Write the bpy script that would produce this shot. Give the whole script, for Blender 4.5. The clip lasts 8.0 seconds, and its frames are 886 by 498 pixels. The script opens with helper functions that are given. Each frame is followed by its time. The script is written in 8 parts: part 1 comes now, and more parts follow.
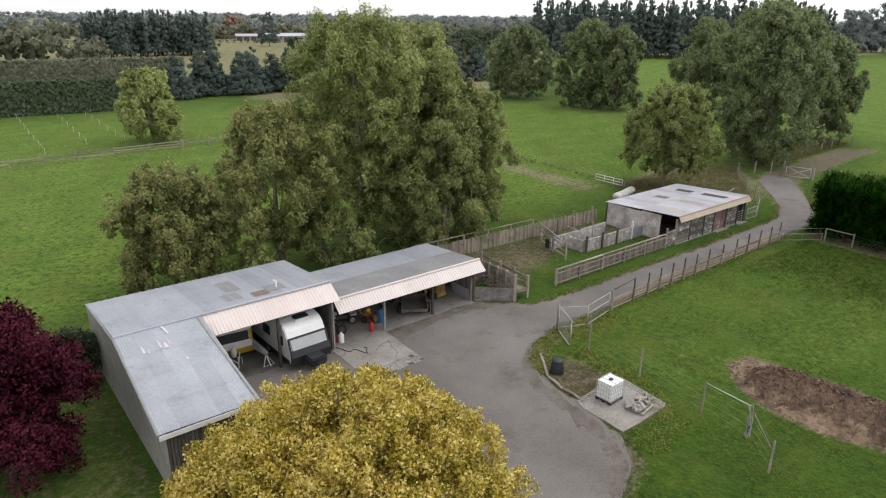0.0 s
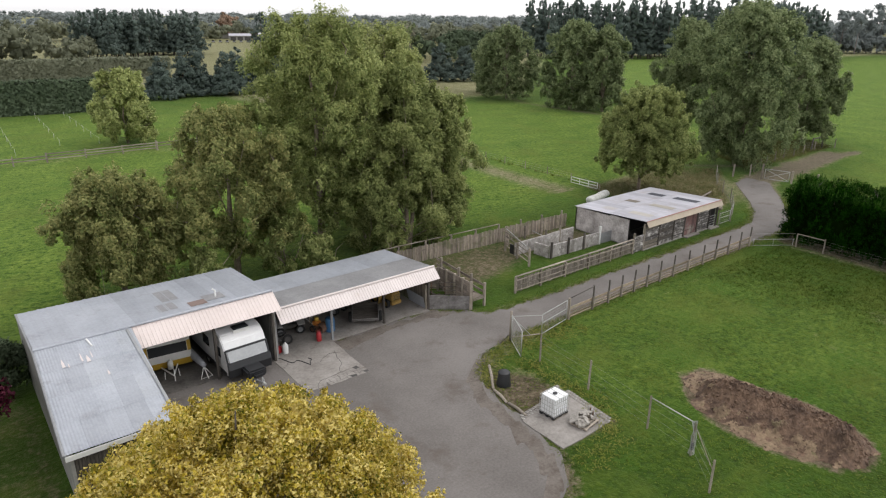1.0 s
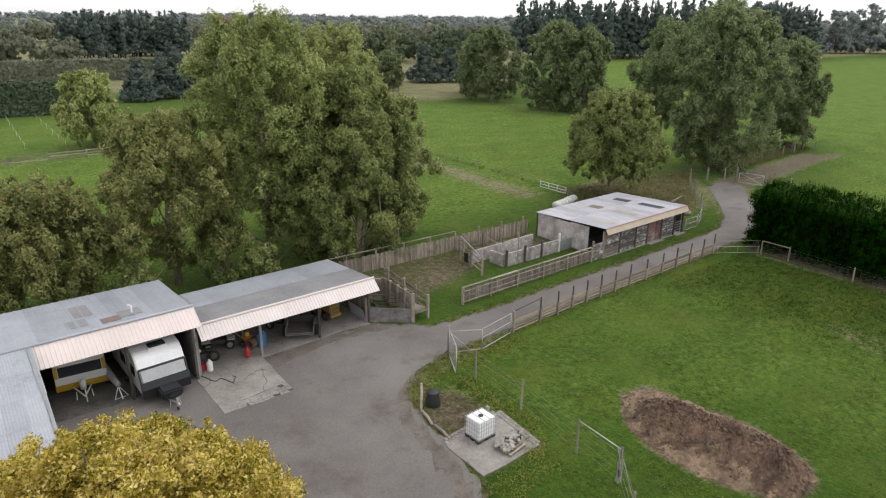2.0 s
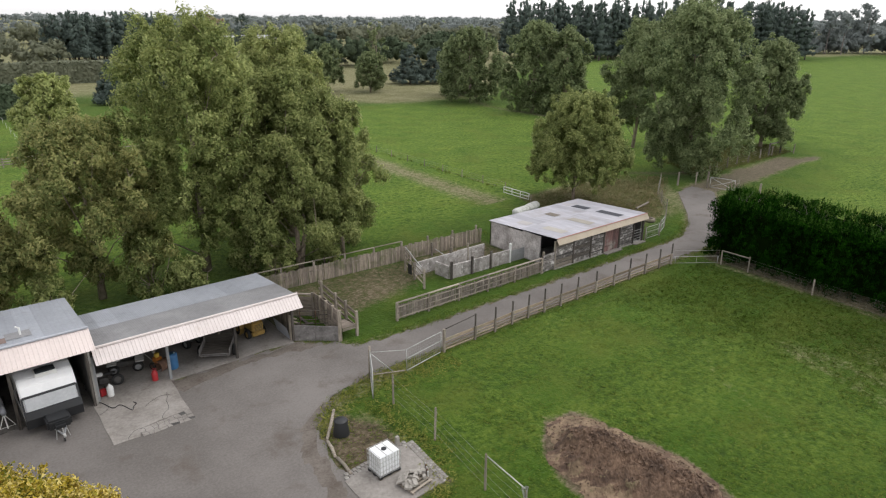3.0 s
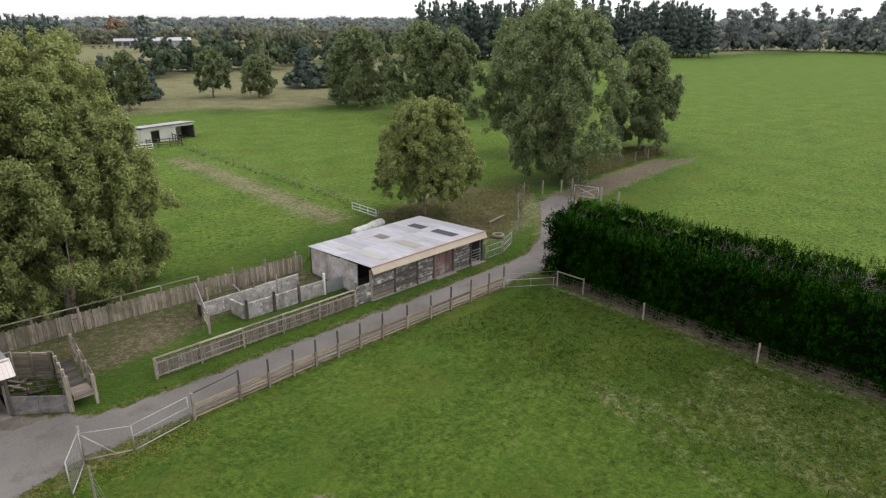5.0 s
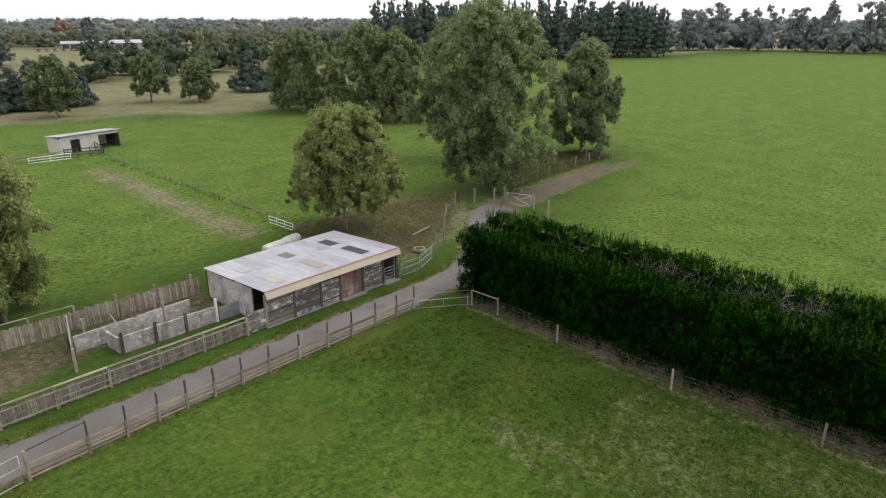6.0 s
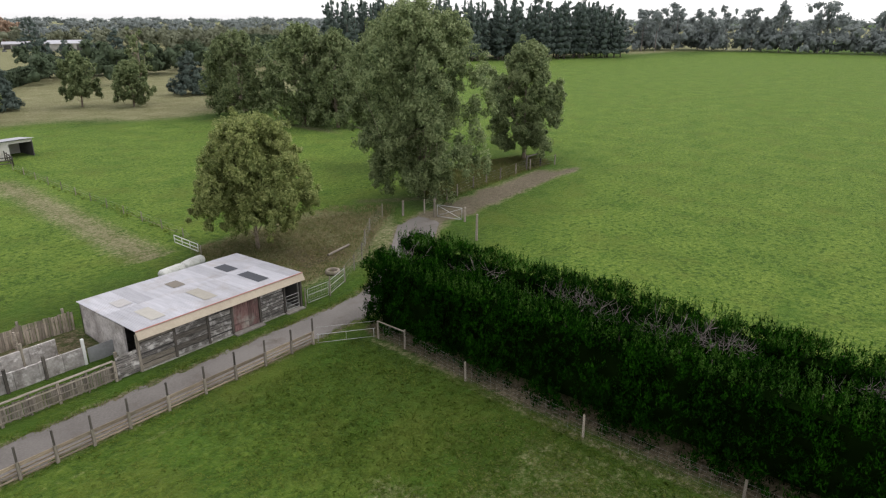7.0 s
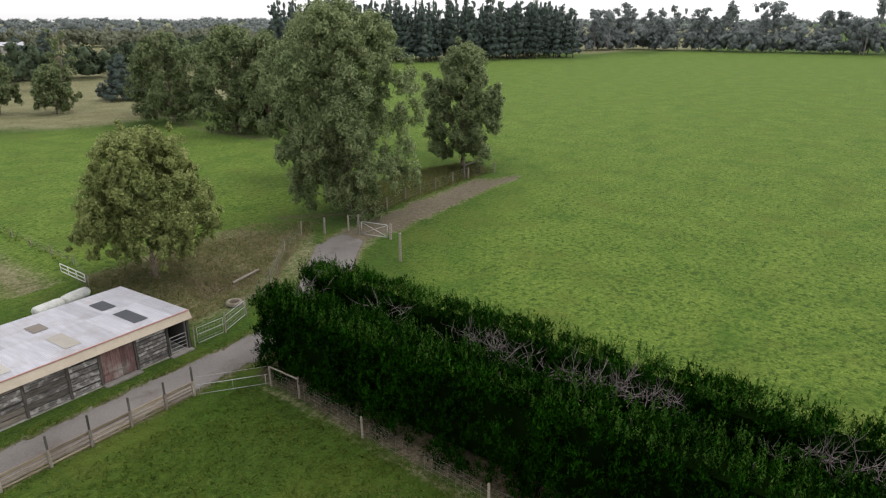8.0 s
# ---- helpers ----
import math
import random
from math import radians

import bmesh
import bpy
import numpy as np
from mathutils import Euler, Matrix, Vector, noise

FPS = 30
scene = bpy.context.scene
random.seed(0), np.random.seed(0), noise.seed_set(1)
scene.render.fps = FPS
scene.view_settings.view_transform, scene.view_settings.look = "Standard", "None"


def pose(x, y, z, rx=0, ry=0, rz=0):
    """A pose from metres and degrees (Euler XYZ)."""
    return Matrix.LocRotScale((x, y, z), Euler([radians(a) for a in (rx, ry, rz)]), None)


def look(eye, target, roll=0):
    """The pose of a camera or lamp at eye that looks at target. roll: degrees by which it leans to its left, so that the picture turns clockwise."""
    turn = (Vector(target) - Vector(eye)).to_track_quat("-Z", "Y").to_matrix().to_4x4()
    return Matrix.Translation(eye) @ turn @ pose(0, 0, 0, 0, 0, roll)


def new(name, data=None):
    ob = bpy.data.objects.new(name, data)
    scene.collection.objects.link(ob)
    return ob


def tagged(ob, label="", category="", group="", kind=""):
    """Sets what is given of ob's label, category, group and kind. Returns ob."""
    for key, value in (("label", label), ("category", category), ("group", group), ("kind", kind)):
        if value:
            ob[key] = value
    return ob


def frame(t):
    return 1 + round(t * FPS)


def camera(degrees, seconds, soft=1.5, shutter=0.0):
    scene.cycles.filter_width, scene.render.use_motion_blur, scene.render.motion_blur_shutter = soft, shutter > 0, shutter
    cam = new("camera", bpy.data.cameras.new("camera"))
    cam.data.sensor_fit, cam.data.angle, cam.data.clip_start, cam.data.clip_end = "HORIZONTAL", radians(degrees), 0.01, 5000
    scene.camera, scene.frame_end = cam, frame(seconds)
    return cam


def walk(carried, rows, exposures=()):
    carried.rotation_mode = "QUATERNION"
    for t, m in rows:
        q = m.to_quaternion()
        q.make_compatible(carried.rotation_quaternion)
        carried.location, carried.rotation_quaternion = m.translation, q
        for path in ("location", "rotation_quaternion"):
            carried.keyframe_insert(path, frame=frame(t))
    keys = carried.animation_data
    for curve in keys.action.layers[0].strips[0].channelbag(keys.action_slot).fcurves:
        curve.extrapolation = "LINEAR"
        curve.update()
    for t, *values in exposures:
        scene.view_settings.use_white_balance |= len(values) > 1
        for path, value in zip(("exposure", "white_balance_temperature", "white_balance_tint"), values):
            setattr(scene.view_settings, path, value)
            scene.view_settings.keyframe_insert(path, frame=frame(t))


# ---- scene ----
cam = camera(68.3, 8.0, 1.2)
PATH = [
    (0, (-3.139, -4.7, 18.858), (-1.967, -3.228, 18.18), 0.6),
    (0.5, (-1.768, -5.142, 18.872), (-0.594, -3.672, 18.194), 0.6),
    (1, (-0.027, -5.589, 18.938), (1.149, -4.12, 18.26), 0.7),
    (1.5, (1.867, -6.052, 19.019), (3.045, -4.584, 18.341), 0.7),
    (3, (9.028, -7.279, 19.029), (10.209, -5.812, 18.354), 0.5),
    (3.5, (11.578, -7.638, 19.067), (12.762, -6.174, 18.393), 0.4),
    (4, (14.389, -8.013, 19.088), (15.599, -6.57, 18.413), 0.3),
    (4.5, (17.164, -8.465, 19.104), (18.426, -7.067, 18.431), 0.3),
    (5, (20.15, -8.876, 19.131), (21.471, -7.534, 18.458), 0.2),
    (5.2, (21.276, -9.039, 19.143), (22.618, -7.717, 18.471), 0.1),
    (6.5, (28.8, -9.615, 19.266), (30.21, -8.365, 18.594), 0.1),
    (7, (31.895, -9.617, 19.379), (33.345, -8.415, 18.707), 0.1),
    (7.5, (34.884, -9.37, 19.406), (36.38, -8.226, 18.733), 0.1),
    (8, (37.968, -9.267, 19.52), (39.487, -8.153, 18.848), 0.0),
]
walk(cam, [(t, look(eye, aim, roll)) for t, eye, aim, roll in PATH])

# ---- world and light ----
world = bpy.data.worlds.new("sky")
scene.world = world
world.use_nodes = True
wn, wl = world.node_tree.nodes, world.node_tree.links
wn.clear()
SUN_EL, SUN_AZ = 62.0, 118.0
sky = wn.new("ShaderNodeTexSky")
sky.sky_type, sky.sun_disc = "NISHITA", False
sky.sun_elevation, sky.sun_rotation = radians(SUN_EL), radians(SUN_AZ)
sky.dust_density, sky.air_density, sky.ozone_density = 1.2, 1.0, 1.0
soft_sky = wn.new("ShaderNodeHueSaturation")
soft_sky.inputs["Saturation"].default_value = 0.12
back = wn.new("ShaderNodeBackground")
back.inputs["Strength"].default_value = 0.245
out = wn.new("ShaderNodeOutputWorld")
wl.new(sky.outputs[0], soft_sky.inputs["Color"])
overcast = wn.new("ShaderNodeMix")
overcast.data_type = "RGBA"
overcast.inputs[0].default_value = 0.5
overcast.inputs[7].default_value = (3.6, 3.52, 3.62, 1)
wl.new(soft_sky.outputs[0], overcast.inputs[6])
wl.new(overcast.outputs[2], back.inputs["Color"])
wl.new(back.outputs[0], out.inputs["Surface"])

sun = new("sun", bpy.data.lights.new("sun", "SUN"))
sun.data.energy, sun.data.angle, sun.data.color = 0.55, radians(45), (1.0, 0.95, 0.88)
az = radians(SUN_AZ)
sun.matrix_world = look((math.sin(az) * 60, math.cos(az) * 60, 60 * math.tan(radians(SUN_EL))), (0, 0, 0))
scene.view_settings.exposure = 0.42


# ---- materials ----
def material(name):
    m = bpy.data.materials.new(name)
    m.use_nodes = True
    t = m.node_tree
    return m, t, t.nodes["Principled BSDF"]


def noise_node(t, scale, detail=4.0, rough=0.55, coord="Object"):
    n = t.nodes.new("ShaderNodeTexNoise")
    n.inputs["Scale"].default_value, n.inputs["Detail"].default_value, n.inputs["Roughness"].default_value = scale, detail, rough
    if coord == "World":
        t.links.new(t.nodes.new("ShaderNodeNewGeometry").outputs["Position"], n.inputs["Vector"])
    else:
        t.links.new(t.nodes.new("ShaderNodeTexCoord").outputs[coord], n.inputs["Vector"])
    return n.outputs["Fac"]


def ramp(t, fac, stops):
    r = t.nodes.new("ShaderNodeValToRGB")
    e = r.color_ramp.elements
    while len(e) < len(stops):
        e.new(0.5)
    for k, (p, c) in zip(e, stops):
        k.position, k.color = p, (*c, 1)
    t.links.new(fac, r.inputs[0])
    return r.outputs[0]


def mixed(t, fac, a, b, kind="MIX"):
    n = t.nodes.new("ShaderNodeMix")
    n.data_type, n.blend_type = "RGBA", kind
    for sock, v in ((n.inputs[0], fac), (n.inputs[6], a), (n.inputs[7], b)):
        if isinstance(v, (int, float)):
            sock.default_value = v
        elif isinstance(v, tuple):
            sock.default_value = (*v, 1)
        else:
            t.links.new(v, sock)
    return n.outputs[2]


def maths(t, op, a, b=0.0, clamp=False):
    n = t.nodes.new("ShaderNodeMath")
    n.operation, n.use_clamp = op, clamp
    for sock, v in zip(n.inputs, (a, b)):
        if isinstance(v, (int, float)):
            sock.default_value = v
        else:
            t.links.new(v, sock)
    return n.outputs[0]


def bump(t, p, height, strength, dist):
    b = t.nodes.new("ShaderNodeBump")
    b.inputs["Strength"].default_value, b.inputs["Distance"].default_value = strength, dist
    t.links.new(height, b.inputs["Height"])
    t.links.new(b.outputs[0], p.inputs["Normal"])


def surface(name, a, b, big=0.6, fine=12.0, rough=0.85, stain=None, stain_at=(0.55, 0.7), metal=0.0, vary=0.25, relief=0.4, depth=0.01, coord="Object", tight=0.14):
    """Two tones by a large and a fine noise, stains with a shape of their own, a per-object shift of tone."""
    m, t, p = material(name)
    n1, n2 = noise_node(t, big, 5, 0.6, coord), noise_node(t, fine, 5, 0.65, coord)
    fac = maths(t, "ADD", maths(t, "MULTIPLY", n1, 0.6), maths(t, "MULTIPLY", n2, 0.4))
    col = ramp(t, fac, ((0.5 - tight, a), (0.5 + tight, b)))
    if stain:
        s = ramp(t, noise_node(t, big * 2.3, 6, 0.7, coord), ((stain_at[0], (0, 0, 0)), (stain_at[1], (1, 1, 1))))
        col = mixed(t, s, col, stain)
    if vary:
        oi = t.nodes.new("ShaderNodeObjectInfo")
        hsv = t.nodes.new("ShaderNodeHueSaturation")
        t.links.new(maths(t, "ADD", maths(t, "MULTIPLY", oi.outputs["Random"], vary), 1 - vary / 2), hsv.inputs["Value"])
        t.links.new(col, hsv.inputs["Color"])
        col = hsv.outputs[0]
    t.links.new(col, p.inputs["Base Color"])
    p.inputs["Roughness"].default_value, p.inputs["Metallic"].default_value = rough, metal
    bump(t, p, n2, relief, depth)
    return m


def streaked(name, a, b, dirt):
    """Old sheet iron: streaks down the fall of the roof, dirt in patches, tone from sheet to sheet."""
    m, t, p = material(name)
    mp = t.nodes.new("ShaderNodeMapping")
    mp.inputs["Scale"].default_value = (3.2, 0.35, 1.0)
    t.links.new(t.nodes.new("ShaderNodeNewGeometry").outputs["Position"], mp.inputs["Vector"])
    n = t.nodes.new("ShaderNodeTexNoise")
    n.inputs["Scale"].default_value, n.inputs["Detail"].default_value, n.inputs["Roughness"].default_value = 1.3, 6, 0.65
    t.links.new(mp.outputs[0], n.inputs["Vector"])
    col = ramp(t, n.outputs["Fac"], ((0.34, a), (0.66, b)))
    col = mixed(t, ramp(t, noise_node(t, 0.55, 5, 0.7, "World"), ((0.52, (0, 0, 0)), (0.72, (0.8, 0.8, 0.8)))), col, dirt)
    oi = t.nodes.new("ShaderNodeObjectInfo")
    hsv = t.nodes.new("ShaderNodeHueSaturation")
    t.links.new(maths(t, "ADD", maths(t, "MULTIPLY", oi.outputs["Random"], 0.3), 0.85), hsv.inputs["Value"])
    t.links.new(col, hsv.inputs["Color"])
    t.links.new(hsv.outputs[0], p.inputs["Base Color"])
    p.inputs["Roughness"].default_value, p.inputs["Metallic"].default_value = 0.55, 0.1
    bump(t, p, n.outputs["Fac"], 0.15, 0.01)
    return m


def plain(name, col, rough=0.6, metal=0.0):
    return surface(name, tuple(c * 0.9 for c in col), tuple(min(1, c * 1.1) for c in col), 2.0, 30, rough, vary=0.0, metal=metal, relief=0.1)


def wood(name, a, b, stain=None, patch=1.1):
    """Weathered timber: grain drawn out along each board's length."""
    m, t, p = material(name)
    tc = t.nodes.new("ShaderNodeTexCoord")
    mp = t.nodes.new("ShaderNodeMapping")
    mp.inputs["Scale"].default_value = (1.2, 14, 14)
    own = t.nodes.new("ShaderNodeObjectInfo")
    t.links.new(maths(t, "MULTIPLY", own.outputs["Random"], 61.0), mp.inputs["Location"])
    t.links.new(tc.outputs["Object"], mp.inputs["Vector"])
    n = t.nodes.new("ShaderNodeTexNoise")
    n.inputs["Scale"].default_value, n.inputs["Detail"].default_value = 1.6, 6
    t.links.new(mp.outputs[0], n.inputs["Vector"])
    col = ramp(t, n.outputs["Fac"], ((0.32, a), (0.68, b)))
    big = noise_node(t, patch, 4, coord="World")
    if stain:
        col = mixed(t, ramp(t, big, ((0.5, (0, 0, 0)), (0.68, (1, 1, 1)))), col, stain)
    oi = t.nodes.new("ShaderNodeObjectInfo")
    hsv = t.nodes.new("ShaderNodeHueSaturation")
    t.links.new(maths(t, "ADD", maths(t, "MULTIPLY", oi.outputs["Random"], 0.7), 0.65), hsv.inputs["Value"])
    t.links.new(col, hsv.inputs["Color"])
    t.links.new(hsv.outputs[0], p.inputs["Base Color"])
    p.inputs["Roughness"].default_value = 0.9
    bump(t, p, n.outputs["Fac"], 0.5, 0.01)
    return m


def foliage(name, stops, rough=0.6, through_light=0.25, leafy=0.3, gloss=0.2):
    """Leaves: tone from leaf to leaf and in patches through the crown."""
    m, t, p = material(name)
    g = t.nodes.new("ShaderNodeNewGeometry")
    n = noise_node(t, 0.35, 3, 0.5)
    n2 = noise_node(t, 1.6, 3, 0.5)
    fac = maths(t, "ADD", maths(t, "MULTIPLY", g.outputs["Random Per Island"], leafy), maths(t, "ADD", maths(t, "MULTIPLY", n, 0.5), maths(t, "MULTIPLY", n2, 0.75 - leafy)))
    col = ramp(t, fac, stops)
    oi = t.nodes.new("ShaderNodeObjectInfo")
    hsv = t.nodes.new("ShaderNodeHueSaturation")
    t.links.new(maths(t, "ADD", maths(t, "MULTIPLY", oi.outputs["Random"], 0.2), 0.9), hsv.inputs["Value"])
    t.links.new(col, hsv.inputs["Color"])
    t.links.new(hsv.outputs[0], p.inputs["Base Color"])
    p.inputs["Roughness"].default_value = rough
    p.inputs["Specular IOR Level"].default_value = gloss
    tr = t.nodes.new("ShaderNodeBsdfTranslucent")
    t.links.new(hsv.outputs[0], tr.inputs["Color"])
    mx = t.nodes.new("ShaderNodeMixShader")
    mx.inputs[0].default_value = through_light
    t.links.new(p.outputs[0], mx.inputs[1])
    t.links.new(tr.outputs[0], mx.inputs[2])
    t.links.new(mx.outputs[0], t.nodes["Material Output"].inputs["Surface"])
    return m


def ground_material():
    """Pasture; the sheet's 'cover' attribute says where it is dry (r), bare soil (g), lush (b)."""
    m, t, p = material("pasture")
    at = t.nodes.new("ShaderNodeAttribute")
    at.attribute_name = "cover"
    sep = t.nodes.new("ShaderNodeSeparateColor")
    t.links.new(at.outputs["Color"], sep.inputs[0])
    n_far, n_mid, n_fine, n_tuft = noise_node(t, 0.03, 4), noise_node(t, 0.22, 5, 0.6), noise_node(t, 5.0, 4, 0.7), noise_node(t, 2.0, 4, 0.6)
    f = maths(t, "ADD", maths(t, "MULTIPLY", n_mid, 0.22), maths(t, "ADD", maths(t, "MULTIPLY", n_tuft, 0.36), maths(t, "MULTIPLY", n_fine, 0.42)))
    grass = ramp(t, f, ((0.40, (0.014, 0.031, 0.0030)), (0.49, (0.031, 0.063, 0.0048)), (0.60, (0.066, 0.103, 0.0105))))
    grass = mixed(t, ramp(t, n_far, ((0.42, (0, 0, 0)), (0.62, (0.55, 0.55, 0.55)))), grass, (0.046, 0.081, 0.009))
    lush = ramp(t, f, ((0.40, (0.024, 0.054, 0.006)), (0.48, (0.092, 0.150, 0.019)), (0.60, (0.185, 0.245, 0.042))))
    col = mixed(t, sep.outputs[2], grass, lush)
    dry = ramp(t, f, ((0.40, (0.085, 0.085, 0.030)), (0.5, (0.175, 0.158, 0.088)), (0.60, (0.28, 0.25, 0.16))))
    soil = ramp(t, f, ((0.40, (0.042, 0.030, 0.021)), (0.5, (0.095, 0.070, 0.049)), (0.60, (0.18, 0.138, 0.10))))
    rag = maths(t, "MULTIPLY", maths(t, "SUBTRACT", f, 0.5), 2.6)

    def edge(w):
        return maths(t, "MULTIPLY", maths(t, "ADD", maths(t, "SUBTRACT", w, 0.35), maths(t, "MULTIPLY", rag, 0.8)), 2.2, True)
    # Dark flecks put the shadows among pasture tufts into the colour.
    clump = ramp(t, noise_node(t, 1.9, 3, 0.6), ((0.545, (0, 0, 0)), (0.62, (0.85, 0.85, 0.85))))
    col = mixed(t, maths(t, "MULTIPLY", clump, sep.outputs[2]), col, (0.022, 0.056, 0.005))
    on_d = maths(t, "MULTIPLY", edge(sep.outputs[0]), maths(t, "MULTIPLY", sep.outputs[0], 2.0, True))
    on_s = maths(t, "MULTIPLY", edge(sep.outputs[1]), maths(t, "MULTIPLY", sep.outputs[1], 2.0, True))
    dap = maths(t, "MULTIPLY", maths(t, "ADD", ramp(t, noise_node(t, 3.4, 4, 0.6), ((0.50, (0, 0, 0)), (0.60, (1, 1, 1)))), ramp(t, noise_node(t, 6.0, 3, 0.6), ((0.50, (0, 0, 0)), (0.62, (1, 1, 1))))), 0.42)
    col = mixed(t, maths(t, "MULTIPLY", dap, 0.75), col, (0.036, 0.070, 0.010))
    yellowed = ramp(t, noise_node(t, 0.17, 4, 0.6), ((0.52, (0, 0, 0)), (0.66, (0.55, 0.55, 0.55))))
    col = mixed(t, yellowed, col, (0.090, 0.112, 0.018))
    deep = ramp(t, noise_node(t, 0.26, 4, 0.6), ((0.52, (0, 0, 0)), (0.66, (0.5, 0.5, 0.5))))
    col = mixed(t, deep, col, (0.042, 0.096, 0.009))
    col = mixed(t, on_d, col, dry)
    col = mixed(t, on_s, col, soil)
    path = ramp(t, f, ((0.38, (0.085, 0.064, 0.049)), (0.5, (0.128, 0.098, 0.077)), (0.62, (0.180, 0.142, 0.112))))
    on_p = maths(t, "MULTIPLY", edge(at.outputs["Alpha"]), maths(t, "MULTIPLY", at.outputs["Alpha"], 2.0, True))
    col = mixed(t, on_p, col, path)
    t.links.new(col, p.inputs["Base Color"])
    p.inputs["Roughness"].default_value = 0.95
    p.inputs["Specular IOR Level"].default_value = 0.04
    # Sheen pales the grass at grazing angles, standing in for distance haze.
    p.inputs["Sheen Weight"].default_value = 0.165
    p.inputs["Sheen Roughness"].default_value = 0.5
    p.inputs["Sheen Tint"].default_value = (0.50, 0.66, 0.32, 1)
    bump(t, p, f, 1.0, 0.3)
    return m


M_GROUND = ground_material()
M_GRAVEL = surface("gravel", (0.120, 0.108, 0.099), (0.190, 0.174, 0.162), 0.16, 9.0, 0.95, (0.096, 0.076, 0.061), (0.54, 0.74), vary=0, relief=0.22, depth=0.012, tight=0.11)
M_CONC = surface("old_concrete", (0.185, 0.168, 0.152), (0.30, 0.278, 0.255), 0.6, 7, 0.9, (0.15, 0.130, 0.112), (0.56, 0.72), vary=0.1, tight=0.11)
M_CONC_D = surface("stained_concrete", (0.18, 0.17, 0.15), (0.36, 0.34, 0.31), 0.8, 7, 0.92, (0.55, 0.54, 0.52), (0.56, 0.66))
M_GALV = surface("galvanised_iron", (0.305, 0.322, 0.358), (0.42, 0.438, 0.478), 0.35, 6, 0.55, (0.225, 0.225, 0.235), (0.58, 0.8), 0.25, 0.2, 0.1, coord="World")
M_GALV_B = surface("newer_iron", (0.36, 0.378, 0.41), (0.47, 0.49, 0.53), 0.35, 6, 0.55, (0.27, 0.27, 0.28), (0.58, 0.8), 0.25, 0.2, 0.1, coord="World")
M_PEN = surface("dirty_pen_concrete", (0.20, 0.180, 0.165), (0.47, 0.44, 0.42), 1.1, 6, 0.92, (0.64, 0.61, 0.59), (0.54, 0.66), tight=0.12, coord="World")
M_LIMED = surface("limed_concrete", (0.33, 0.295, 0.285), (0.66, 0.615, 0.605), 1.3, 6, 0.92, (0.20, 0.172, 0.150), (0.56, 0.76), tight=0.11, coord="World")
M_GALV_W = streaked("pale_iron", (0.36, 0.358, 0.392), (0.465, 0.458, 0.495), (0.33, 0.295, 0.28))
M_SKYLIGHT = plain("grimy_skylight", (0.055, 0.058, 0.07), 0.75)
M_GALV_D = surface("dull_grey_iron", (0.22, 0.225, 0.23), (0.33, 0.335, 0.34), 0.5, 6, 0.7, (0.16, 0.16, 0.16), (0.58, 0.75), 0.1, 0.15, 0.1, coord="World")
M_AWN = surface("cream_iron", (0.61, 0.525, 0.495), (0.69, 0.605, 0.575), 0.4, 5, 0.6, (0.52, 0.42, 0.36), (0.66, 0.85), 0, 0.08, 0.1, coord="World")
M_WHITE_AWN = surface("white_iron", (0.60, 0.535, 0.515), (0.68, 0.615, 0.595), 0.4, 5, 0.6, (0.52, 0.45, 0.40), (0.62, 0.8), 0, 0.06, 0.1, coord="World")
M_GALV_M = surface("dulled_iron", (0.215, 0.213, 0.218), (0.33, 0.328, 0.333), 0.5, 6, 0.6, (0.22, 0.22, 0.225), (0.58, 0.75), 0.2, 0.1, 0.1, coord="World")
M_RUST = surface("rusty_iron", (0.085, 0.045, 0.030), (0.19, 0.11, 0.070), 1.2, 9, 0.9, (0.09, 0.05, 0.035))
M_WALL = surface("grey_sheet_wall", (0.25, 0.24, 0.22), (0.38, 0.37, 0.345), 0.5, 5, 0.9, (0.19, 0.18, 0.15), (0.55, 0.72), coord="World")
M_SHEET_D = surface("grimy_sheet", (0.085, 0.078, 0.073), (0.235, 0.222, 0.215), 1.4, 5, 0.9, (0.30, 0.28, 0.26), (0.58, 0.70))
M_WOOD = wood("weathered_timber", (0.145, 0.120, 0.094), (0.37, 0.325, 0.272), (0.21, 0.185, 0.14))
M_WOOD_B = wood("brown_weathered_board", (0.145, 0.119, 0.097), (0.33, 0.282, 0.240), (0.22, 0.18, 0.145))
# Shaded copy of the board colour, so posts and rails stand out.
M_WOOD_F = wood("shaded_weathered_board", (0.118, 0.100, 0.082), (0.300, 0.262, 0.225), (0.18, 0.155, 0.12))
M_WOOD_D = wood("dark_timber", (0.035, 0.030, 0.026), (0.12, 0.105, 0.09))
M_WOOD_M = wood("mossy_paling", (0.165, 0.136, 0.106), (0.36, 0.305, 0.248), (0.15, 0.145, 0.085))
M_WOOD_R = wood("brown_rail", (0.175, 0.132, 0.094), (0.37, 0.295, 0.218), (0.23, 0.20, 0.15))
M_BLOCK = wood("paint_worn_board", (0.035, 0.031, 0.028), (0.30, 0.275, 0.255), (0.56, 0.53, 0.51), 2.6)
M_RED_DOOR = wood("worn_red_door", (0.11, 0.06, 0.055), (0.24, 0.14, 0.13), (0.28, 0.25, 0.22))
M_PIPE = surface("galvanised_pipe", (0.35, 0.35, 0.34), (0.52, 0.52, 0.50), 3, 20, 0.5, metal=0.3, relief=0.05)
M_WIRE = surface("dull_wire", (0.27, 0.27, 0.26), (0.40, 0.40, 0.385), 3, 20, 0.6, metal=0.3, relief=0.05)
M_WHITE = surface("white_paint", (0.70, 0.70, 0.68), (0.82, 0.82, 0.80), 1.0, 10, 0.5, (0.5, 0.48, 0.44), (0.66, 0.8), vary=0.05, relief=0.05)
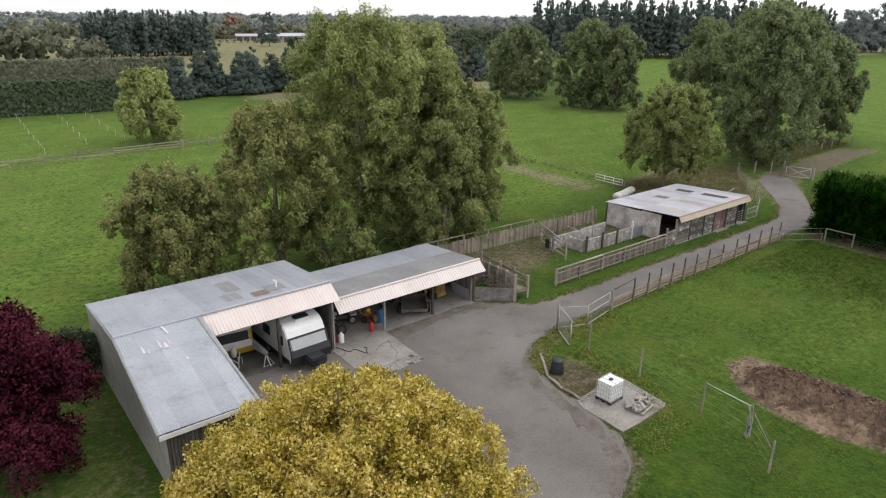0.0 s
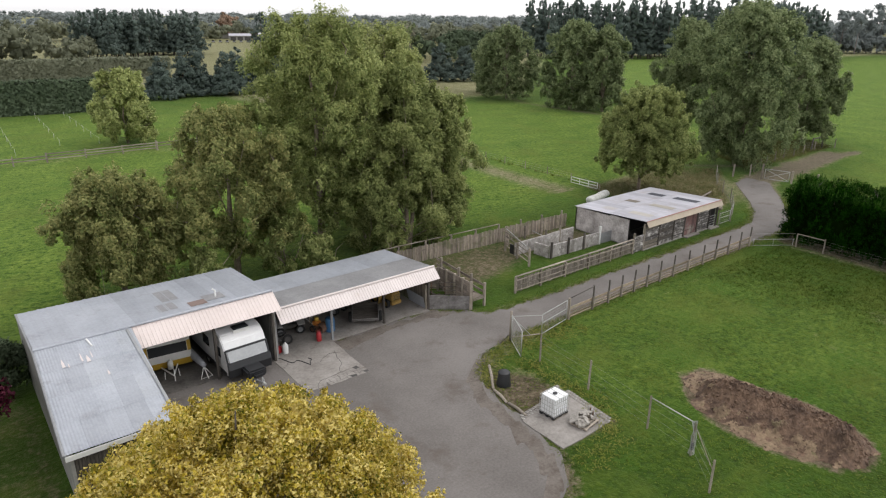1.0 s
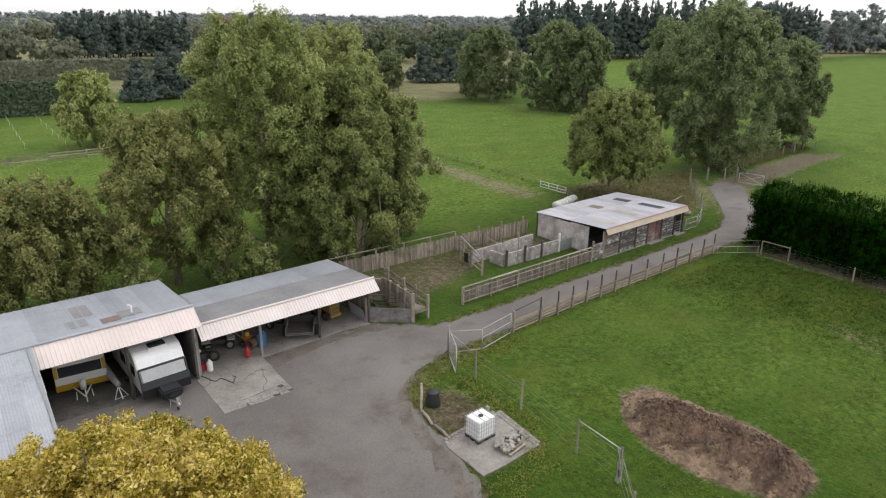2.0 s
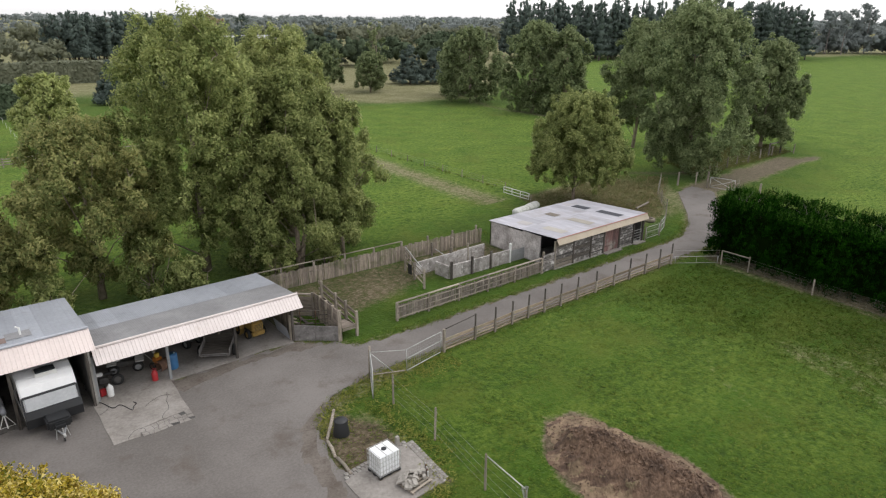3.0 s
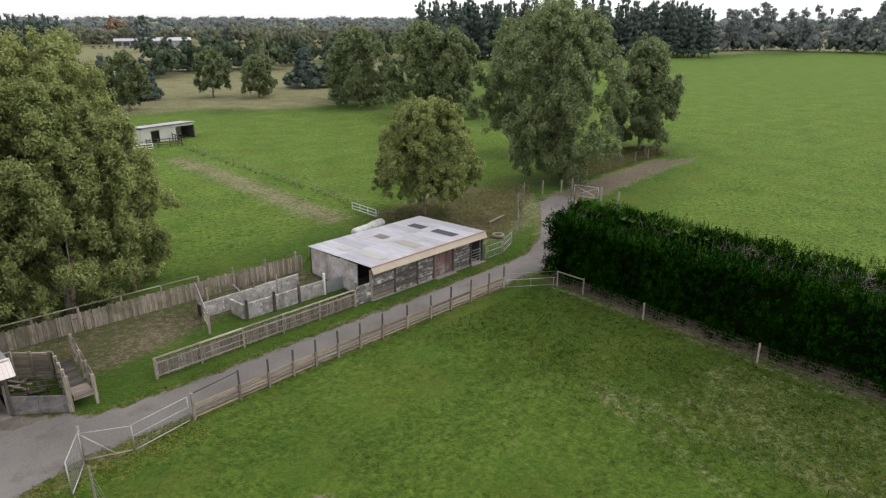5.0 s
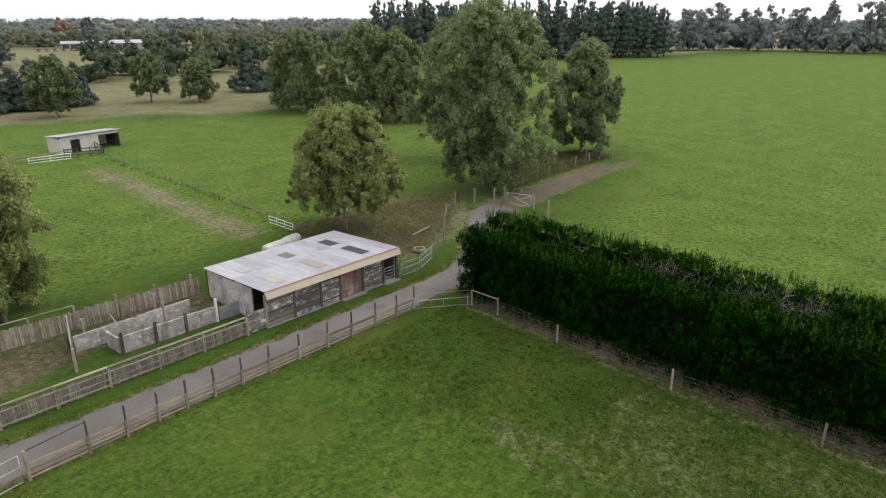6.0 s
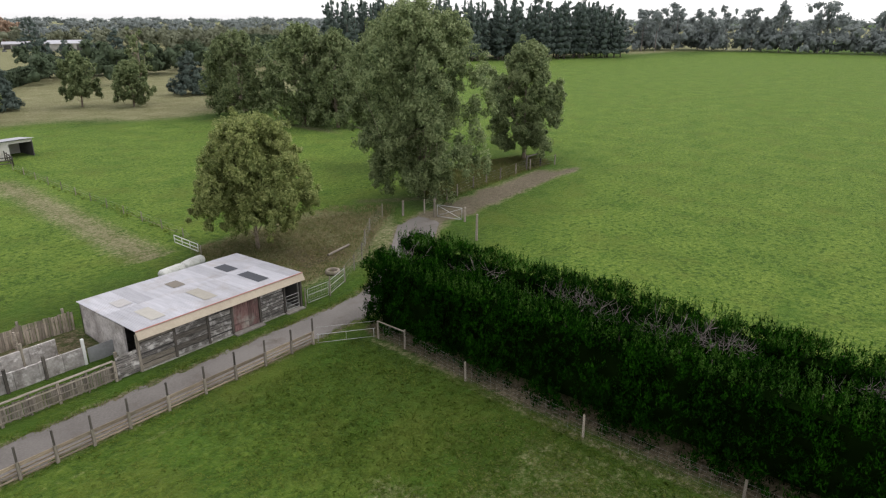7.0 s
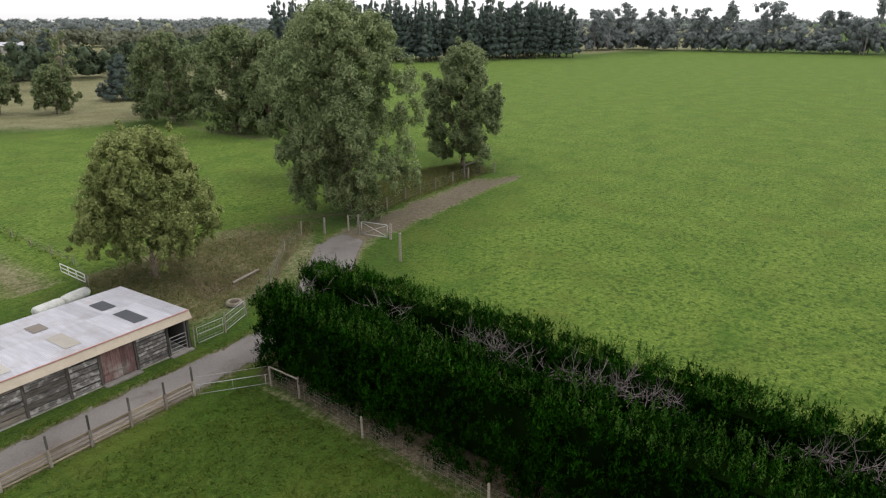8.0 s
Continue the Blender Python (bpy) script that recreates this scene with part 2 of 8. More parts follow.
M_BARK = surface("gum_bark", (0.16, 0.12, 0.09), (0.42, 0.35, 0.28), 1.2, 6, 0.9, (0.10, 0.07, 0.05), relief=0.6, depth=0.04)
M_BARK_D = surface("dark_bark", (0.05, 0.042, 0.035), (0.13, 0.105, 0.085), 1.5, 8, 0.95, relief=0.6, depth=0.03)
# Near-black: indoor shade put into the colour; also dark machine parts and cracks.
M_DARK = surface("shade_and_dark_parts", (0.05, 0.048, 0.045), (0.10, 0.095, 0.09), 0.8, 6, 0.95)
# Dark concrete, its colour lowered further for the shade under the roof.
M_FLOOR = surface("shade_dark_floor", (0.07, 0.064, 0.058), (0.16, 0.148, 0.135), 0.6, 6, 0.85, (0.05, 0.045, 0.04))
M_BLACK = plain("black_plastic", (0.018, 0.019, 0.021), 0.5)
M_TYRE = plain("tyre_rubber", (0.022, 0.022, 0.022), 0.9)
M_GLASS = plain("dark_glazing", (0.03, 0.035, 0.04), 0.08)
M_GUM = foliage("gum_leaves", ((0.30, (0.080, 0.115, 0.036)), (0.5, (0.218, 0.268, 0.092)), (0.76, (0.43, 0.465, 0.185))), through_light=0.48, leafy=0.4, gloss=0.08)
M_GUM_BROWN = foliage("bronze_gum_leaves", ((0.30, (0.084, 0.115, 0.036)), (0.5, (0.203, 0.240, 0.085)), (0.76, (0.405, 0.395, 0.160))), through_light=0.48, leafy=0.4, gloss=0.08)
M_GUM_D = foliage("dark_gum_leaves", ((0.30, (0.060, 0.086, 0.036)), (0.5, (0.152, 0.202, 0.092)), (0.76, (0.318, 0.366, 0.182))), through_light=0.45, leafy=0.4, gloss=0.08)
M_GUM_Y = foliage("pale_gum_leaves", ((0.30, (0.100, 0.140, 0.044)), (0.5, (0.275, 0.328, 0.118)), (0.76, (0.50, 0.53, 0.220))), through_light=0.48, leafy=0.4, gloss=0.08)
# Needle green lifted towards blue-grey, with some distance haze in the colour.
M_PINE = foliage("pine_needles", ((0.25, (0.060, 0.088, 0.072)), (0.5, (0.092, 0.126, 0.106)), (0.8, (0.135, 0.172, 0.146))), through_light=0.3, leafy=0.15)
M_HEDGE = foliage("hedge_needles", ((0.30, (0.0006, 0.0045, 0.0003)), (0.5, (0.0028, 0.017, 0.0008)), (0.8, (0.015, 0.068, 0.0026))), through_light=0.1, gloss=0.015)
M_SHOOT = foliage("hedge_shoots", ((0.30, (0.004, 0.022, 0.002)), (0.5, (0.015, 0.054, 0.005)), (0.8, (0.062, 0.145, 0.020))), through_light=0.15, gloss=0.03)
M_HEDGE_FAR = foliage("far_hedge_leaves", ((0.25, (0.042, 0.064, 0.036)), (0.5, (0.072, 0.100, 0.058)), (0.8, (0.115, 0.146, 0.090))), through_light=0.25, leafy=0.15, gloss=0.05)
M_TAN = surface("tan_paint", (0.36, 0.30, 0.225), (0.46, 0.39, 0.30), 0.8, 8, 0.6, (0.30, 0.23, 0.17), (0.6, 0.75), vary=0)
M_YELLOW = foliage("yellow_leaves", ((0.36, (0.058, 0.096, 0.009)), (0.455, (0.27, 0.262, 0.027)), (0.565, (0.64, 0.485, 0.054)), (0.745, (0.92, 0.77, 0.28))), through_light=0.35, leafy=0.36)
M_CRIMSON = foliage("crimson_leaves", ((0.2, (0.022, 0.005, 0.010)), (0.5, (0.052, 0.008, 0.019)), (0.8, (0.115, 0.018, 0.036))), gloss=0.1)
# Leaf colours of the next two are greyed and paled to imitate haze.
M_FAR = foliage("hazed_far_leaves", ((0.25, (0.168, 0.198, 0.190)), (0.5, (0.235, 0.268, 0.258)), (0.8, (0.305, 0.335, 0.322))), through_light=0.45, leafy=0.12)
M_MID = foliage("hazed_mid_leaves", ((0.25, (0.108, 0.124, 0.078)), (0.5, (0.170, 0.186, 0.122)), (0.8, (0.25, 0.262, 0.178))), through_light=0.4, leafy=0.2)
M_DEAD = surface("dead_twigs", (0.12, 0.10, 0.095), (0.27, 0.235, 0.22), 2, 12, 0.95)
M_TUFT = foliage("grass_blades", ((0.25, (0.055, 0.090, 0.012)), (0.5, (0.095, 0.138, 0.019)), (0.8, (0.16, 0.190, 0.040))), gloss=0.05)
# Darker greens than the lawn blades, to lower its tone towards the hedge.
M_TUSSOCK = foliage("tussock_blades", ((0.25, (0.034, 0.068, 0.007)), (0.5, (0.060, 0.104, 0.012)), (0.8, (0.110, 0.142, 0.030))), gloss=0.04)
M_TUFT_PALE = foliage("fading_grass_blades", ((0.25, (0.075, 0.100, 0.020)), (0.5, (0.125, 0.140, 0.040)), (0.8, (0.21, 0.195, 0.085))), gloss=0.05)
M_WEED = foliage("yellowing_weeds", ((0.25, (0.095, 0.122, 0.018)), (0.5, (0.150, 0.172, 0.032)), (0.8, (0.225, 0.220, 0.060))), gloss=0.05)
M_TUFT_DRY = foliage("dry_grass_blades", ((0.2, (0.14, 0.112, 0.055)), (0.5, (0.25, 0.20, 0.11)), (0.8, (0.38, 0.315, 0.20))), gloss=0.05)


# ---- building helpers ----
class Geo:
    """Gathers vertices and faces for one mesh."""

    def __init__(self):
        self.v, self.f = [], []

    def add(self, verts, faces):
        n = len(self.v)
        self.v.extend(tuple(p) for p in verts)
        self.f.extend(tuple(i + n for i in q) for q in faces)
        return self

    def box(self, x0, y0, z0, x1, y1, z1, m=None):
        p = [(x, y, z) for z in (z0, z1) for y in (y0, y1) for x in (x0, x1)]
        if m is not None:
            p = [m @ Vector(q) for q in p]
        return self.add(p, ((0, 2, 3, 1), (4, 5, 7, 6), (0, 1, 5, 4), (2, 6, 7, 3), (0, 4, 6, 2), (1, 3, 7, 5)))

    def tube(self, pts, radii, sides=8, cap=True):
        pts = [Vector(p) for p in pts]
        if not isinstance(radii, (list, tuple)):
            radii = [radii] * len(pts)
        rings = []
        for i, (p, r) in enumerate(zip(pts, radii)):
            d = (pts[min(i + 1, len(pts) - 1)] - pts[max(i - 1, 0)]).normalized()
            a = d.orthogonal().normalized() if abs(d.z) < 0.95 else d.cross(Vector((0, 1, 0))).normalized()
            if abs(d.z) < 0.95:
                a = d.cross(Vector((0, 0, 1))).normalized()
            b = d.cross(a)
            rings.append([p + a * (r * math.cos(k * math.tau / sides)) + b * (r * math.sin(k * math.tau / sides)) for k in range(sides)])
        f = []
        for i in range(len(pts) - 1):
            for k in range(sides):
                k2 = (k + 1) % sides
                f.append((i * sides + k, i * sides + k2, (i + 1) * sides + k2, (i + 1) * sides + k))
        if cap:
            f.append(tuple(range(sides))[::-1])
            f.append(tuple((len(pts) - 1) * sides + k for k in range(sides)))
        return self.add([q for r in rings for q in r], f)

    def lathe(self, profile, x=0, y=0, z=0, sides=20, axis="z"):
        v, f = [], []
        for r, h in profile:
            for k in range(sides):
                c, s = r * math.cos(k * math.tau / sides), r * math.sin(k * math.tau / sides)
                v.append({"z": (x + c, y + s, z + h), "x": (x + h, y + c, z + s), "y": (x + c, y + h, z + s)}[axis])
        for i in range(len(profile) - 1):
            for k in range(sides):
                k2 = (k + 1) % sides
                f.append((i * sides + k, i * sides + k2, (i + 1) * sides + k2, (i + 1) * sides + k))
        return self.add(v, f)

    def mesh(self, name, mat, smooth=False):
        me = bpy.data.meshes.new(name)
        me.from_pydata(self.v, [], self.f)
        me.materials.append(mat)
        if smooth:
            me.polygons.foreach_set("use_smooth", [True] * len(me.polygons))
        me.update()
        return me


def rounded(me, width, segments=2):
    """Rounds the edges of a closed mesh."""
    bm = bmesh.new()
    bm.from_mesh(me)
    bmesh.ops.recalc_face_normals(bm, faces=bm.faces)
    bmesh.ops.bevel(bm, geom=bm.edges[:], offset=width, segments=segments, affect="EDGES", clamp_overlap=True)
    bm.to_mesh(me)
    bm.free()
    return me


def part(name, geo, mat, parent, label="", smooth=False, bevel=0.0, m=None):
    me = geo if isinstance(geo, bpy.types.Mesh) else geo.mesh(name, mat, smooth)
    if bevel:
        rounded(me, bevel)
    ob = new(name, me)
    ob.parent = parent
    if m is not None:
        ob.matrix_basis = m
    if label:
        tagged(ob, label)
    return ob


def thing(name, label, category, m=None, group="", kind=""):
    ob = new(name)
    ob.empty_display_size = 0.3
    if m is not None:
        ob.matrix_basis = m
    return tagged(ob, label, category, group, kind)


def structure(name, geo, mat, label="", category="", kind="structure", smooth=False):
    me = geo if isinstance(geo, bpy.types.Mesh) else geo.mesh(name, mat, smooth)
    return tagged(new(name, me), label, category, "", kind)


BOXES = {}


def block(name, parent, x0, y0, z0, x1, y1, z1, mat, label="", turn=0.0, lean=0.0):
    """One board, post or slab: a box of its own, its long side along its own x, edges eased. Alike sizes share a mesh."""
    size = (x1 - x0, y1 - y0, z1 - z0)
    order = max(range(3), key=lambda i: size[i])
    dims = tuple(round(s, 3) for s in (size[order], size[(order + 1) % 3], size[(order + 2) % 3]))
    key = (dims, mat.name)
    if key not in BOXES:
        a, b, c = (d / 2 for d in dims)
        e = min(0.012, b * 0.3, c * 0.3)
        g = Geo()
        ring = [(-b, -c + e), (-b + e, -c), (b - e, -c), (b, -c + e), (b, c - e), (b - e, c), (-b + e, c), (-b, c - e)]
        v = [(s * a, y, z) for s in (-1, 1) for y, z in ring]
        g.add(v, [tuple(range(8))[::-1], tuple(range(8, 16))] + [(i, (i + 1) % 8, 8 + (i + 1) % 8, 8 + i) for i in range(8)])
        BOXES[key] = g.mesh(name, mat)
    rot = (Matrix.Identity(4), Matrix(((0, 0, 1, 0), (1, 0, 0, 0), (0, 1, 0, 0), (0, 0, 0, 1))), Matrix(((0, 1, 0, 0), (0, 0, 1, 0), (1, 0, 0, 0), (0, 0, 0, 1))))[order]
    m = Matrix.Translation(((x0 + x1) / 2, (y0 + y1) / 2, (z0 + z1) / 2)) @ pose(0, 0, 0, lean, 0, turn) @ rot
    return part(name, BOXES[key], mat, parent, label, m=m)


def rod(name, parent, a, b, r, mat, label="", sides=8):
    """A straight round bar from a to b."""
    a, b = Vector(a), Vector(b)
    g = Geo().tube([(0, 0, 0), (0, 0, (b - a).length)], r, sides)
    return part(name, g, mat, parent, label, True, m=Matrix.Translation(a) @ (b - a).to_track_quat("Z", "Y").to_matrix().to_4x4())


def leaf_mesh(name, verts, mat, facing=None):
    """Loose leaf blades from an array (n, corners, 3); facing: the way each leaf is shaded, outward from its spray."""
    n, c = verts.shape[:2]
    if facing is not None:
        facing = facing / (np.linalg.norm(facing, axis=1)[:, None] + 1e-9)
        geo = np.cross(verts[:, 1] - verts[:, 0], verts[:, c - 1] - verts[:, 0])
        back_side = (geo * facing).sum(1) < 0
        verts = np.where(back_side[:, None, None], verts[:, ::-1], verts)
    me = bpy.data.meshes.new(name)
    me.vertices.add(n * c)
    me.vertices.foreach_set("co", np.ascontiguousarray(verts, dtype=np.float32).ravel())
    me.loops.add(n * c)
    me.loops.foreach_set("vertex_index", np.arange(n * c, dtype=np.int32))
    me.polygons.add(n)
    me.polygons.foreach_set("loop_start", np.arange(0, n * c, c, dtype=np.int32))
    me.materials.append(mat)
    me.update(calc_edges=True)
    if facing is not None:
        me.polygons.foreach_set("use_smooth", np.ones(n, dtype=bool))
        me.normals_split_custom_set_from_vertices(np.repeat(facing, c, axis=0).tolist())
    return me


def leaves(rng, centres, length, width, hang=0.5, out=None):
    """Leaf blades at the centres: hang 0 lies any way, 1 points down; out: outward directions that the blades lean to."""
    n = len(centres)
    d = rng.normal(size=(n, 3))
    d /= np.linalg.norm(d, axis=1)[:, None]
    if out is not None:
        d = d + out * 1.1
    d[:, 2] -= hang * 1.6
    d /= np.linalg.norm(d, axis=1)[:, None] + 1e-9
    s = np.cross(d, rng.normal(size=(n, 3)))
    s /= np.linalg.norm(s, axis=1)[:, None] + 1e-9
    k = rng.uniform(0.65, 1.35, (n, 1))
    a, b = d * k * length / 2, s * k * width / 2
    return np.stack((centres - a + b, centres + a, centres - a - b), axis=1)


def laid_leaves(rng, centres, outw, length, width, jitter=0.6, droop=0.5):
    """Leaf blades that lie over the skin of a crown, tips hanging."""
    n = len(centres)
    o = outw / (np.linalg.norm(outw, axis=1)[:, None] + 1e-9) + rng.normal(size=(n, 3)) * jitter
    o /= np.linalg.norm(o, axis=1)[:, None] + 1e-9
    d = rng.normal(size=(n, 3)) * 0.7 + np.array((0, 0, -droop))
    d -= o * (d * o).sum(1)[:, None]
    d /= np.linalg.norm(d, axis=1)[:, None] + 1e-9
    s = np.cross(o, d)
    k = rng.uniform(0.65, 1.35, (n, 1))
    a, b = d * k * length / 2, s * k * width / 2
    return np.stack((centres - a + b, centres + a, centres - a - b), axis=1)


def crown_points(rng, lobes, clumps, per, clump_r, shell=0.55, flat=0.8, lift=0.42):
    """Leaf places: clumps near the skins of the lobes (x, y, z, rx, rz), leaves round each clump."""
    lobes = np.array(lobes, float)
    area = lobes[:, 3] ** 2
    pick = rng.choice(len(lobes), clumps, p=area / area.sum())
    d = rng.normal(size=(clumps, 3))
    d /= np.linalg.norm(d, axis=1)[:, None]
    d[:, 2] = np.where(d[:, 2] < -0.55, -d[:, 2] * 0.6, d[:, 2])
    r = shell + (1 - shell) * rng.random(clumps) ** 0.6
    r *= rng.uniform(0.88, 1.12, clumps)
    c = lobes[pick, :3] + d * r[:, None] * lobes[pick][:, [3, 3, 4]]
    size = clump_r * rng.uniform(0.6, 1.3, clumps)
    q = rng.normal(size=(clumps, per, 3))
    q /= np.linalg.norm(q, axis=2)[..., None]
    q *= (rng.random((clumps, per, 1)) ** 0.45) * size[:, None, None]
    q[..., 2] *= flat
    pts = (c[:, None, :] + q).reshape(-1, 3)
    mid = np.repeat(lobes[pick], per, axis=0)
    outw = (pts - mid[:, :3]) / mid[:, [3, 3, 4]]
    outw /= np.linalg.norm(outw, axis=1)[:, None] + 1e-9
    local = q.reshape(-1, 3) / (np.repeat(size, per)[:, None] + 1e-9)
    outw = outw * 0.7 + local * 0.5 + np.array((0, 0, lift))
    keep = pts[:, 2] > 0.25
    return pts[keep], outw[keep], c


def make_tree(name, label, x, y, lobes, mat, bark, seed, clumps=240, per=80, clump_r=0.8, leaf=(0.34, 0.13), hang=0.6, trunk=0.26, limbs=7, base_stems=1, group="", shell=0.55, up=0.0, flat=0.85, rough_shade=0.3, laid=None, whole=0.0):
    """A tree: tapered trunk with limbs to its lobes, and a crown of leaf clumps. Lobes are given round the trunk's foot."""
    rng = np.random.default_rng(seed)
    t = thing(name, label, "tree", pose(x, y, 0), group)
    pts, outw, c = crown_points(rng, lobes, clumps, per, clump_r, shell, flat)
    v = laid_leaves(rng, pts, outw, leaf[0], leaf[1], laid, hang) if laid else leaves(rng, pts, leaf[0], leaf[1], hang, outw * up if up else None)
    if whole:
        a = np.array(lobes)
        mid, reach = a[:, :3].mean(0), a[:, :3].std(0) * 1.7 + 0.5
        outw = outw * (1 - whole) + np.clip((pts - mid) / reach, -1.2, 1.2) * whole + np.array((0, 0, 0.15))
    part("crown", leaf_mesh("crown", v, mat, outw + rng.normal(size=outw.shape) * rough_shade), mat, t)
    g = Geo()
    hi = max(l[2] for l in lobes)
    lx = sum(l[0] for l in lobes) / len(lobes)
    ly = sum(l[1] for l in lobes) / len(lobes)
    for s in range(base_stems):
        off = Vector((rng.normal() * 0.5, rng.normal() * 0.5, 0)) if base_stems > 1 else Vector((0, 0, 0))
        spine = [off * 0.3 + Vector((0, 0, -0.1))]
        for k in range(1, 6):
            f = k / 5
            spine.append(off * (0.3 + 1.6 * f) + Vector((lx * f, ly * f, hi * f)) + Vector((rng.normal() * 0.15, rng.normal() * 0.15, 0)))
        g.tube(spine, [trunk * 1.1, trunk * 0.85, trunk * 0.65, trunk * 0.45, trunk * 0.3, trunk * 0.1], 9)
        order = rng.permutation(len(lobes))[:limbs]
        for i in order:
            l = lobes[i]
            z0 = min(max(l[2] * 0.35, 0.8), hi * 0.6)
            f = z0 / hi
            a = off * (0.3 + 1.6 * f) + Vector((lx * f, ly * f, z0))
            b = Vector((l[0], l[1], l[2]))
            mid = a.lerp(b, 0.5) + Vector((rng.normal() * 0.2, rng.normal() * 0.2, 0.3))
            g.tube([a, mid, b], [trunk * 0.26, trunk * 0.14, trunk * 0.04], 6)
        for i in rng.permutation(len(c))[:limbs * 2]:
            b = Vector(c[i])
            l = min([lobes[j] for j in order], key=lambda q: (Vector(q[:3]) - b).length)
            g.tube([Vector(l[:3]), Vector(l[:3]).lerp(b, 0.5) + Vector((0, 0, 0.15)), b], [trunk * 0.14, trunk * 0.1, trunk * 0.03], 4, False)
    part("trunk", g, bark, t, smooth=True)
    return t


# ---- ground ----
def segment_distance(px, py, ax, ay, bx, by):
    dx, dy = bx - ax, by - ay
    k = np.clip(((px - ax) * dx + (py - ay) * dy) / (dx * dx + dy * dy), 0, 1)
    return np.hypot(px - ax - k * dx, py - ay - k * dy)


def line_distance(px, py, pts):
    return np.min([segment_distance(px, py, *a, *b) for a, b in zip(pts, pts[1:])], axis=0)


def outside(px, py, pts):
    """Signed distance to a closed outline, negative inside."""
    d = line_distance(px, py, list(pts) + [pts[0]])
    c = np.zeros(px.shape, bool)
    for (ax, ay), (bx, by) in zip(pts, list(pts[1:]) + [pts[0]]):
        hit = ((ay > py) != (by > py)) & (px < (bx - ax) * (py - ay) / (by - ay + 1e-12) + ax)
        c ^= hit
    return np.where(c, -d, d)


YARD = [(5.9, 26.5), (13.3, 26.45), (17.0, 26.35), (24.4, 26.3), (26.6, 24.6), (27.2, 23.6), (30.0, 23.35), (34.7, 23.2), (40.5, 23.25), (48.5, 23.1),
        (54.5, 23.2), (58.5, 23.1), (61.8, 23.4), (65.6, 25.0), (69.0, 27.2), (72.4, 29.9), (76.2, 32.9), (79.8, 33.4), (79.6, 30.4), (76.4, 28.2), (72.4, 25.3), (69.0, 23.4), (65.4, 21.3),
        (61.5, 20.4), (54.9, 20.3), (43.0, 20.3), (31.2, 20.25), (26.2, 20.35), (23.2, 19.6), (21.5, 18.3), (20.75, 15.8), (20.5, 13.2), (19.85, 10.5), (18.7, 8.9),
        (16.0, 7.6), (12.0, 6.4), (6.0, 6.2), (3.0, 8.0), (2.5, 12.0), (3.0, 18.0), (5.7, 19.6)]
TRACK = [(78.0, 33.4), (83.0, 33.6), (90.0, 34.0), (100.0, 34.9), (106.0, 34.8), (109.3, 32.0), (107.5, 31.2), (103.0, 31.6), (97.0, 31.2), (88.0, 30.5), (79.0, 29.9)]
MOUND = [(30.6, 11.1), (32.2, 10.7), (32.7, 8.3), (33.4, 5.2), (32.7, 2.5), (31.4, 1.4), (30.2, 1.2), (28.8, 2.2), (27.8, 4.8), (27.7, 7.2), (28.6, 9.4)]


def grid_lines(lo, hi, fine, far):
    core = list(np.arange(lo, hi + 1e-6, fine))
    step, a, b = fine, [], []
    x = lo
    while x > -far:
        step *= 1.22
        x -= step
        a.append(x)
    step, x = fine, hi
    while x < far:
        step *= 1.22
        x += step
        b.append(x)
    return np.array(a[::-1] + core + b)


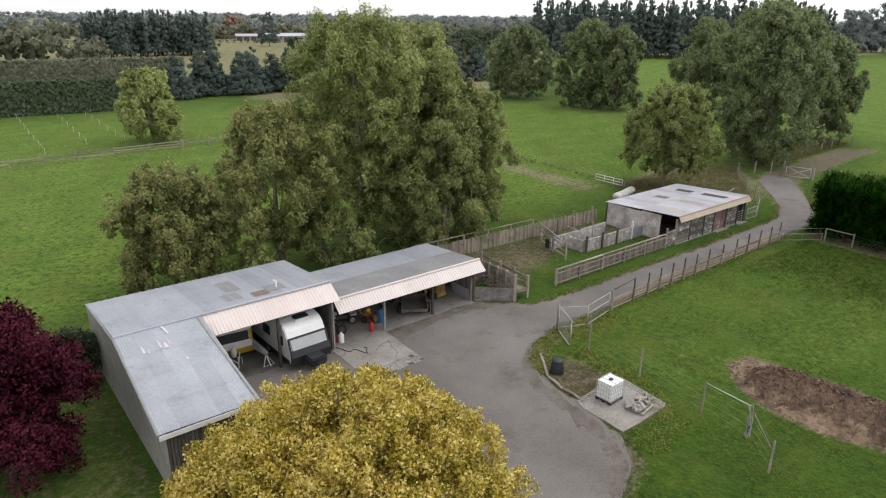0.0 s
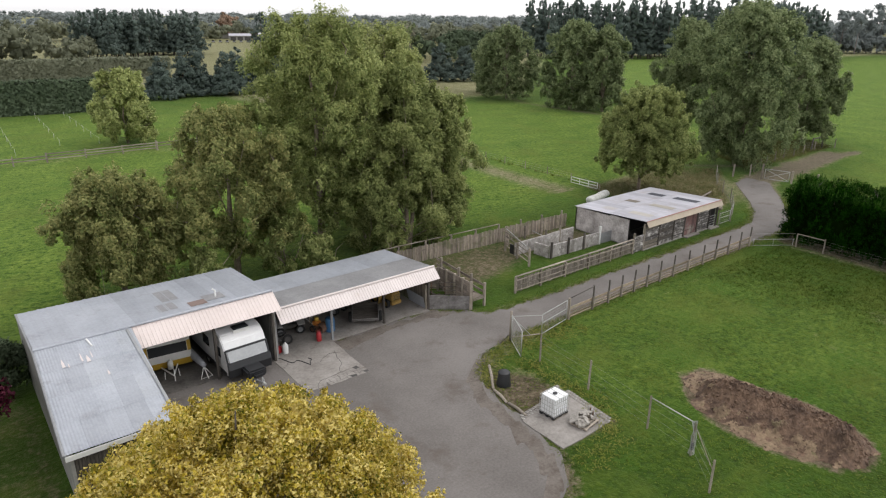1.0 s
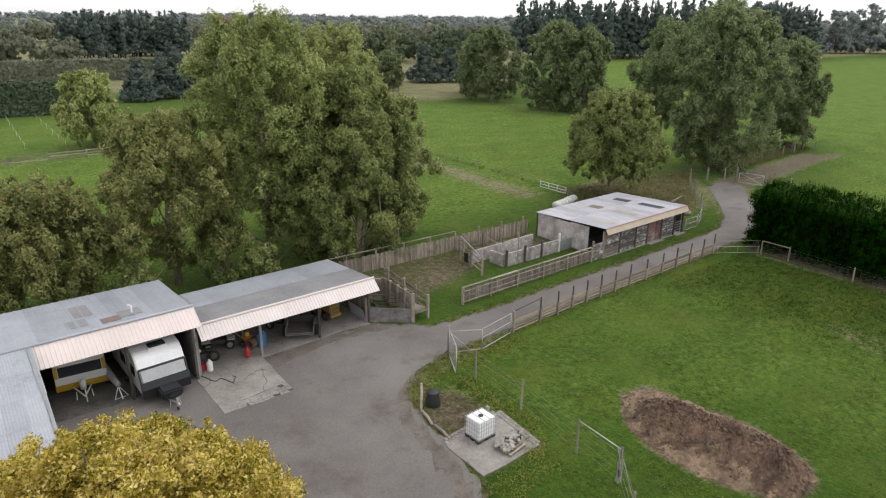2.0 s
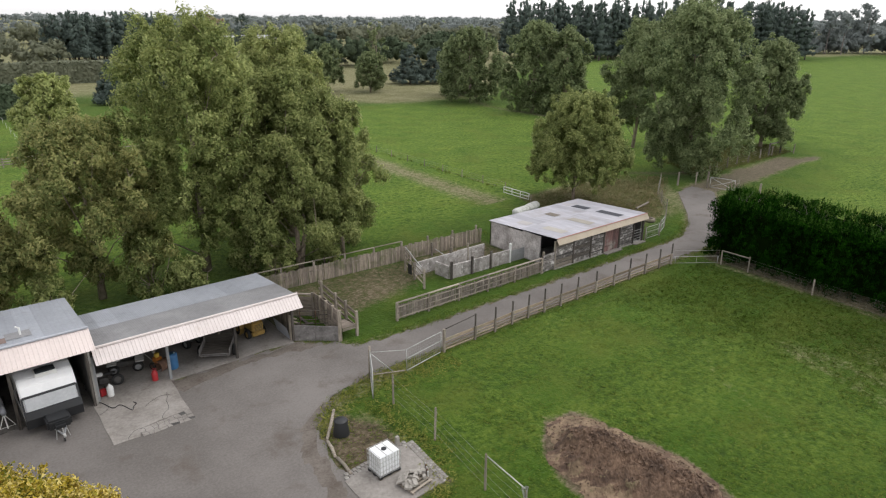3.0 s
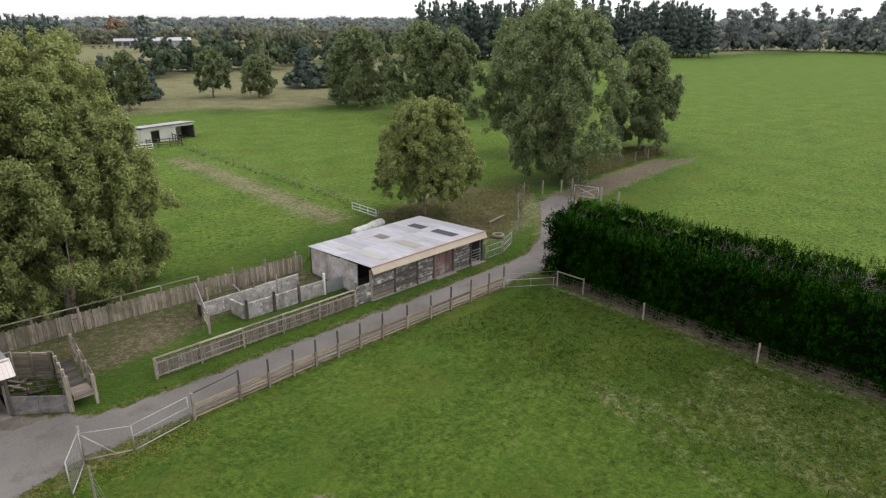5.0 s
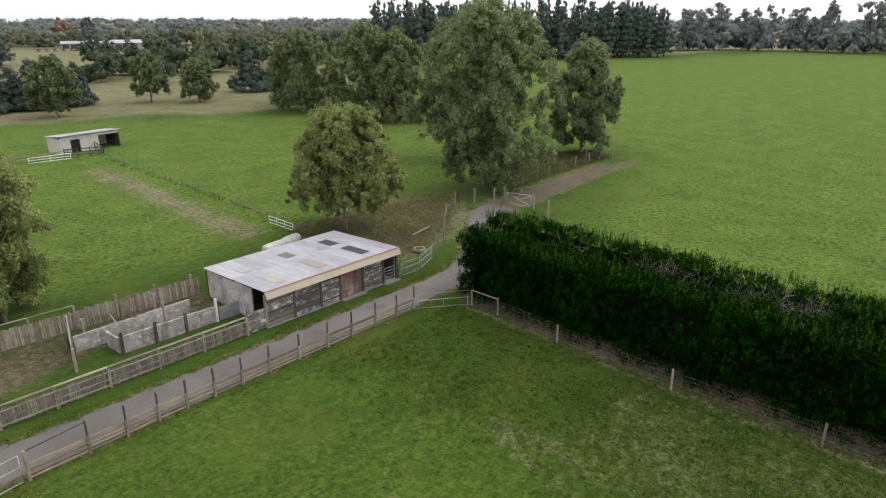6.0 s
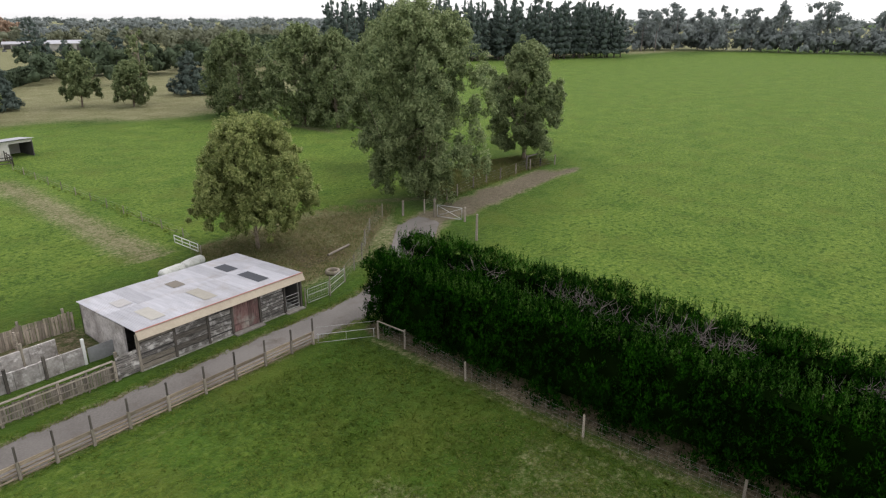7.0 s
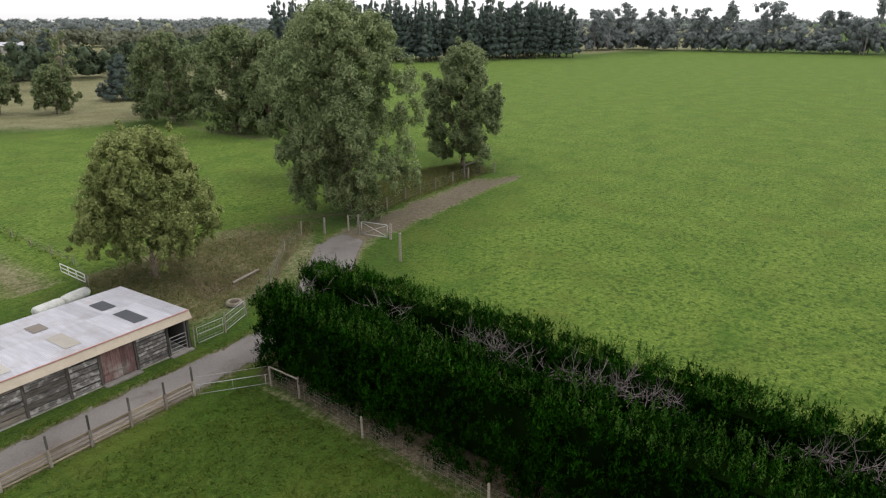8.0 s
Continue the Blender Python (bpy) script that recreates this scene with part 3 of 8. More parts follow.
def build_ground():
    gx, gy = grid_lines(-12, 92, 0.6, 3200), grid_lines(-14, 60, 0.6, 3200)
    X, Y = np.meshgrid(gx, gy)
    px, py = X.ravel(), Y.ravel()
    yard = outside(px, py, YARD)
    mound = outside(px, py, MOUND)
    track = outside(px, py, TRACK) + np.array([noise.noise((x * 0.45, y * 0.45, 8.0)) * 1.0 if 70 < x < 118 and 20 < y < 45 else 0.0 for x, y in zip(px, py)])
    near = np.clip(1 - np.hypot(px - 40, py - 20) / 400, 0, 1)
    h = np.array([noise.noise((x * 0.35, y * 0.35, 0.0)) * 0.05 + noise.noise((x * 1.7, y * 1.7, 4.0)) * 0.018 if abs(x) < 200 and abs(y) < 200 else 0.0 for x, y in zip(px, py)])
    flat = np.clip(yard / 1.5, 0, 1) * np.clip(track / 1.0, 0.2, 1)
    sheds = np.minimum(outside(px, py, [(1, 19), (6.5, 19), (6.5, 26), (25, 26), (25, 33.5), (1, 33.5)]), outside(px, py, [(45.5, 24.5), (58.5, 24.5), (58.5, 33.2), (45.5, 33.2)]))
    flat *= np.clip(sheds / 1.0, 0, 1)
    z = h * flat * near - np.where((yard < 0.05) | (sheds < 0), 0.03, 0.0)
    z -= np.clip((np.hypot(px - 40, py - 20) - 1050) / 2150, 0, 2) * 6
    dry, soil, lush, path = (np.zeros_like(px) for _ in range(4))

    def lay(a, w):
        np.maximum(a, np.clip(w, 0, 1), out=a)
    # verges of yard and drive
    lay(dry, 0.62 - np.abs(yard) / 1.9)
    lay(soil, 0.62 - np.abs(outside(px, py, [(20.2, 13.6), (20.2, 10.5), (24.0, 10.5), (24.3, 14.0)])) / 0.9)
    lay(soil, 0.66 - line_distance(px, py, [(22.8, 18.6), (20.9, 15.5), (20.4, 11.5), (19.6, 9.6), (18.4, 8.3)]) / 1.2)
    lay(dry, 0.74 - line_distance(px, py, [(21.2, 16.8), (22.8, 18.9), (24.8, 19.4), (29, 20.0)]) / 2.0)
    lay(dry, 0.55 - np.clip(outside(px, py, [(20.6, 13.0), (24.3, 13.6), (24.0, 17.0), (22.0, 18.3)]), 0, 9) / 1.6)
    # soil bed by the black bin, ring of the heap, foot of the hedge
    lay(soil, 0.9 - np.clip(outside(px, py, [(21.3, 16.6), (22.6, 17.6), (23.8, 15.6), (23.4, 13.9), (21.0, 13.8)]), -0.6, 9) / 0.7)
    lay(dry, 0.6 - np.clip(mound, -0.2, 9) / 0.9)
    lay(soil, 0.7 - np.clip(mound, -0.6, 9) / 0.5)
    lay(soil, 0.7 - line_distance(px, py, [(1.4, 20), (1.4, 30)]) / 1.0)
    lay(dry, 0.34 - line_distance(px, py, [(0.9, 19), (0.9, 32)]) / 1.6)
    lay(soil, 1.0 - line_distance(px, py, [(58.6, 18.3), (58.1, 9), (58.0, -40)]) / 1.2)
    lay(dry, 0.70 - line_distance(px, py, [(57.7, 17.5), (57.3, 9.5), (57.0, 2), (57.1, -40)]) / 1.1)
    lay(soil, 0.85 - outside(px, py, [(58.8, 19), (66, 19.6), (66, -45), (58.8, -45)]) / 0.8)
    # worn tracks across the paddock
    lay(dry, 0.51 - line_distance(px, py, [(48.2, 7.2), (48.6, 5.6), (47.8, 1.5), (48.4, -2.5), (49.0, -8.0)]) / 4.5)
    lay(dry, 0.48 - line_distance(px, py, [(47.6, 7.0), (46.4, 3.0), (44.8, -1.6), (43.5, -6.0)]) / 3.6)
    lay(dry, 0.36 - np.clip(outside(px, py, [(55.4, 4.0), (56.2, 0.0), (56.0, -9.0), (49, -9), (47.8, 0), (50.0, 4.5)]), -0.3, 20) / 4.5)
    lay(dry, 0.36 - line_distance(px, py, [(44.8, 11.0), (41.4, 8.4), (39, 3)]) / 2.2)
    lay(soil, 0.36 - np.clip(outside(px, py, [(1.2, 19), (1.2, 31), (-6, 31), (-7, 22), (-3, 18.5)]), -0.2, 9) / 2.5)
    lay(dry, 0.42 - line_distance(px, py, [(36, 18.6), (50, 18.4)]) / 1.6)
    # mown strip along the inner fence, rough growth behind the small barn
    lay(dry, 0.88 - np.abs(px - 56.6 - (py - 60) * 0.03) / 4.6 - np.where((py < 42) | (py > 84), 1, 0))
    lay(soil, 0.6 - line_distance(px, py, [(60.9, 42), (61.6, 65), (61.8, 88)]) / 0.9)
    lay(dry, np.clip(0.62 - outside(px, py, [(58.5, 28), (72.0, 28.5), (78, 36), (74, 43), (60, 42)]) / 3.0, 0, 0.66))
    lay(soil, 0.34 - outside(px, py, [(62, 30), (68, 29.5), (69, 33), (64, 36)]) / 2.0)
    lay(soil, 0.8 - line_distance(px, py, [(68.5, 29.5), (74.5, 34.5)]) / 1.2)
    lay(path, 0.95 - np.clip(track + 0.3, 0, 9) / 1.4)
    lay(dry, 0.75 - np.clip(track, 0, 9) / 2.2)
    lay(path, 0.8 - np.abs(yard) / 0.8)
    # dry ground below the far rows of trees, the tawny paddock beyond
    lay(soil, 0.75 - line_distance(px, py, [(108, 78), (110, 108), (122, 122)]) / 4.0)
    lay(soil, 0.7 - line_distance(px, py, [(80, 42), (86, 37), (90, 37)]) / 3.5)
    lay(dry, 0.80 - outside(px, py, [(60, 138), (104, 118), (125, 122), (260, 240), (230, 300), (120, 260), (60, 190)]) / 8.0)
    # stock yard behind the rail fence and ground under the gums
    lay(soil, 0.62 - np.clip(outside(px, py, [(25.0, 34), (46, 33.2), (46, 30), (37, 30.2), (34, 29.2), (29, 28.2)]), -0.3, 9) / 3.5)
    lay(dry, 0.16 - np.clip(outside(px, py, [(25.0, 33), (37, 32), (40, 26.5), (30, 25.6), (26, 27)]), -0.2, 9) / 3.0)
    lay(dry, 0.42 - line_distance(px, py, [(26, 36.5), (46, 35.5)]) / 2.5)
    lay(dry, 0.5 - line_distance(px, py, [(-10, 92.6), (26, 92.6), (45, 96)]) / 2.5)
    lay(lush, 0.45 - np.clip(outside(px, py, [(2, 36), (36, 35.5), (36, 48), (2, 48)]), 0, 9) / 6.0)
    # lighter grass towards the yard, lush far pasture
    lay(lush, 0.46 - np.clip(outside(px, py, [(27, 18), (40, 19), (46, 12), (44, 0), (34, 8), (26, 14)]), 0, 20) / 16.0)
    lay(lush, -outside(px, py, [(66, 20), (78, 27), (112, 38), (112, 75), (235, 212), (352, 138), (480, 100), (480, -300), (66, -300)]) / 10.0)
    lay(dry, 0.40 - outside(px, py, [(-900, 170), (60, 170), (240, 230), (360, 160), (500, 100), (1500, 100), (1500, 3000), (-900, 3000)]) / 20)
    lay(lush, 0.6 - outside(px, py, [(-90, 40), (110, 42), (112, 100), (60, 135), (-90, 140)]) / 6)
    n, mX = len(px), len(gx)
    me = bpy.data.meshes.new("ground")
    i = np.arange(n).reshape(len(gy), mX)
    f = np.stack((i[:-1, :-1], i[:-1, 1:], i[1:, 1:], i[1:, :-1]), -1).reshape(-1, 4)
    me.from_pydata(np.stack((px, py, z), 1).tolist(), [], f.tolist())
    at = me.color_attributes.new("cover", "FLOAT_COLOR", "POINT")
    at.data.foreach_set("color", np.stack((dry, soil, lush, path), 1).astype(np.float32).ravel())
    me.materials.append(M_GROUND)
    me.polygons.foreach_set("use_smooth", [True] * len(me.polygons))
    return structure("ground", me, M_GROUND, "green pasture with dry and bare worn patches", "grass")


def sheet(name, outline, z, mat, label, category, ragged=0.12, seed=0, step=0.35):
    """A laid surface with an uneven edge."""
    pts = []
    for a, b in zip(outline, outline[1:] + outline[:1]):
        a, b = Vector(a), Vector(b)
        k = max(1, int((b - a).length / step))
        pts += [a.lerp(b, j / k) for j in range(k)]
    v = []
    for p in pts:
        d = ragged * (noise.noise((p.x * 0.9, p.y * 0.9, seed)) + 0.8 * noise.noise((p.x * 3.1, p.y * 3.1, seed + 5)))
        v.append((p.x + d, p.y + d * 0.8, z))
    bm = bmesh.new()
    face = bm.faces.new([bm.verts.new(p) for p in v])
    r = bmesh.ops.extrude_face_region(bm, geom=[face])
    bmesh.ops.translate(bm, vec=(0, 0, -0.06), verts=[e for e in r["geom"] if isinstance(e, bmesh.types.BMVert)])
    bmesh.ops.recalc_face_normals(bm, faces=bm.faces)
    me = bpy.data.meshes.new(name)
    bm.to_mesh(me)
    bm.free()
    me.materials.append(mat)
    return structure(name, me, mat, label, category)


build_ground()
sheet("road", YARD, 0.012, M_GRAVEL, "grey compacted gravel yard and farm drive", "driveway", 0.42)
M_DIRT = surface("dirty_gravel", (0.100, 0.083, 0.069), (0.172, 0.150, 0.131), 0.7, 8.0, 0.95, (0.075, 0.058, 0.045), (0.5, 0.7), vary=0, relief=0.22, depth=0.012, tight=0.12)
sheet("dirt", [(22.9, 19.0), (21.0, 17.4), (20.45, 15.8), (20.2, 13.2), (19.5, 10.5), (18.4, 8.9), (15.9, 7.8), (16.2, 8.3), (17.9, 9.5), (18.8, 11.2), (19.35, 13.4), (19.7, 15.9), (20.6, 18.0), (22.4, 19.3)], 0.018, M_DIRT, "brown earth washed over the edge of the yard", "dirt", 0.5, 3, 0.25)
sheet("dirt", [(17.3, 26.25), (20.8, 26.2), (24.3, 26.1), (25.6, 25.1), (24.4, 25.2), (22.0, 25.7), (19.5, 25.3), (17.3, 25.0)], 0.018, M_DIRT, "brown earth at the foot of the shed floor", "dirt", 0.4, 11, 0.25)


# ---- sheds ----
def sheet_mesh(w, l, pitch, amp, mat, flat_top=False):
    """A ribbed iron sheet, w along x, l along y, its lower edge at y 0."""
    key = ("iron", round(w, 3), round(l, 3), pitch, mat.name, flat_top)
    if key in BOXES:
        return BOXES[key]
    n = max(2, round(w / pitch))
    prof = []
    for i in range(n):
        x = i * w / n
        s = w / n
        if flat_top:
            prof += [(x, 0), (x + s * 0.62, 0), (x + s * 0.72, amp), (x + s * 0.9, amp)]
        else:
            prof += [(x, 0), (x + s * 0.25, amp * 0.5), (x + s * 0.5, amp), (x + s * 0.75, amp * 0.5)]
    prof.append((w, 0))
    g = Geo()
    v = [(x, y, z) for y in (0, l) for x, z in prof]
    k = len(prof)
    g.add(v, [(i, i + 1, k + i + 1, k + i) for i in range(k - 1)])
    BOXES[key] = g.mesh("roof_sheet", mat, not flat_top)
    return BOXES[key]


def iron(parent, a, b, c, cols, rows, mats, seed, pitch=0.11, amp=0.022, flat_top=False, name="roof_sheet", jog=0.012):
    """Iron sheets over the slope from the lower edge a-b up to c (above a): cols across, rows up, each its own piece."""
    rng = random.Random(seed)
    a, b, c = Vector(a), Vector(b), Vector(c)
    u, v = (b - a), (c - a)
    un, vn = u.normalized(), v.normalized()
    w, l = u.length / cols, v.length / rows
    m = Matrix((un, vn, un.cross(vn))).transposed().to_4x4()
    for i in range(cols):
        for j in range(rows):
            mat = mats[rng.randrange(len(mats))]
            p = a + un * (i * w) + vn * (j * l - (0.06 if j else 0)) + un.cross(vn) * (0.008 * j + 0.003 * (i % 2) + rng.random() * 0.003)
            part(name, sheet_mesh(w + 0.02, l + 0.06, pitch, amp, mat, flat_top), mat, parent, m=Matrix.Translation(p) @ m @ pose(0, 0, 0, 0, 0, rng.uniform(-jog, jog) * 8))


def wall_boards(parent, x0, x1, y, z0, z1, mat, seed, w=0.14, gap=0.012, name="board", ragged=0.03):
    """Upright boards along x."""
    rng = random.Random(seed)
    n = max(1, round((x1 - x0) / (w + gap)))
    s = (x1 - x0) / n
    for i in range(n):
        top = z1 - (rng.randrange(3) * ragged)
        block(name, parent, x0 + i * s, y - 0.012, z0, x0 + (i + 1) * s - gap, y + 0.012, top, mat, lean=rng.uniform(-0.4, 0.4))


def extruded(profile, x0, x1):
    """A closed outline in y and z, drawn out along x."""
    n = len(profile)
    return Geo().add([(x0, y, z) for y, z in profile] + [(x1, y, z) for y, z in profile], [tuple(range(n)), tuple(range(2 * n - 1, n - 1, -1))] + [(i, n + i, n + (i + 1) % n, (i + 1) % n) for i in range(n)])


def roof_patch(parent, name, x, y, w, l, mat, y_top, z_top, fall, label):
    """A sheet laid on a roof that falls away from y_top towards the back."""
    yb = y + l / 2
    part(name, sheet_mesh(w, l, 0.11, 0.012, mat), mat, parent, label, m=pose(x + w / 2, yb, z_top - (yb - y_top) * fall + 0.03, math.degrees(math.atan(fall)), 0, 180))


def build_house_shed():
    """The L-shaped shed: a main range, a wing towards the yard, a cream awning over the open bays."""
    t = thing("farm_shed", "L-shaped farm shed with grey galvanised iron roof and cream awning", "shed")
    # main roof rises from the back eave to the fold above the bays
    iron(t, (13.62, 33.1, 3.56), (1.95, 33.1, 3.62), (13.62, 26.95, 4.04), 13, 1, [M_GALV], 3, 0.9, 0.016, True)
    # wing roof falls towards the yard
    iron(t, (1.72, 19.45, 2.93), (5.92, 19.45, 2.90), (1.95, 26.95, 4.05), 5, 4, [M_GALV, M_GALV, M_GALV_B], 7, 0.115, 0.027)
    # awning
    iron(t, (6.06, 25.85, 3.27), (13.66, 25.85, 3.27), (6.06, 26.98, 4.03), 8, 1, [M_AWN], 9, 0.2, 0.018, True, "awning_sheet", 0.0)
    part("ridge_cap", Geo().tube([(1.9, 26.97, 4.1), (13.66, 26.97, 4.09)], 0.07, 8), M_GALV, t)
    part("flashing", Geo().box(5.86, 19.45, 2.96, 5.98, 26.9, 2.99, Matrix.Identity(4)), M_GALV_D, t, m=Matrix.Translation((5.92, 19.45, 2.93)) @ Matrix.Rotation(math.atan2(1.12, 7.5), 4, "X") @ Matrix.Translation((-5.92, -19.45, -2.93)))
    # old patches let into the roof
    for x, y, w, l, mat in ((8.3, 28.5, 1.0, 1.2, M_GALV_M), (9.8, 28.0, 0.9, 0.8, plain("browned_sheet", (0.20, 0.145, 0.125), 0.8)), (10.8, 28.4, 1.1, 1.0, M_GALV_M), (8.8, 30.4, 0.9, 2.0, M_GALV_M)):
        roof_patch(t, "roof_patch", x, y, w, l, mat, 26.95, 4.05, 0.0777, "darker patched sheet")
    part("vent_pipe", Geo().tube([(10.9, 28.3, 3.9), (10.9, 28.3, 4.35), (10.75, 28.3, 4.45)], 0.05, 8), M_WHITE, t, "white vent pipe")
    part("vent_pipe", Geo().tube([(4.1, 26.8, 4.09), (4.2, 26.15, 3.99)], 0.045, 8), M_WHITE, t, "white pipe lying on the roof")
    # old smears of pale paint on the wing's sheets
    for x, y, w, l in ((2.75, 25.0, 0.13, 0.75), (2.98, 24.9, 0.06, 0.4), (3.55, 25.1, 0.08, 0.8), (3.75, 24.95, 0.16, 0.6), (4.0, 25.2, 0.05, 0.7), (4.3, 23.6, 0.1, 0.4)):
        z = 2.93 + (y - 19.45) * 0.1493 + 0.05
        part("smear", Geo().add([(x, y, z), (x + w * 0.5, y + 0.05, z + 0.0075), (x + w, y + 0.02, z + 0.003), (x + w * 0.8, y + l * 0.6, z + l * 0.0896), (x + w * 0.45, y + l, z + l * 0.1493), (x + w * 0.1, y + l * 0.55, z + l * 0.082)], [(0, 1, 2, 3, 4, 5)]), M_WHITE_AWN, t, "pale paint smear")
    # walls
    part("wall", extruded(((19.55, 0), (32.95, 0), (32.95, 3.5), (26.95, 3.93), (19.55, 2.82)), 1.86, 1.98), M_WALL, t, "grey sheeted side wall")
    part("wall", Geo().box(1.98, 32.83, 0, 13.4, 32.95, 3.5), M_WALL, t)
    part("wall", Geo().box(13.3, 26.3, 0, 13.42, 32.83, 3.5), M_WALL, t, "boarded end wall")
    part("wall", Geo().box(5.72, 19.7, 0, 5.84, 26.4, 2.85), M_WALL, t)
    # Partition coloured near black to carry the shade of the bays.
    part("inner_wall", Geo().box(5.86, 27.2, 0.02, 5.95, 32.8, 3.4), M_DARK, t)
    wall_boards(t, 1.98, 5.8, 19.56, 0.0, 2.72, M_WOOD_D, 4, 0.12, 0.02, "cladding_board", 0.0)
    # Dark backing seen through the gaps of the slats.
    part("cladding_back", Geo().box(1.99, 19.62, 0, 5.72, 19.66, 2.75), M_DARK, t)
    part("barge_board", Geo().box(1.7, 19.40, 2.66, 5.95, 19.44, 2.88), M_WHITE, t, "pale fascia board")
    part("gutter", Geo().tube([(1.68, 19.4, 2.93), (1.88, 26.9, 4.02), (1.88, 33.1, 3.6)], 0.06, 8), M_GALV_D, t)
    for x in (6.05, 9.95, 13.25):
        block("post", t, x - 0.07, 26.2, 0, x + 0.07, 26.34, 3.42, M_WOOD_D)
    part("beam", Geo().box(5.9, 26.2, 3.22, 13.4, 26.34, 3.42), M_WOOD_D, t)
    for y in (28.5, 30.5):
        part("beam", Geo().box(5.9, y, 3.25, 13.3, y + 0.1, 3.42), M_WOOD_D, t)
    part("floor_slab", Geo().box(5.95, 26.4, -0.05, 13.3, 32.8, 0.022), M_FLOOR, t, "dark concrete floor toned down for shade")
    # Added linings whose colour holds the dimness at the back of the bays.
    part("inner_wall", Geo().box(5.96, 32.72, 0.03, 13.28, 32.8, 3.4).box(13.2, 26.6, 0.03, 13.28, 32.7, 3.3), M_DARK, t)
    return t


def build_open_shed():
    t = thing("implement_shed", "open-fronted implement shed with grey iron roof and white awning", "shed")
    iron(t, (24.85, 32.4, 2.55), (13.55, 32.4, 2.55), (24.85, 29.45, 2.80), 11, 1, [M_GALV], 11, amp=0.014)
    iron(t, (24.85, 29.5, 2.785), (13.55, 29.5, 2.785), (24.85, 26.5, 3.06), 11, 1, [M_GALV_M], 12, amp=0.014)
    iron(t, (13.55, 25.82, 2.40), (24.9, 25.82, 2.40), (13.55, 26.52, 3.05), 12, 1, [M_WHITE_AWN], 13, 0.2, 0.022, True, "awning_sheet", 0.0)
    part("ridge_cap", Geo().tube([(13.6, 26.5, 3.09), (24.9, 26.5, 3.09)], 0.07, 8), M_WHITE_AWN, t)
    # Back wall takes the interior shade in its base colour.
    part("wall", Geo().box(13.45, 32.15, 0, 24.6, 32.25, 2.5), M_DARK, t, "back wall coloured for deep shade")
    wall_boards(t, -5.35, 0.0, 0.0, 0.0, 2.35, M_WOOD_M, 8, 0.15)
    for ob in [o for o in t.children if o.name.startswith("board")]:
        ob.matrix_basis = Matrix.Translation((24.55, 26.7, 0)) @ pose(0, 0, 0, 0, 0, -90) @ ob.matrix_basis
    for x in (13.5, 17.12, 20.9, 24.5):
        block("post", t, x - 0.07, 26.5, 0, x + 0.07, 26.64, 2.75, M_WOOD_D if x > 20 else M_GALV_D)
    for x in (17.1, 20.9):
        block("post", t, x - 0.06, 29.4, 0, x + 0.06, 29.52, 2.65, M_WOOD)
    part("beam", Geo().box(13.45, 26.5, 2.62, 24.6, 26.64, 2.82), M_WOOD_D, t)
    part("beam", Geo().box(13.45, 29.4, 2.55, 24.6, 29.5, 2.7), M_WOOD_D, t)
    return t


def extruded_fascia(x0, x1, y):
    """A board that leans out below the roof edge."""
    p = ((y - 0.24, 2.6), (y - 0.50, 2.16), (y - 0.47, 2.14), (y - 0.20, 2.58))
    return Geo().add([(x, a, b) for x in (x0, x1) for a, b in p], [(0, 1, 2, 3), (7, 6, 5, 4), (0, 4, 5, 1), (1, 5, 6, 2), (2, 6, 7, 3), (3, 7, 4, 0)])


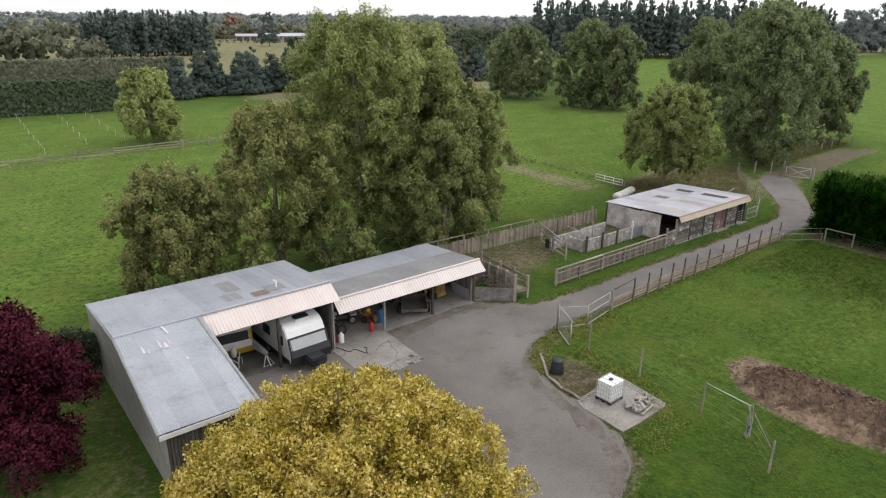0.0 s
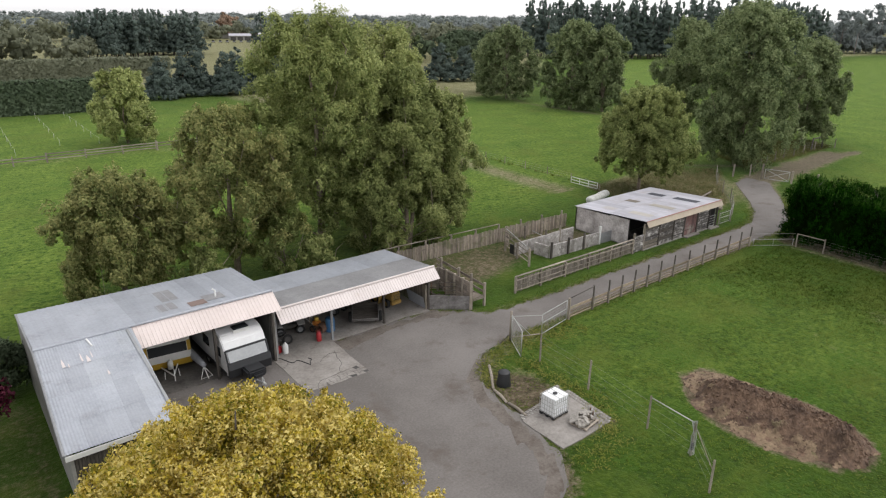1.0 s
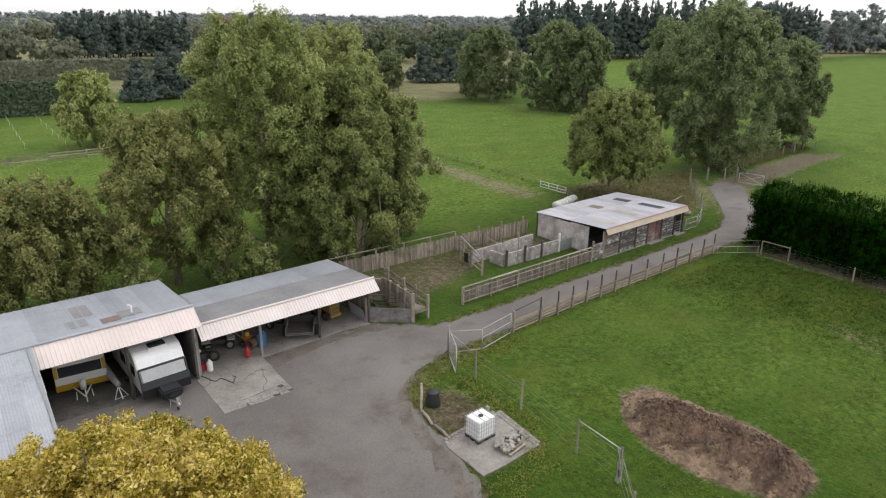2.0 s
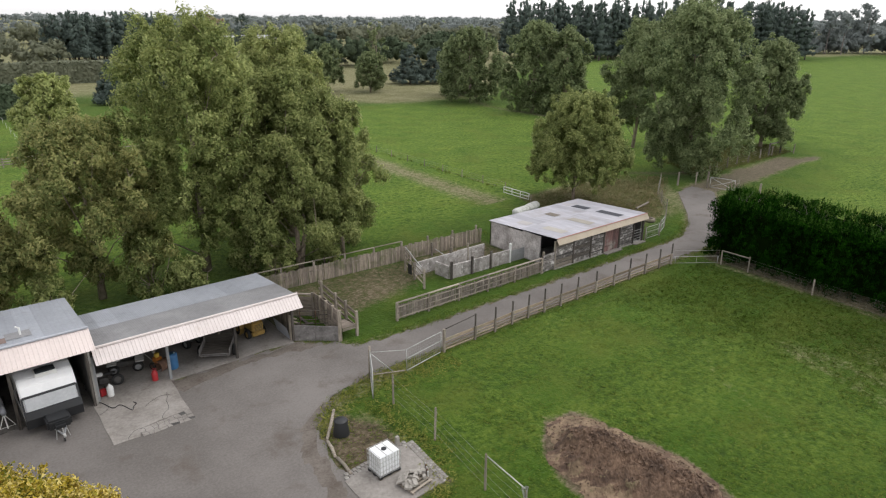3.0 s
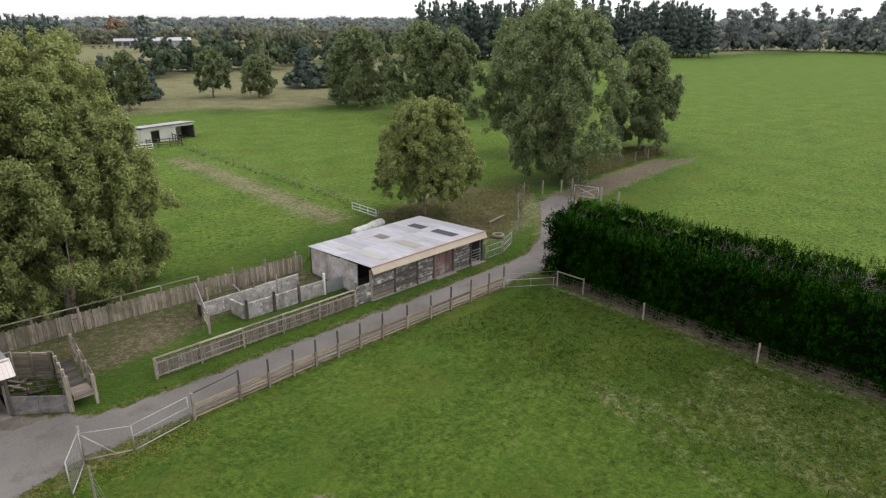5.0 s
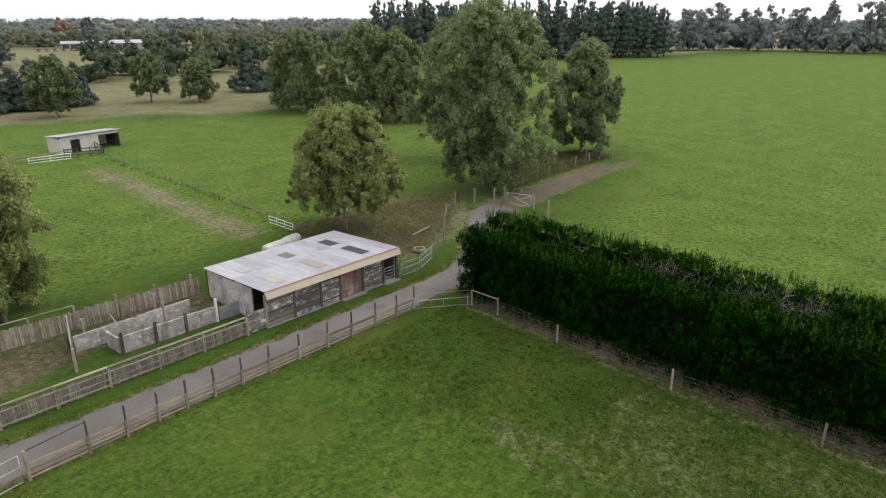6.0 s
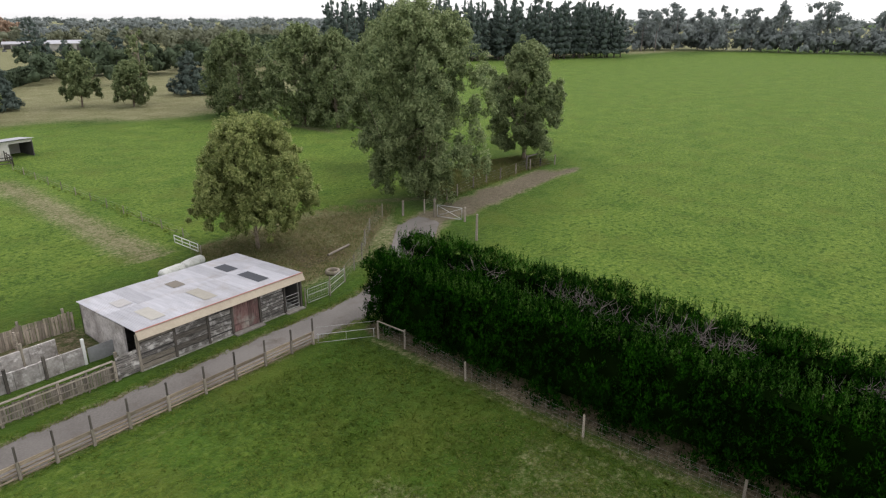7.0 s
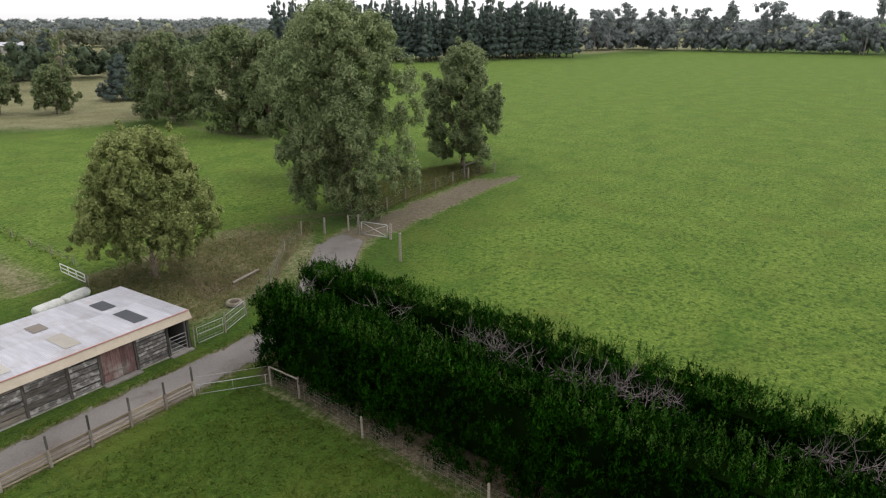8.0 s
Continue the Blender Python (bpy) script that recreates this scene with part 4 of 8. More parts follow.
def build_small_barn():
    """The low barn beside the drive."""
    t = thing("stock_barn", "low weathered stock barn with pale iron roof and cream fascia", "barn")
    x0, x1, y0, y1 = 46.35, 57.95, 24.98, 32.5
    iron(t, (x1 + 0.1, y1 + 0.1, 2.22), (x0 - 0.1, y1 + 0.1, 2.22), (x1 + 0.1, y0 - 0.22, 2.62), 11, 2, [M_GALV_W], 21)
    part("fascia", extruded_fascia(x0 - 0.12, x1 + 0.12, y0), M_TAN, t, "faded cream fascia board", bevel=0.008)
    part("gutter", Geo().tube([(x0 - 0.1, y0 - 0.25, 2.63), (x1 + 0.1, y0 - 0.25, 2.63)], 0.04, 8), plain("faded_red", (0.38, 0.19, 0.16)), t, "faded pink gutter strip")
    for x, y, w, l, mat in ((55.5, 30.1, 0.9, 1.7, M_SKYLIGHT), (55.55, 26.9, 0.9, 2.5, M_SKYLIGHT), (51.6, 30.1, 0.85, 1.3, plain("brown_sheet", (0.17, 0.145, 0.115))), (51.65, 26.9, 0.9, 2.4, plain("tan_sheet", (0.33, 0.305, 0.262))), (47.8, 29.8, 0.9, 1.3, plain("pinkish_sheet", (0.41, 0.388, 0.38))), (48.05, 26.6, 0.9, 2.2, plain("straw_sheet", (0.41, 0.385, 0.345)))):
        roof_patch(t, "skylight", x, y, w, l, mat, y0 - 0.22, 2.628, 0.0512, "weathered skylight sheet")
    part("wall", Geo().box(x0, 28.6, 0, x0 + 0.12, y1, 2.18).box(x0, 26.6, 0, x0 + 0.12, 28.6, 2.3), M_LIMED, t, "stained pale concrete end wall")
    part("wall", Geo().box(x0, y1 - 0.12, 0, x1, y1, 2.15), M_CONC_D, t)
    part("wall", Geo().box(x1 - 0.12, 25.1, 0, x1, y1 - 0.12, 2.2), M_CONC_D, t)
    # Added dark panels make the open bay look unlit inside.
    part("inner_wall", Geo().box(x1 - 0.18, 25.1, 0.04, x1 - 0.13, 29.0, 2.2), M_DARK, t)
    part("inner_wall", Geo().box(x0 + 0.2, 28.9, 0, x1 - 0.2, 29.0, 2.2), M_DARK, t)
    part("floor_slab", Geo().box(x0, y0 - 0.1, -0.05, x1, y1, 0.04), M_CONC_D, t)
    # front: boards between posts, a red door, an open bay at the end
    rng = random.Random(5)
    posts = [46.35, 48.55, 50.75, 52.45, 54.55, 56.55, 57.95]
    for x in posts:
        block("post", t, x - 0.08, y0 - 0.1, 0, x + 0.08, y0 + 0.06, 2.35, M_WOOD_D if x not in (46.35,) else M_WOOD)
    for i, (a, b) in enumerate(zip(posts, posts[1:])):
        if i in (3, 5):
            continue
        rows = 6 if i < 3 else 9
        h = (2.05 if i < 2 else 2.15) / rows
        for k in range(rows):
            mat = (M_BLOCK, M_BLOCK, M_BLOCK, M_WOOD_D, M_WOOD)[rng.randrange(5)] if i < 3 else M_BLOCK
            gap = rng.choice((0.03, 0.06, 0.11)) if i < 3 else 0.07
            block("board", t, a + 0.08, y0 - 0.03 + rng.uniform(-0.01, 0.01), 0.08 + k * h, b - 0.08, y0 + 0.01, 0.08 + (k + 1) * h - gap, mat)
        # Dark panel behind the boards paints shade into their gaps.
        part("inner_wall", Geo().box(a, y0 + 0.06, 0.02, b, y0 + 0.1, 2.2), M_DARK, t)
    d = part("door", Geo().box(52.55, y0 - 0.01, 0.08, 54.45, y0 + 0.05, 2.1), M_RED_DOOR, t, "worn dull red plank door", bevel=0.01)
    for k in range(7):
        block("plank", d, 52.57 + k * 0.27, y0 - 0.03, 0.1, 52.57 + k * 0.27 + 0.255, y0 - 0.012, 2.08, M_RED_DOOR)
    block("rail", d, 52.6, y0 - 0.05, 0.5, 54.4, y0 - 0.03, 0.62, M_RED_DOOR)
    part("door_sill", Geo().box(52.4, y0 - 0.5, -0.02, 54.6, y0 - 0.02, 0.07), M_CONC, t, "pale concrete sill", bevel=0.01)
    gate = part("gate", Geo().tube([(56.7, y0, 0.15), (56.7, y0, 1.15), (57.8, y0, 1.15), (57.8, y0, 0.15), (56.7, y0, 0.15)], 0.025, 6), M_PIPE, t, "galvanised pipe gate")
    for z in (0.4, 0.65, 0.9):
        rod("bar", gate, (56.7, y0, z), (57.8, y0, z), 0.018, M_PIPE)
    part("door_sill", Geo().box(56.5, y0 - 0.45, -0.02, 58.0, y0 - 0.1, 0.07), M_CONC, t, bevel=0.01)
    return t


build_house_shed()
build_open_shed()
build_small_barn()


# ---- trees ----
def lobes_round(rng, h, r, n, low=0.3, spread=0.62, rl=0.42, lean=(0, 0), top=0.78):
    """Lobes that fill a crown of height h and radius r."""
    out = [(lean[0] * 0.6, lean[1] * 0.6, h * (low + 1) / 2, r * 0.62, h * (1 - low) * 0.42)]
    for i in range(n):
        a = i * 2.4 + rng.uniform(-0.4, 0.4)
        f = (i + 0.5) / n
        z = h * (low + (top + 0.08 - low) * f)
        rr = r * spread * math.sqrt(max(0.08, 1 - (2 * f - 0.85) ** 2 * 0.75))
        q = r * rl * rng.uniform(0.8, 1.2)
        out.append((rr * math.cos(a) + lean[0] * f, rr * math.sin(a) + lean[1] * f, min(z, h - q * 0.9), q, q * rng.uniform(0.85, 1.25)))
    return out


def plumes(rng, h, r, n, low, lean=(0, 0), belly=0.42, size=0.2):
    """Many hanging plumes over the skin of a tall crown, and a few within it."""
    out, salt = [], rng.uniform(0, 90)
    for i in range(n):
        f = (i + 0.5) / n
        z = low + (0.97 - low) * f
        k = (z - belly) / ((1 - belly) if z > belly else (belly - low + 0.28))
        rr = r * math.sqrt(max(0.03, 1 - abs(k) ** 2.0))
        inner = rng.random() < 0.34
        q = r * size * rng.uniform(0.7, 1.3)
        a = i * 2.39996 + rng.uniform(-0.5, 0.5)
        rr *= 1 + 0.42 * noise.noise((math.cos(a) * 1.1 + salt, math.sin(a) * 1.1, z * 3.4))
        d = (rr - q * 0.55) * (rng.uniform(0.25, 0.6) if inner else rng.uniform(0.8, 1.08))
        zz = h * z + rng.uniform(-0.35, 0.35)
        out.append((d * math.cos(a) + lean[0] * z, d * math.sin(a) + lean[1] * z, min(zz, h - q), q, q * rng.uniform(1.15, 1.95)))
    return out


def gum(label, x, y, h, r, mat, seed, n=9, low=0.25, clumps=260, per=80, clump_r=0.8, leaf=(0.30, 0.11), bark=M_BARK, group="gum trees", lean=(0, 0), **more):
    rng = random.Random(seed)
    return make_tree("gum_tree", label, x, y, plumes(rng, h, r, n * 8, low, lean), mat, bark, seed, int(clumps * 2.7), int(per * 0.98), clump_r * 0.56, (leaf[0] * 0.76, leaf[1] * 1.02), group=group, laid=0.5, flat=1.15, rough_shade=0.42, whole=0.45, **more)


G1 = "gums behind the sheds"
gum("tall green gum tree with drooping leaves behind the sheds", 24.5, 41.5, 18.4, 5.4, M_GUM, 1, 12, 0.14, 430, 90, 0.95, group=G1, trunk=0.34)
gum("broad green gum tree leaning over the paling fence", 30.1, 37.0, 14.6, 5.0, M_GUM, 2, 13, 0.16, 470, 100, 0.9, group=G1, lean=(0.9, 3.0), trunk=0.2, base_stems=2)
gum("slender gum tree with olive leaves", 34.9, 38.3, 12.4, 3.1, M_GUM, 3, 9, 0.2, 250, 85, 0.8, group=G1, trunk=0.2)
gum("tall pale-crowned gum tree behind the sheds", 33.6, 45.2, 17.8, 4.8, M_GUM_Y, 4, 11, 0.12, 360, 85, 0.95, group=G1)
gum("bronze-tinged gum tree behind the long roof", 16.8, 40.6, 12.4, 4.8, M_GUM_BROWN, 5, 10, 0.17, 340, 90, 0.85, group=G1)
gum("short bronze gum tree at the end of the row", 8.8, 39.8, 8.8, 4.3, M_GUM_BROWN, 6, 9, 0.14, 280, 85, 0.8, group=G1, trunk=0.2)
gum("pale green gum tree at the back of the row", 28.6, 46.4, 16.6, 4.6, M_GUM_Y, 7, 10, 0.12, 280, 85, 0.9, group=G1)
for k, (x, y, h, r) in enumerate(((13.2, 37.4, 3.6, 1.5), (19.6, 38.2, 4.6, 1.7), (22.0, 36.6, 2.8, 1.3), (26.9, 38.4, 4.2, 1.6), (28.3, 36.2, 3.0, 1.1), (32.6, 37.0, 3.6, 1.4), (36.6, 40.6, 3.4, 1.3))):
    gum("leafy young gum sapling below the tall trees", x, y, h, r, (M_GUM_Y, M_GUM)[k % 2], 50 + k, 4, 0.08, 42, 60, 0.6, group="gum saplings", trunk=0.06, base_stems=3)
gum("round solitary tree beside the barn", 63.3, 37.6, 11.3, 4.9, M_GUM, 8, 18, 0.22, 560, 90, 0.7, trunk=0.18, group="paddock trees")
G2 = "gums by the far gate"
gum("tall dark gum tree by the far gate", 85.4, 38.0, 20.4, 6.9, M_GUM_D, 9, 16, 0.06, 600, 85, 1.15, (0.40, 0.15), group=G2, trunk=0.22, base_stems=2)
gum("olive gum tree behind the far gate", 94.6, 52.6, 18.0, 5.6, M_GUM_D, 10, 11, 0.2, 320, 80, 1.05, (0.42, 0.16), group=G2)
gum("slim gum tree beside the trodden track", 110.6, 40.6, 15.6, 4.9, M_GUM_D, 11, 11, 0.12, 320, 80, 1.0, (0.45, 0.17), group=G2)
G3 = "row of dark gums"
for k, (x, y, h, r) in enumerate(((110.5, 108.5, 15.6, 7.6), (109.6, 88.6, 17.6, 6.2), (112.8, 82.4, 16.6, 4.6), (117, 121, 13.4, 5.4))):
    gum("dark bushy gum tree in a row across the paddock", x, y, h, r, M_GUM_D, 20 + k, 10, 0.06, 300, 44, 1.15, (0.6, 0.25), group=G3, base_stems=2)
for k, (x, y, h, r, mat) in enumerate(((94.8, 147.8, 11.5, 3.8, M_GUM_D), (102.4, 139.2, 9.5, 4.2, M_GUM_D), (71.0, 137.0, 11.5, 4.5, M_GUM_D))):
    gum("thin gum tree at the edge of the tawny paddock", x, y, h, r, mat, 30 + k, 7, 0.15, 150, 36, 1.0, (0.7, 0.3), group="thin gums", trunk=0.2)
gum("gaunt gum tree with pale bare upper branches", 106.5, 143.0, 16.5, 3.2, M_GUM_D, 33, 5, 0.12, 34, 36, 1.0, (0.7, 0.3), group="thin gums", trunk=0.3, base_stems=3)
gum("small round tree by the wooden fence", 24.0, 100.8, 10.2, 4.8, M_GUM_Y, 36, 9, 0.08, 220, 70, 0.95, (0.5, 0.2), group="paddock trees", trunk=0.2)


def conifer(label, x, y, h, r, seed, group):
    rng = random.Random(seed)
    lobes = [(rng.uniform(-0.3, 0.3), rng.uniform(-0.3, 0.3), h * (0.12 + 0.8 * f / 7), r * (1 - f / 9), h * 0.1) for f in range(8)]
    return make_tree("conifer", label, x, y, lobes, M_PINE, M_BARK_D, seed, 210, 70, 0.75, (0.46, 0.26), 0.3, 0.22, 5, group=group, laid=0.6)


for k in range(9):
    conifer("dark bushy conifer in a shelter row", 44 + k * 4.6 + (k % 2), 151.5 + (k % 3) * 1.6, 9.0 + (k * 37 % 5) * 0.6, 4.3, 50 + k, "conifer row")
conifer("dense dark conifer at the paddock corner", 124, 151.5, 10.8, 6.2, 60, "corner conifers")
conifer("dense dark conifer at the paddock corner", 131, 149.0, 10.0, 5.6, 61, "corner conifers")


def yellow_tree():
    rng = random.Random(77)
    lobes = []
    for i in range(64):
        a = i * 2.39996
        rr = 6.0 * math.sqrt((i + 0.5) / 64)
        lobes.append((rr * math.cos(a), rr * math.sin(a), 6.1 - 0.105 * rr * rr + rng.uniform(-0.25, 0.3), rng.uniform(0.7, 1.0), rng.uniform(0.6, 1.0)))
    for i in range(44):
        a = i * 2.39996 + 1.0
        rr = 5.7 * math.sqrt((i + 0.5) / 44)
        lobes.append((rr * math.cos(a), rr * math.sin(a), 5.2 - 0.115 * rr * rr, 1.1, 0.5))
    for i in range(70):
        a, rr = rng.uniform(0, math.tau), 5.9 * math.sqrt(rng.random())
        lobes.append((rr * math.cos(a), rr * math.sin(a), 6.95 - 0.105 * rr * rr + rng.uniform(-0.1, 0.35), rng.uniform(0.2, 0.34), rng.uniform(0.4, 0.6)))
    return make_tree("maple_tree", "domed tree in yellow-gold autumn leaf beside the yard", 5.9, 11.9, lobes, M_YELLOW, M_BARK_D, 77, 4700, 60, 0.33, (0.115, 0.088), 0.1, 0.2, 10, shell=0.35, rough_shade=0.5)


yellow_tree()
for k, (x, y, h, r) in enumerate(((-3.2, 24.4, 7.5, 3.4), (-4.7, 29.5, 8.0, 3.0))):
    rng = random.Random(90 + k)
    make_tree("crimson_tree", "small tree in dark crimson leaf beside the shed", x, y, lobes_round(rng, h, r, 9, 0.12, 0.6, 0.45), M_CRIMSON, M_BARK_D, 90 + k, 430, 130, 0.6, (0.17, 0.12), 0.3, 0.14, 8, group="crimson trees")
rng0 = random.Random(95)
make_tree("bush", "dark green bush against the shed wall", 0.75, 31.9, lobes_round(rng0, 3.1, 1.45, 8, 0.12), M_HEDGE_FAR, M_BARK_D, 95, 150, 70, 0.4, (0.17, 0.085), 0.1, 0.06, 4)


# ---- hedge: two dense rows with bare sticks in the gap ----
def hedge_row(label, x0, x1, y0, y1, h, seed, sprays, front=0.0):
    """A dense conifer hedge: rounded sprays over its sides and top, leading shoots above, a box in shade colour within.
    """
    rng = np.random.default_rng(seed)
    t = thing("hedge", label, "hedge", pose(0, 0, 0), "hedge rows")
    L, w = y1 - y0, x1 - x0
    c = min(1.05, w * 0.3)
    n = int(L * sprays)
    side = rng.choice(4, n, p=(0.50, 0.14, 0.33, 0.03))
    y = rng.uniform(y0, y1, n)
    u = rng.random(n)
    swell = np.array([noise.noise((v * 0.55, q * 2.0, seed)) * 0.5 for v, q in zip(y, u)])
    z = np.where(side == 2, h - 0.45 + swell * 1.1 - 0.25 * np.abs(2 * u - 1) ** 2, 0.22 + u * (h - 0.75))
    taper = 0.5 * np.clip(z / h, 0, 1) ** 3
    x = np.select([side == 0, side == 1, side == 2], [x0 + 0.45 + taper - swell, x1 - 0.45 - taper + swell, x0 + 0.4 + u * (w - 0.8)], x0 + 0.5 + rng.random(n) * (w - 1))
    x -= np.where(side == 0, front * np.clip((y1 - y) / 18.0, 0, 1) * np.clip(1.25 - z / h, 0, 1), 0)
    y = np.where(side == 3, y1 - 0.4, y)
    r = rng.uniform(0.34, 0.68, n)
    lobes = np.stack((x, y, z, r, r * rng.uniform(0.9, 1.5, n)), 1)
    pts, o, _ = crown_points(rng, lobes, n * 10, 14, 0.21, 0.45, 1.2, 0.2)
    inside = (pts[:, 0] > x0 + c) & (pts[:, 0] < x1 - c) & (pts[:, 2] < h - c) & (pts[:, 1] < y1 - 1.0)
    pts, o = pts[~inside], o[~inside]
    v = leaves(rng, pts, 0.17, 0.062, -0.6, o * 0.5)
    # upright leading shoots
    m = int(L * 20)
    sx, sy = rng.uniform(x0 + 0.3, x1 - 0.3, m), rng.uniform(y0, y1, m)
    k = rng.integers(16, 34, m)
    tall = rng.random(m) ** 1.6
    shoots = [np.stack((np.full(q, a), np.full(q, b), np.linspace(h - 0.4, h + 0.02 + 0.55 * f, q)), 1) for a, b, q, f in zip(sx, sy, k, tall)]
    sp = np.concatenate(shoots)
    narrow = 0.085 - 0.075 * np.concatenate([np.linspace(0, 1, q) for q in k])
    sp += rng.normal(size=sp.shape) * narrow[:, None]
    v2 = leaves(rng, sp, 0.13, 0.045, -0.8)
    n2 = rng.normal(size=(len(sp), 3)) * 0.6 + np.array((0, 0, 0.8))
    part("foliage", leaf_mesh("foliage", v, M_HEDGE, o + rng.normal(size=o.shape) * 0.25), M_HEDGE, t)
    part("new_growth", leaf_mesh("new_growth", v2, M_SHOOT, n2), M_SHOOT, t, "lighter green upright new shoots")
    for s in np.arange(y0 + 0.7, y1, 1.5):
        part("stem", Geo().tube([(x0 + w / 2, s, -0.1), (x0 + w / 2 + 0.1, s + 0.1, h * 0.5), (x0 + w / 2, s, h - 0.3)], [0.11, 0.08, 0.03], 6), M_BARK_D, t)
    # Solid box; its near-black green stands in for shade deep in the hedge.
    part("inner_growth", Geo().box(x0 + c, y0 + 0.3, 0.4, x1 - c, y1 - 1.0, h - c - 0.1), M_SHADE_LEAF, t, "plain inner box in shade colour")
    return t


# Shaded copy of the hedge needle colour, for the box within.
M_SHADE_LEAF = foliage("shade_needles", ((0.25, (0.0012, 0.004, 0.0008)), (0.5, (0.003, 0.009, 0.0015)), (0.8, (0.008, 0.020, 0.003))), gloss=0.0)
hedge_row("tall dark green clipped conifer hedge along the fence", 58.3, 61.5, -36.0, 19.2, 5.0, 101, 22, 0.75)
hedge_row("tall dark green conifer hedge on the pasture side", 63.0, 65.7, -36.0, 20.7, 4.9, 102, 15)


# ---- far woods ----
def belt(name, label, pts, width, spacing, hmin, hmax, mat, seed, kind="pine", r=3.2, clumps=26, per=26, leaf=1.3, category="trees"):
    """A far belt of trees, too many to count."""
    rng = np.random.default_rng(seed)
    allv, alln, g = [], [], Geo()
    thick = 0.46 if kind == "bush" else 0.38
    core, ring = Geo(), [(math.cos(k * math.tau / 7), math.sin(k * math.tau / 7)) for k in range(7)]
    for a, b in zip(pts, pts[1:]):
        L = math.hypot(b[0] - a[0], b[1] - a[1])
        for i in range(int(L / spacing)):
            f = (i + rng.random()) / max(1, int(L / spacing))
            x, y = a[0] + (b[0] - a[0]) * f + rng.normal() * width, a[1] + (b[1] - a[1]) * f + rng.normal() * width
            h = rng.uniform(hmin, hmax)
            if kind == "pine":
                lobes = [(x + rng.normal() * 0.4, y + rng.normal() * 0.4, h * (0.14 + 0.8 * k / 7), r * (1.27 - k / 7) ** 0.8 * rng.uniform(0.85, 1.2), h * 0.085) for k in range(8)]
            elif kind == "gum":
                lobes = [(x + rng.normal() * r * 0.55, y + rng.normal() * r * 0.55, h * q, r * rng.uniform(0.4, 0.75), h * 0.10) for q in (0.42, 0.55, 0.66, 0.76, 0.85, 0.9)]
            else:
                lobes = [(x + rng.normal() * r * 0.6, y + rng.normal() * r * 0.6, h * q, r * rng.uniform(0.55, 1.0), h * 0.24) for q in (0.28, 0.45, 0.6, 0.74)]
            p, o, _ = crown_points(rng, lobes, clumps, int(per * 0.72), leaf * 1.0, 0.5)
            for lx, ly, lz, lr, lh in lobes:
                v = [(lx + c * s * lr * thick, ly + d * s * lr * thick, lz + u * lh * 0.7) for u, s in ((-0.95, 0.3), (-0.4, 0.9), (0.3, 0.93), (0.95, 0.3)) for c, d in ring]
                core.add(v, [(i * 7 + k, i * 7 + (k + 1) % 7, i * 7 + 7 + (k + 1) % 7, i * 7 + 7 + k) for i in range(3) for k in range(7)] + [tuple(range(21, 28))])
            allv.append(laid_leaves(rng, p, o, leaf * 0.93, leaf * 0.68, 0.4 if kind == "bush" else 0.8, 0.3))
            whole = np.stack(((p[:, 0] - x) / r, (p[:, 1] - y) / r, np.full(len(p), 0.45)), 1)
            alln.append(o * 0.55 + whole * 0.6 + rng.normal(size=o.shape) * 0.25)
            if kind != "bush":
                g.tube([(x, y, -0.2), (x + rng.normal() * 0.4, y, h * 0.55), (x, y, h * 0.9)], [0.3, 0.2, 0.06], 5)
    t = thing(name, label, category, kind="stuff")
    part("foliage", leaf_mesh("foliage", np.concatenate(allv), mat, np.concatenate(alln)), mat, t)
    part("inner_growth", core, mat, t, smooth=True)
    if g.v:
        part("trunks", g, M_BARK_D if kind == "pine" else M_DEAD, t)
    return t


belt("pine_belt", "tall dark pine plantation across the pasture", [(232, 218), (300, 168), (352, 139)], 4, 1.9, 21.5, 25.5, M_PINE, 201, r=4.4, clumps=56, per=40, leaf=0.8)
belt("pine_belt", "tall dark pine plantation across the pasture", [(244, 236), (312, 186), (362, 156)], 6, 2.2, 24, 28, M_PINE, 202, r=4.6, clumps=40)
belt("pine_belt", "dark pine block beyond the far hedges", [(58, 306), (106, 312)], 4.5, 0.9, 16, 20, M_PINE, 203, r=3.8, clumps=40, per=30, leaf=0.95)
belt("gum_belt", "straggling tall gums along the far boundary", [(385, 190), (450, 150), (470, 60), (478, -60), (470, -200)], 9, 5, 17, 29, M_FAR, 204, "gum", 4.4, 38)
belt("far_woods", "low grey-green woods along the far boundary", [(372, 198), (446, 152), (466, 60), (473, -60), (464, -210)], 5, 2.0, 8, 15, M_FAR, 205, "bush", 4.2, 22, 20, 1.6)


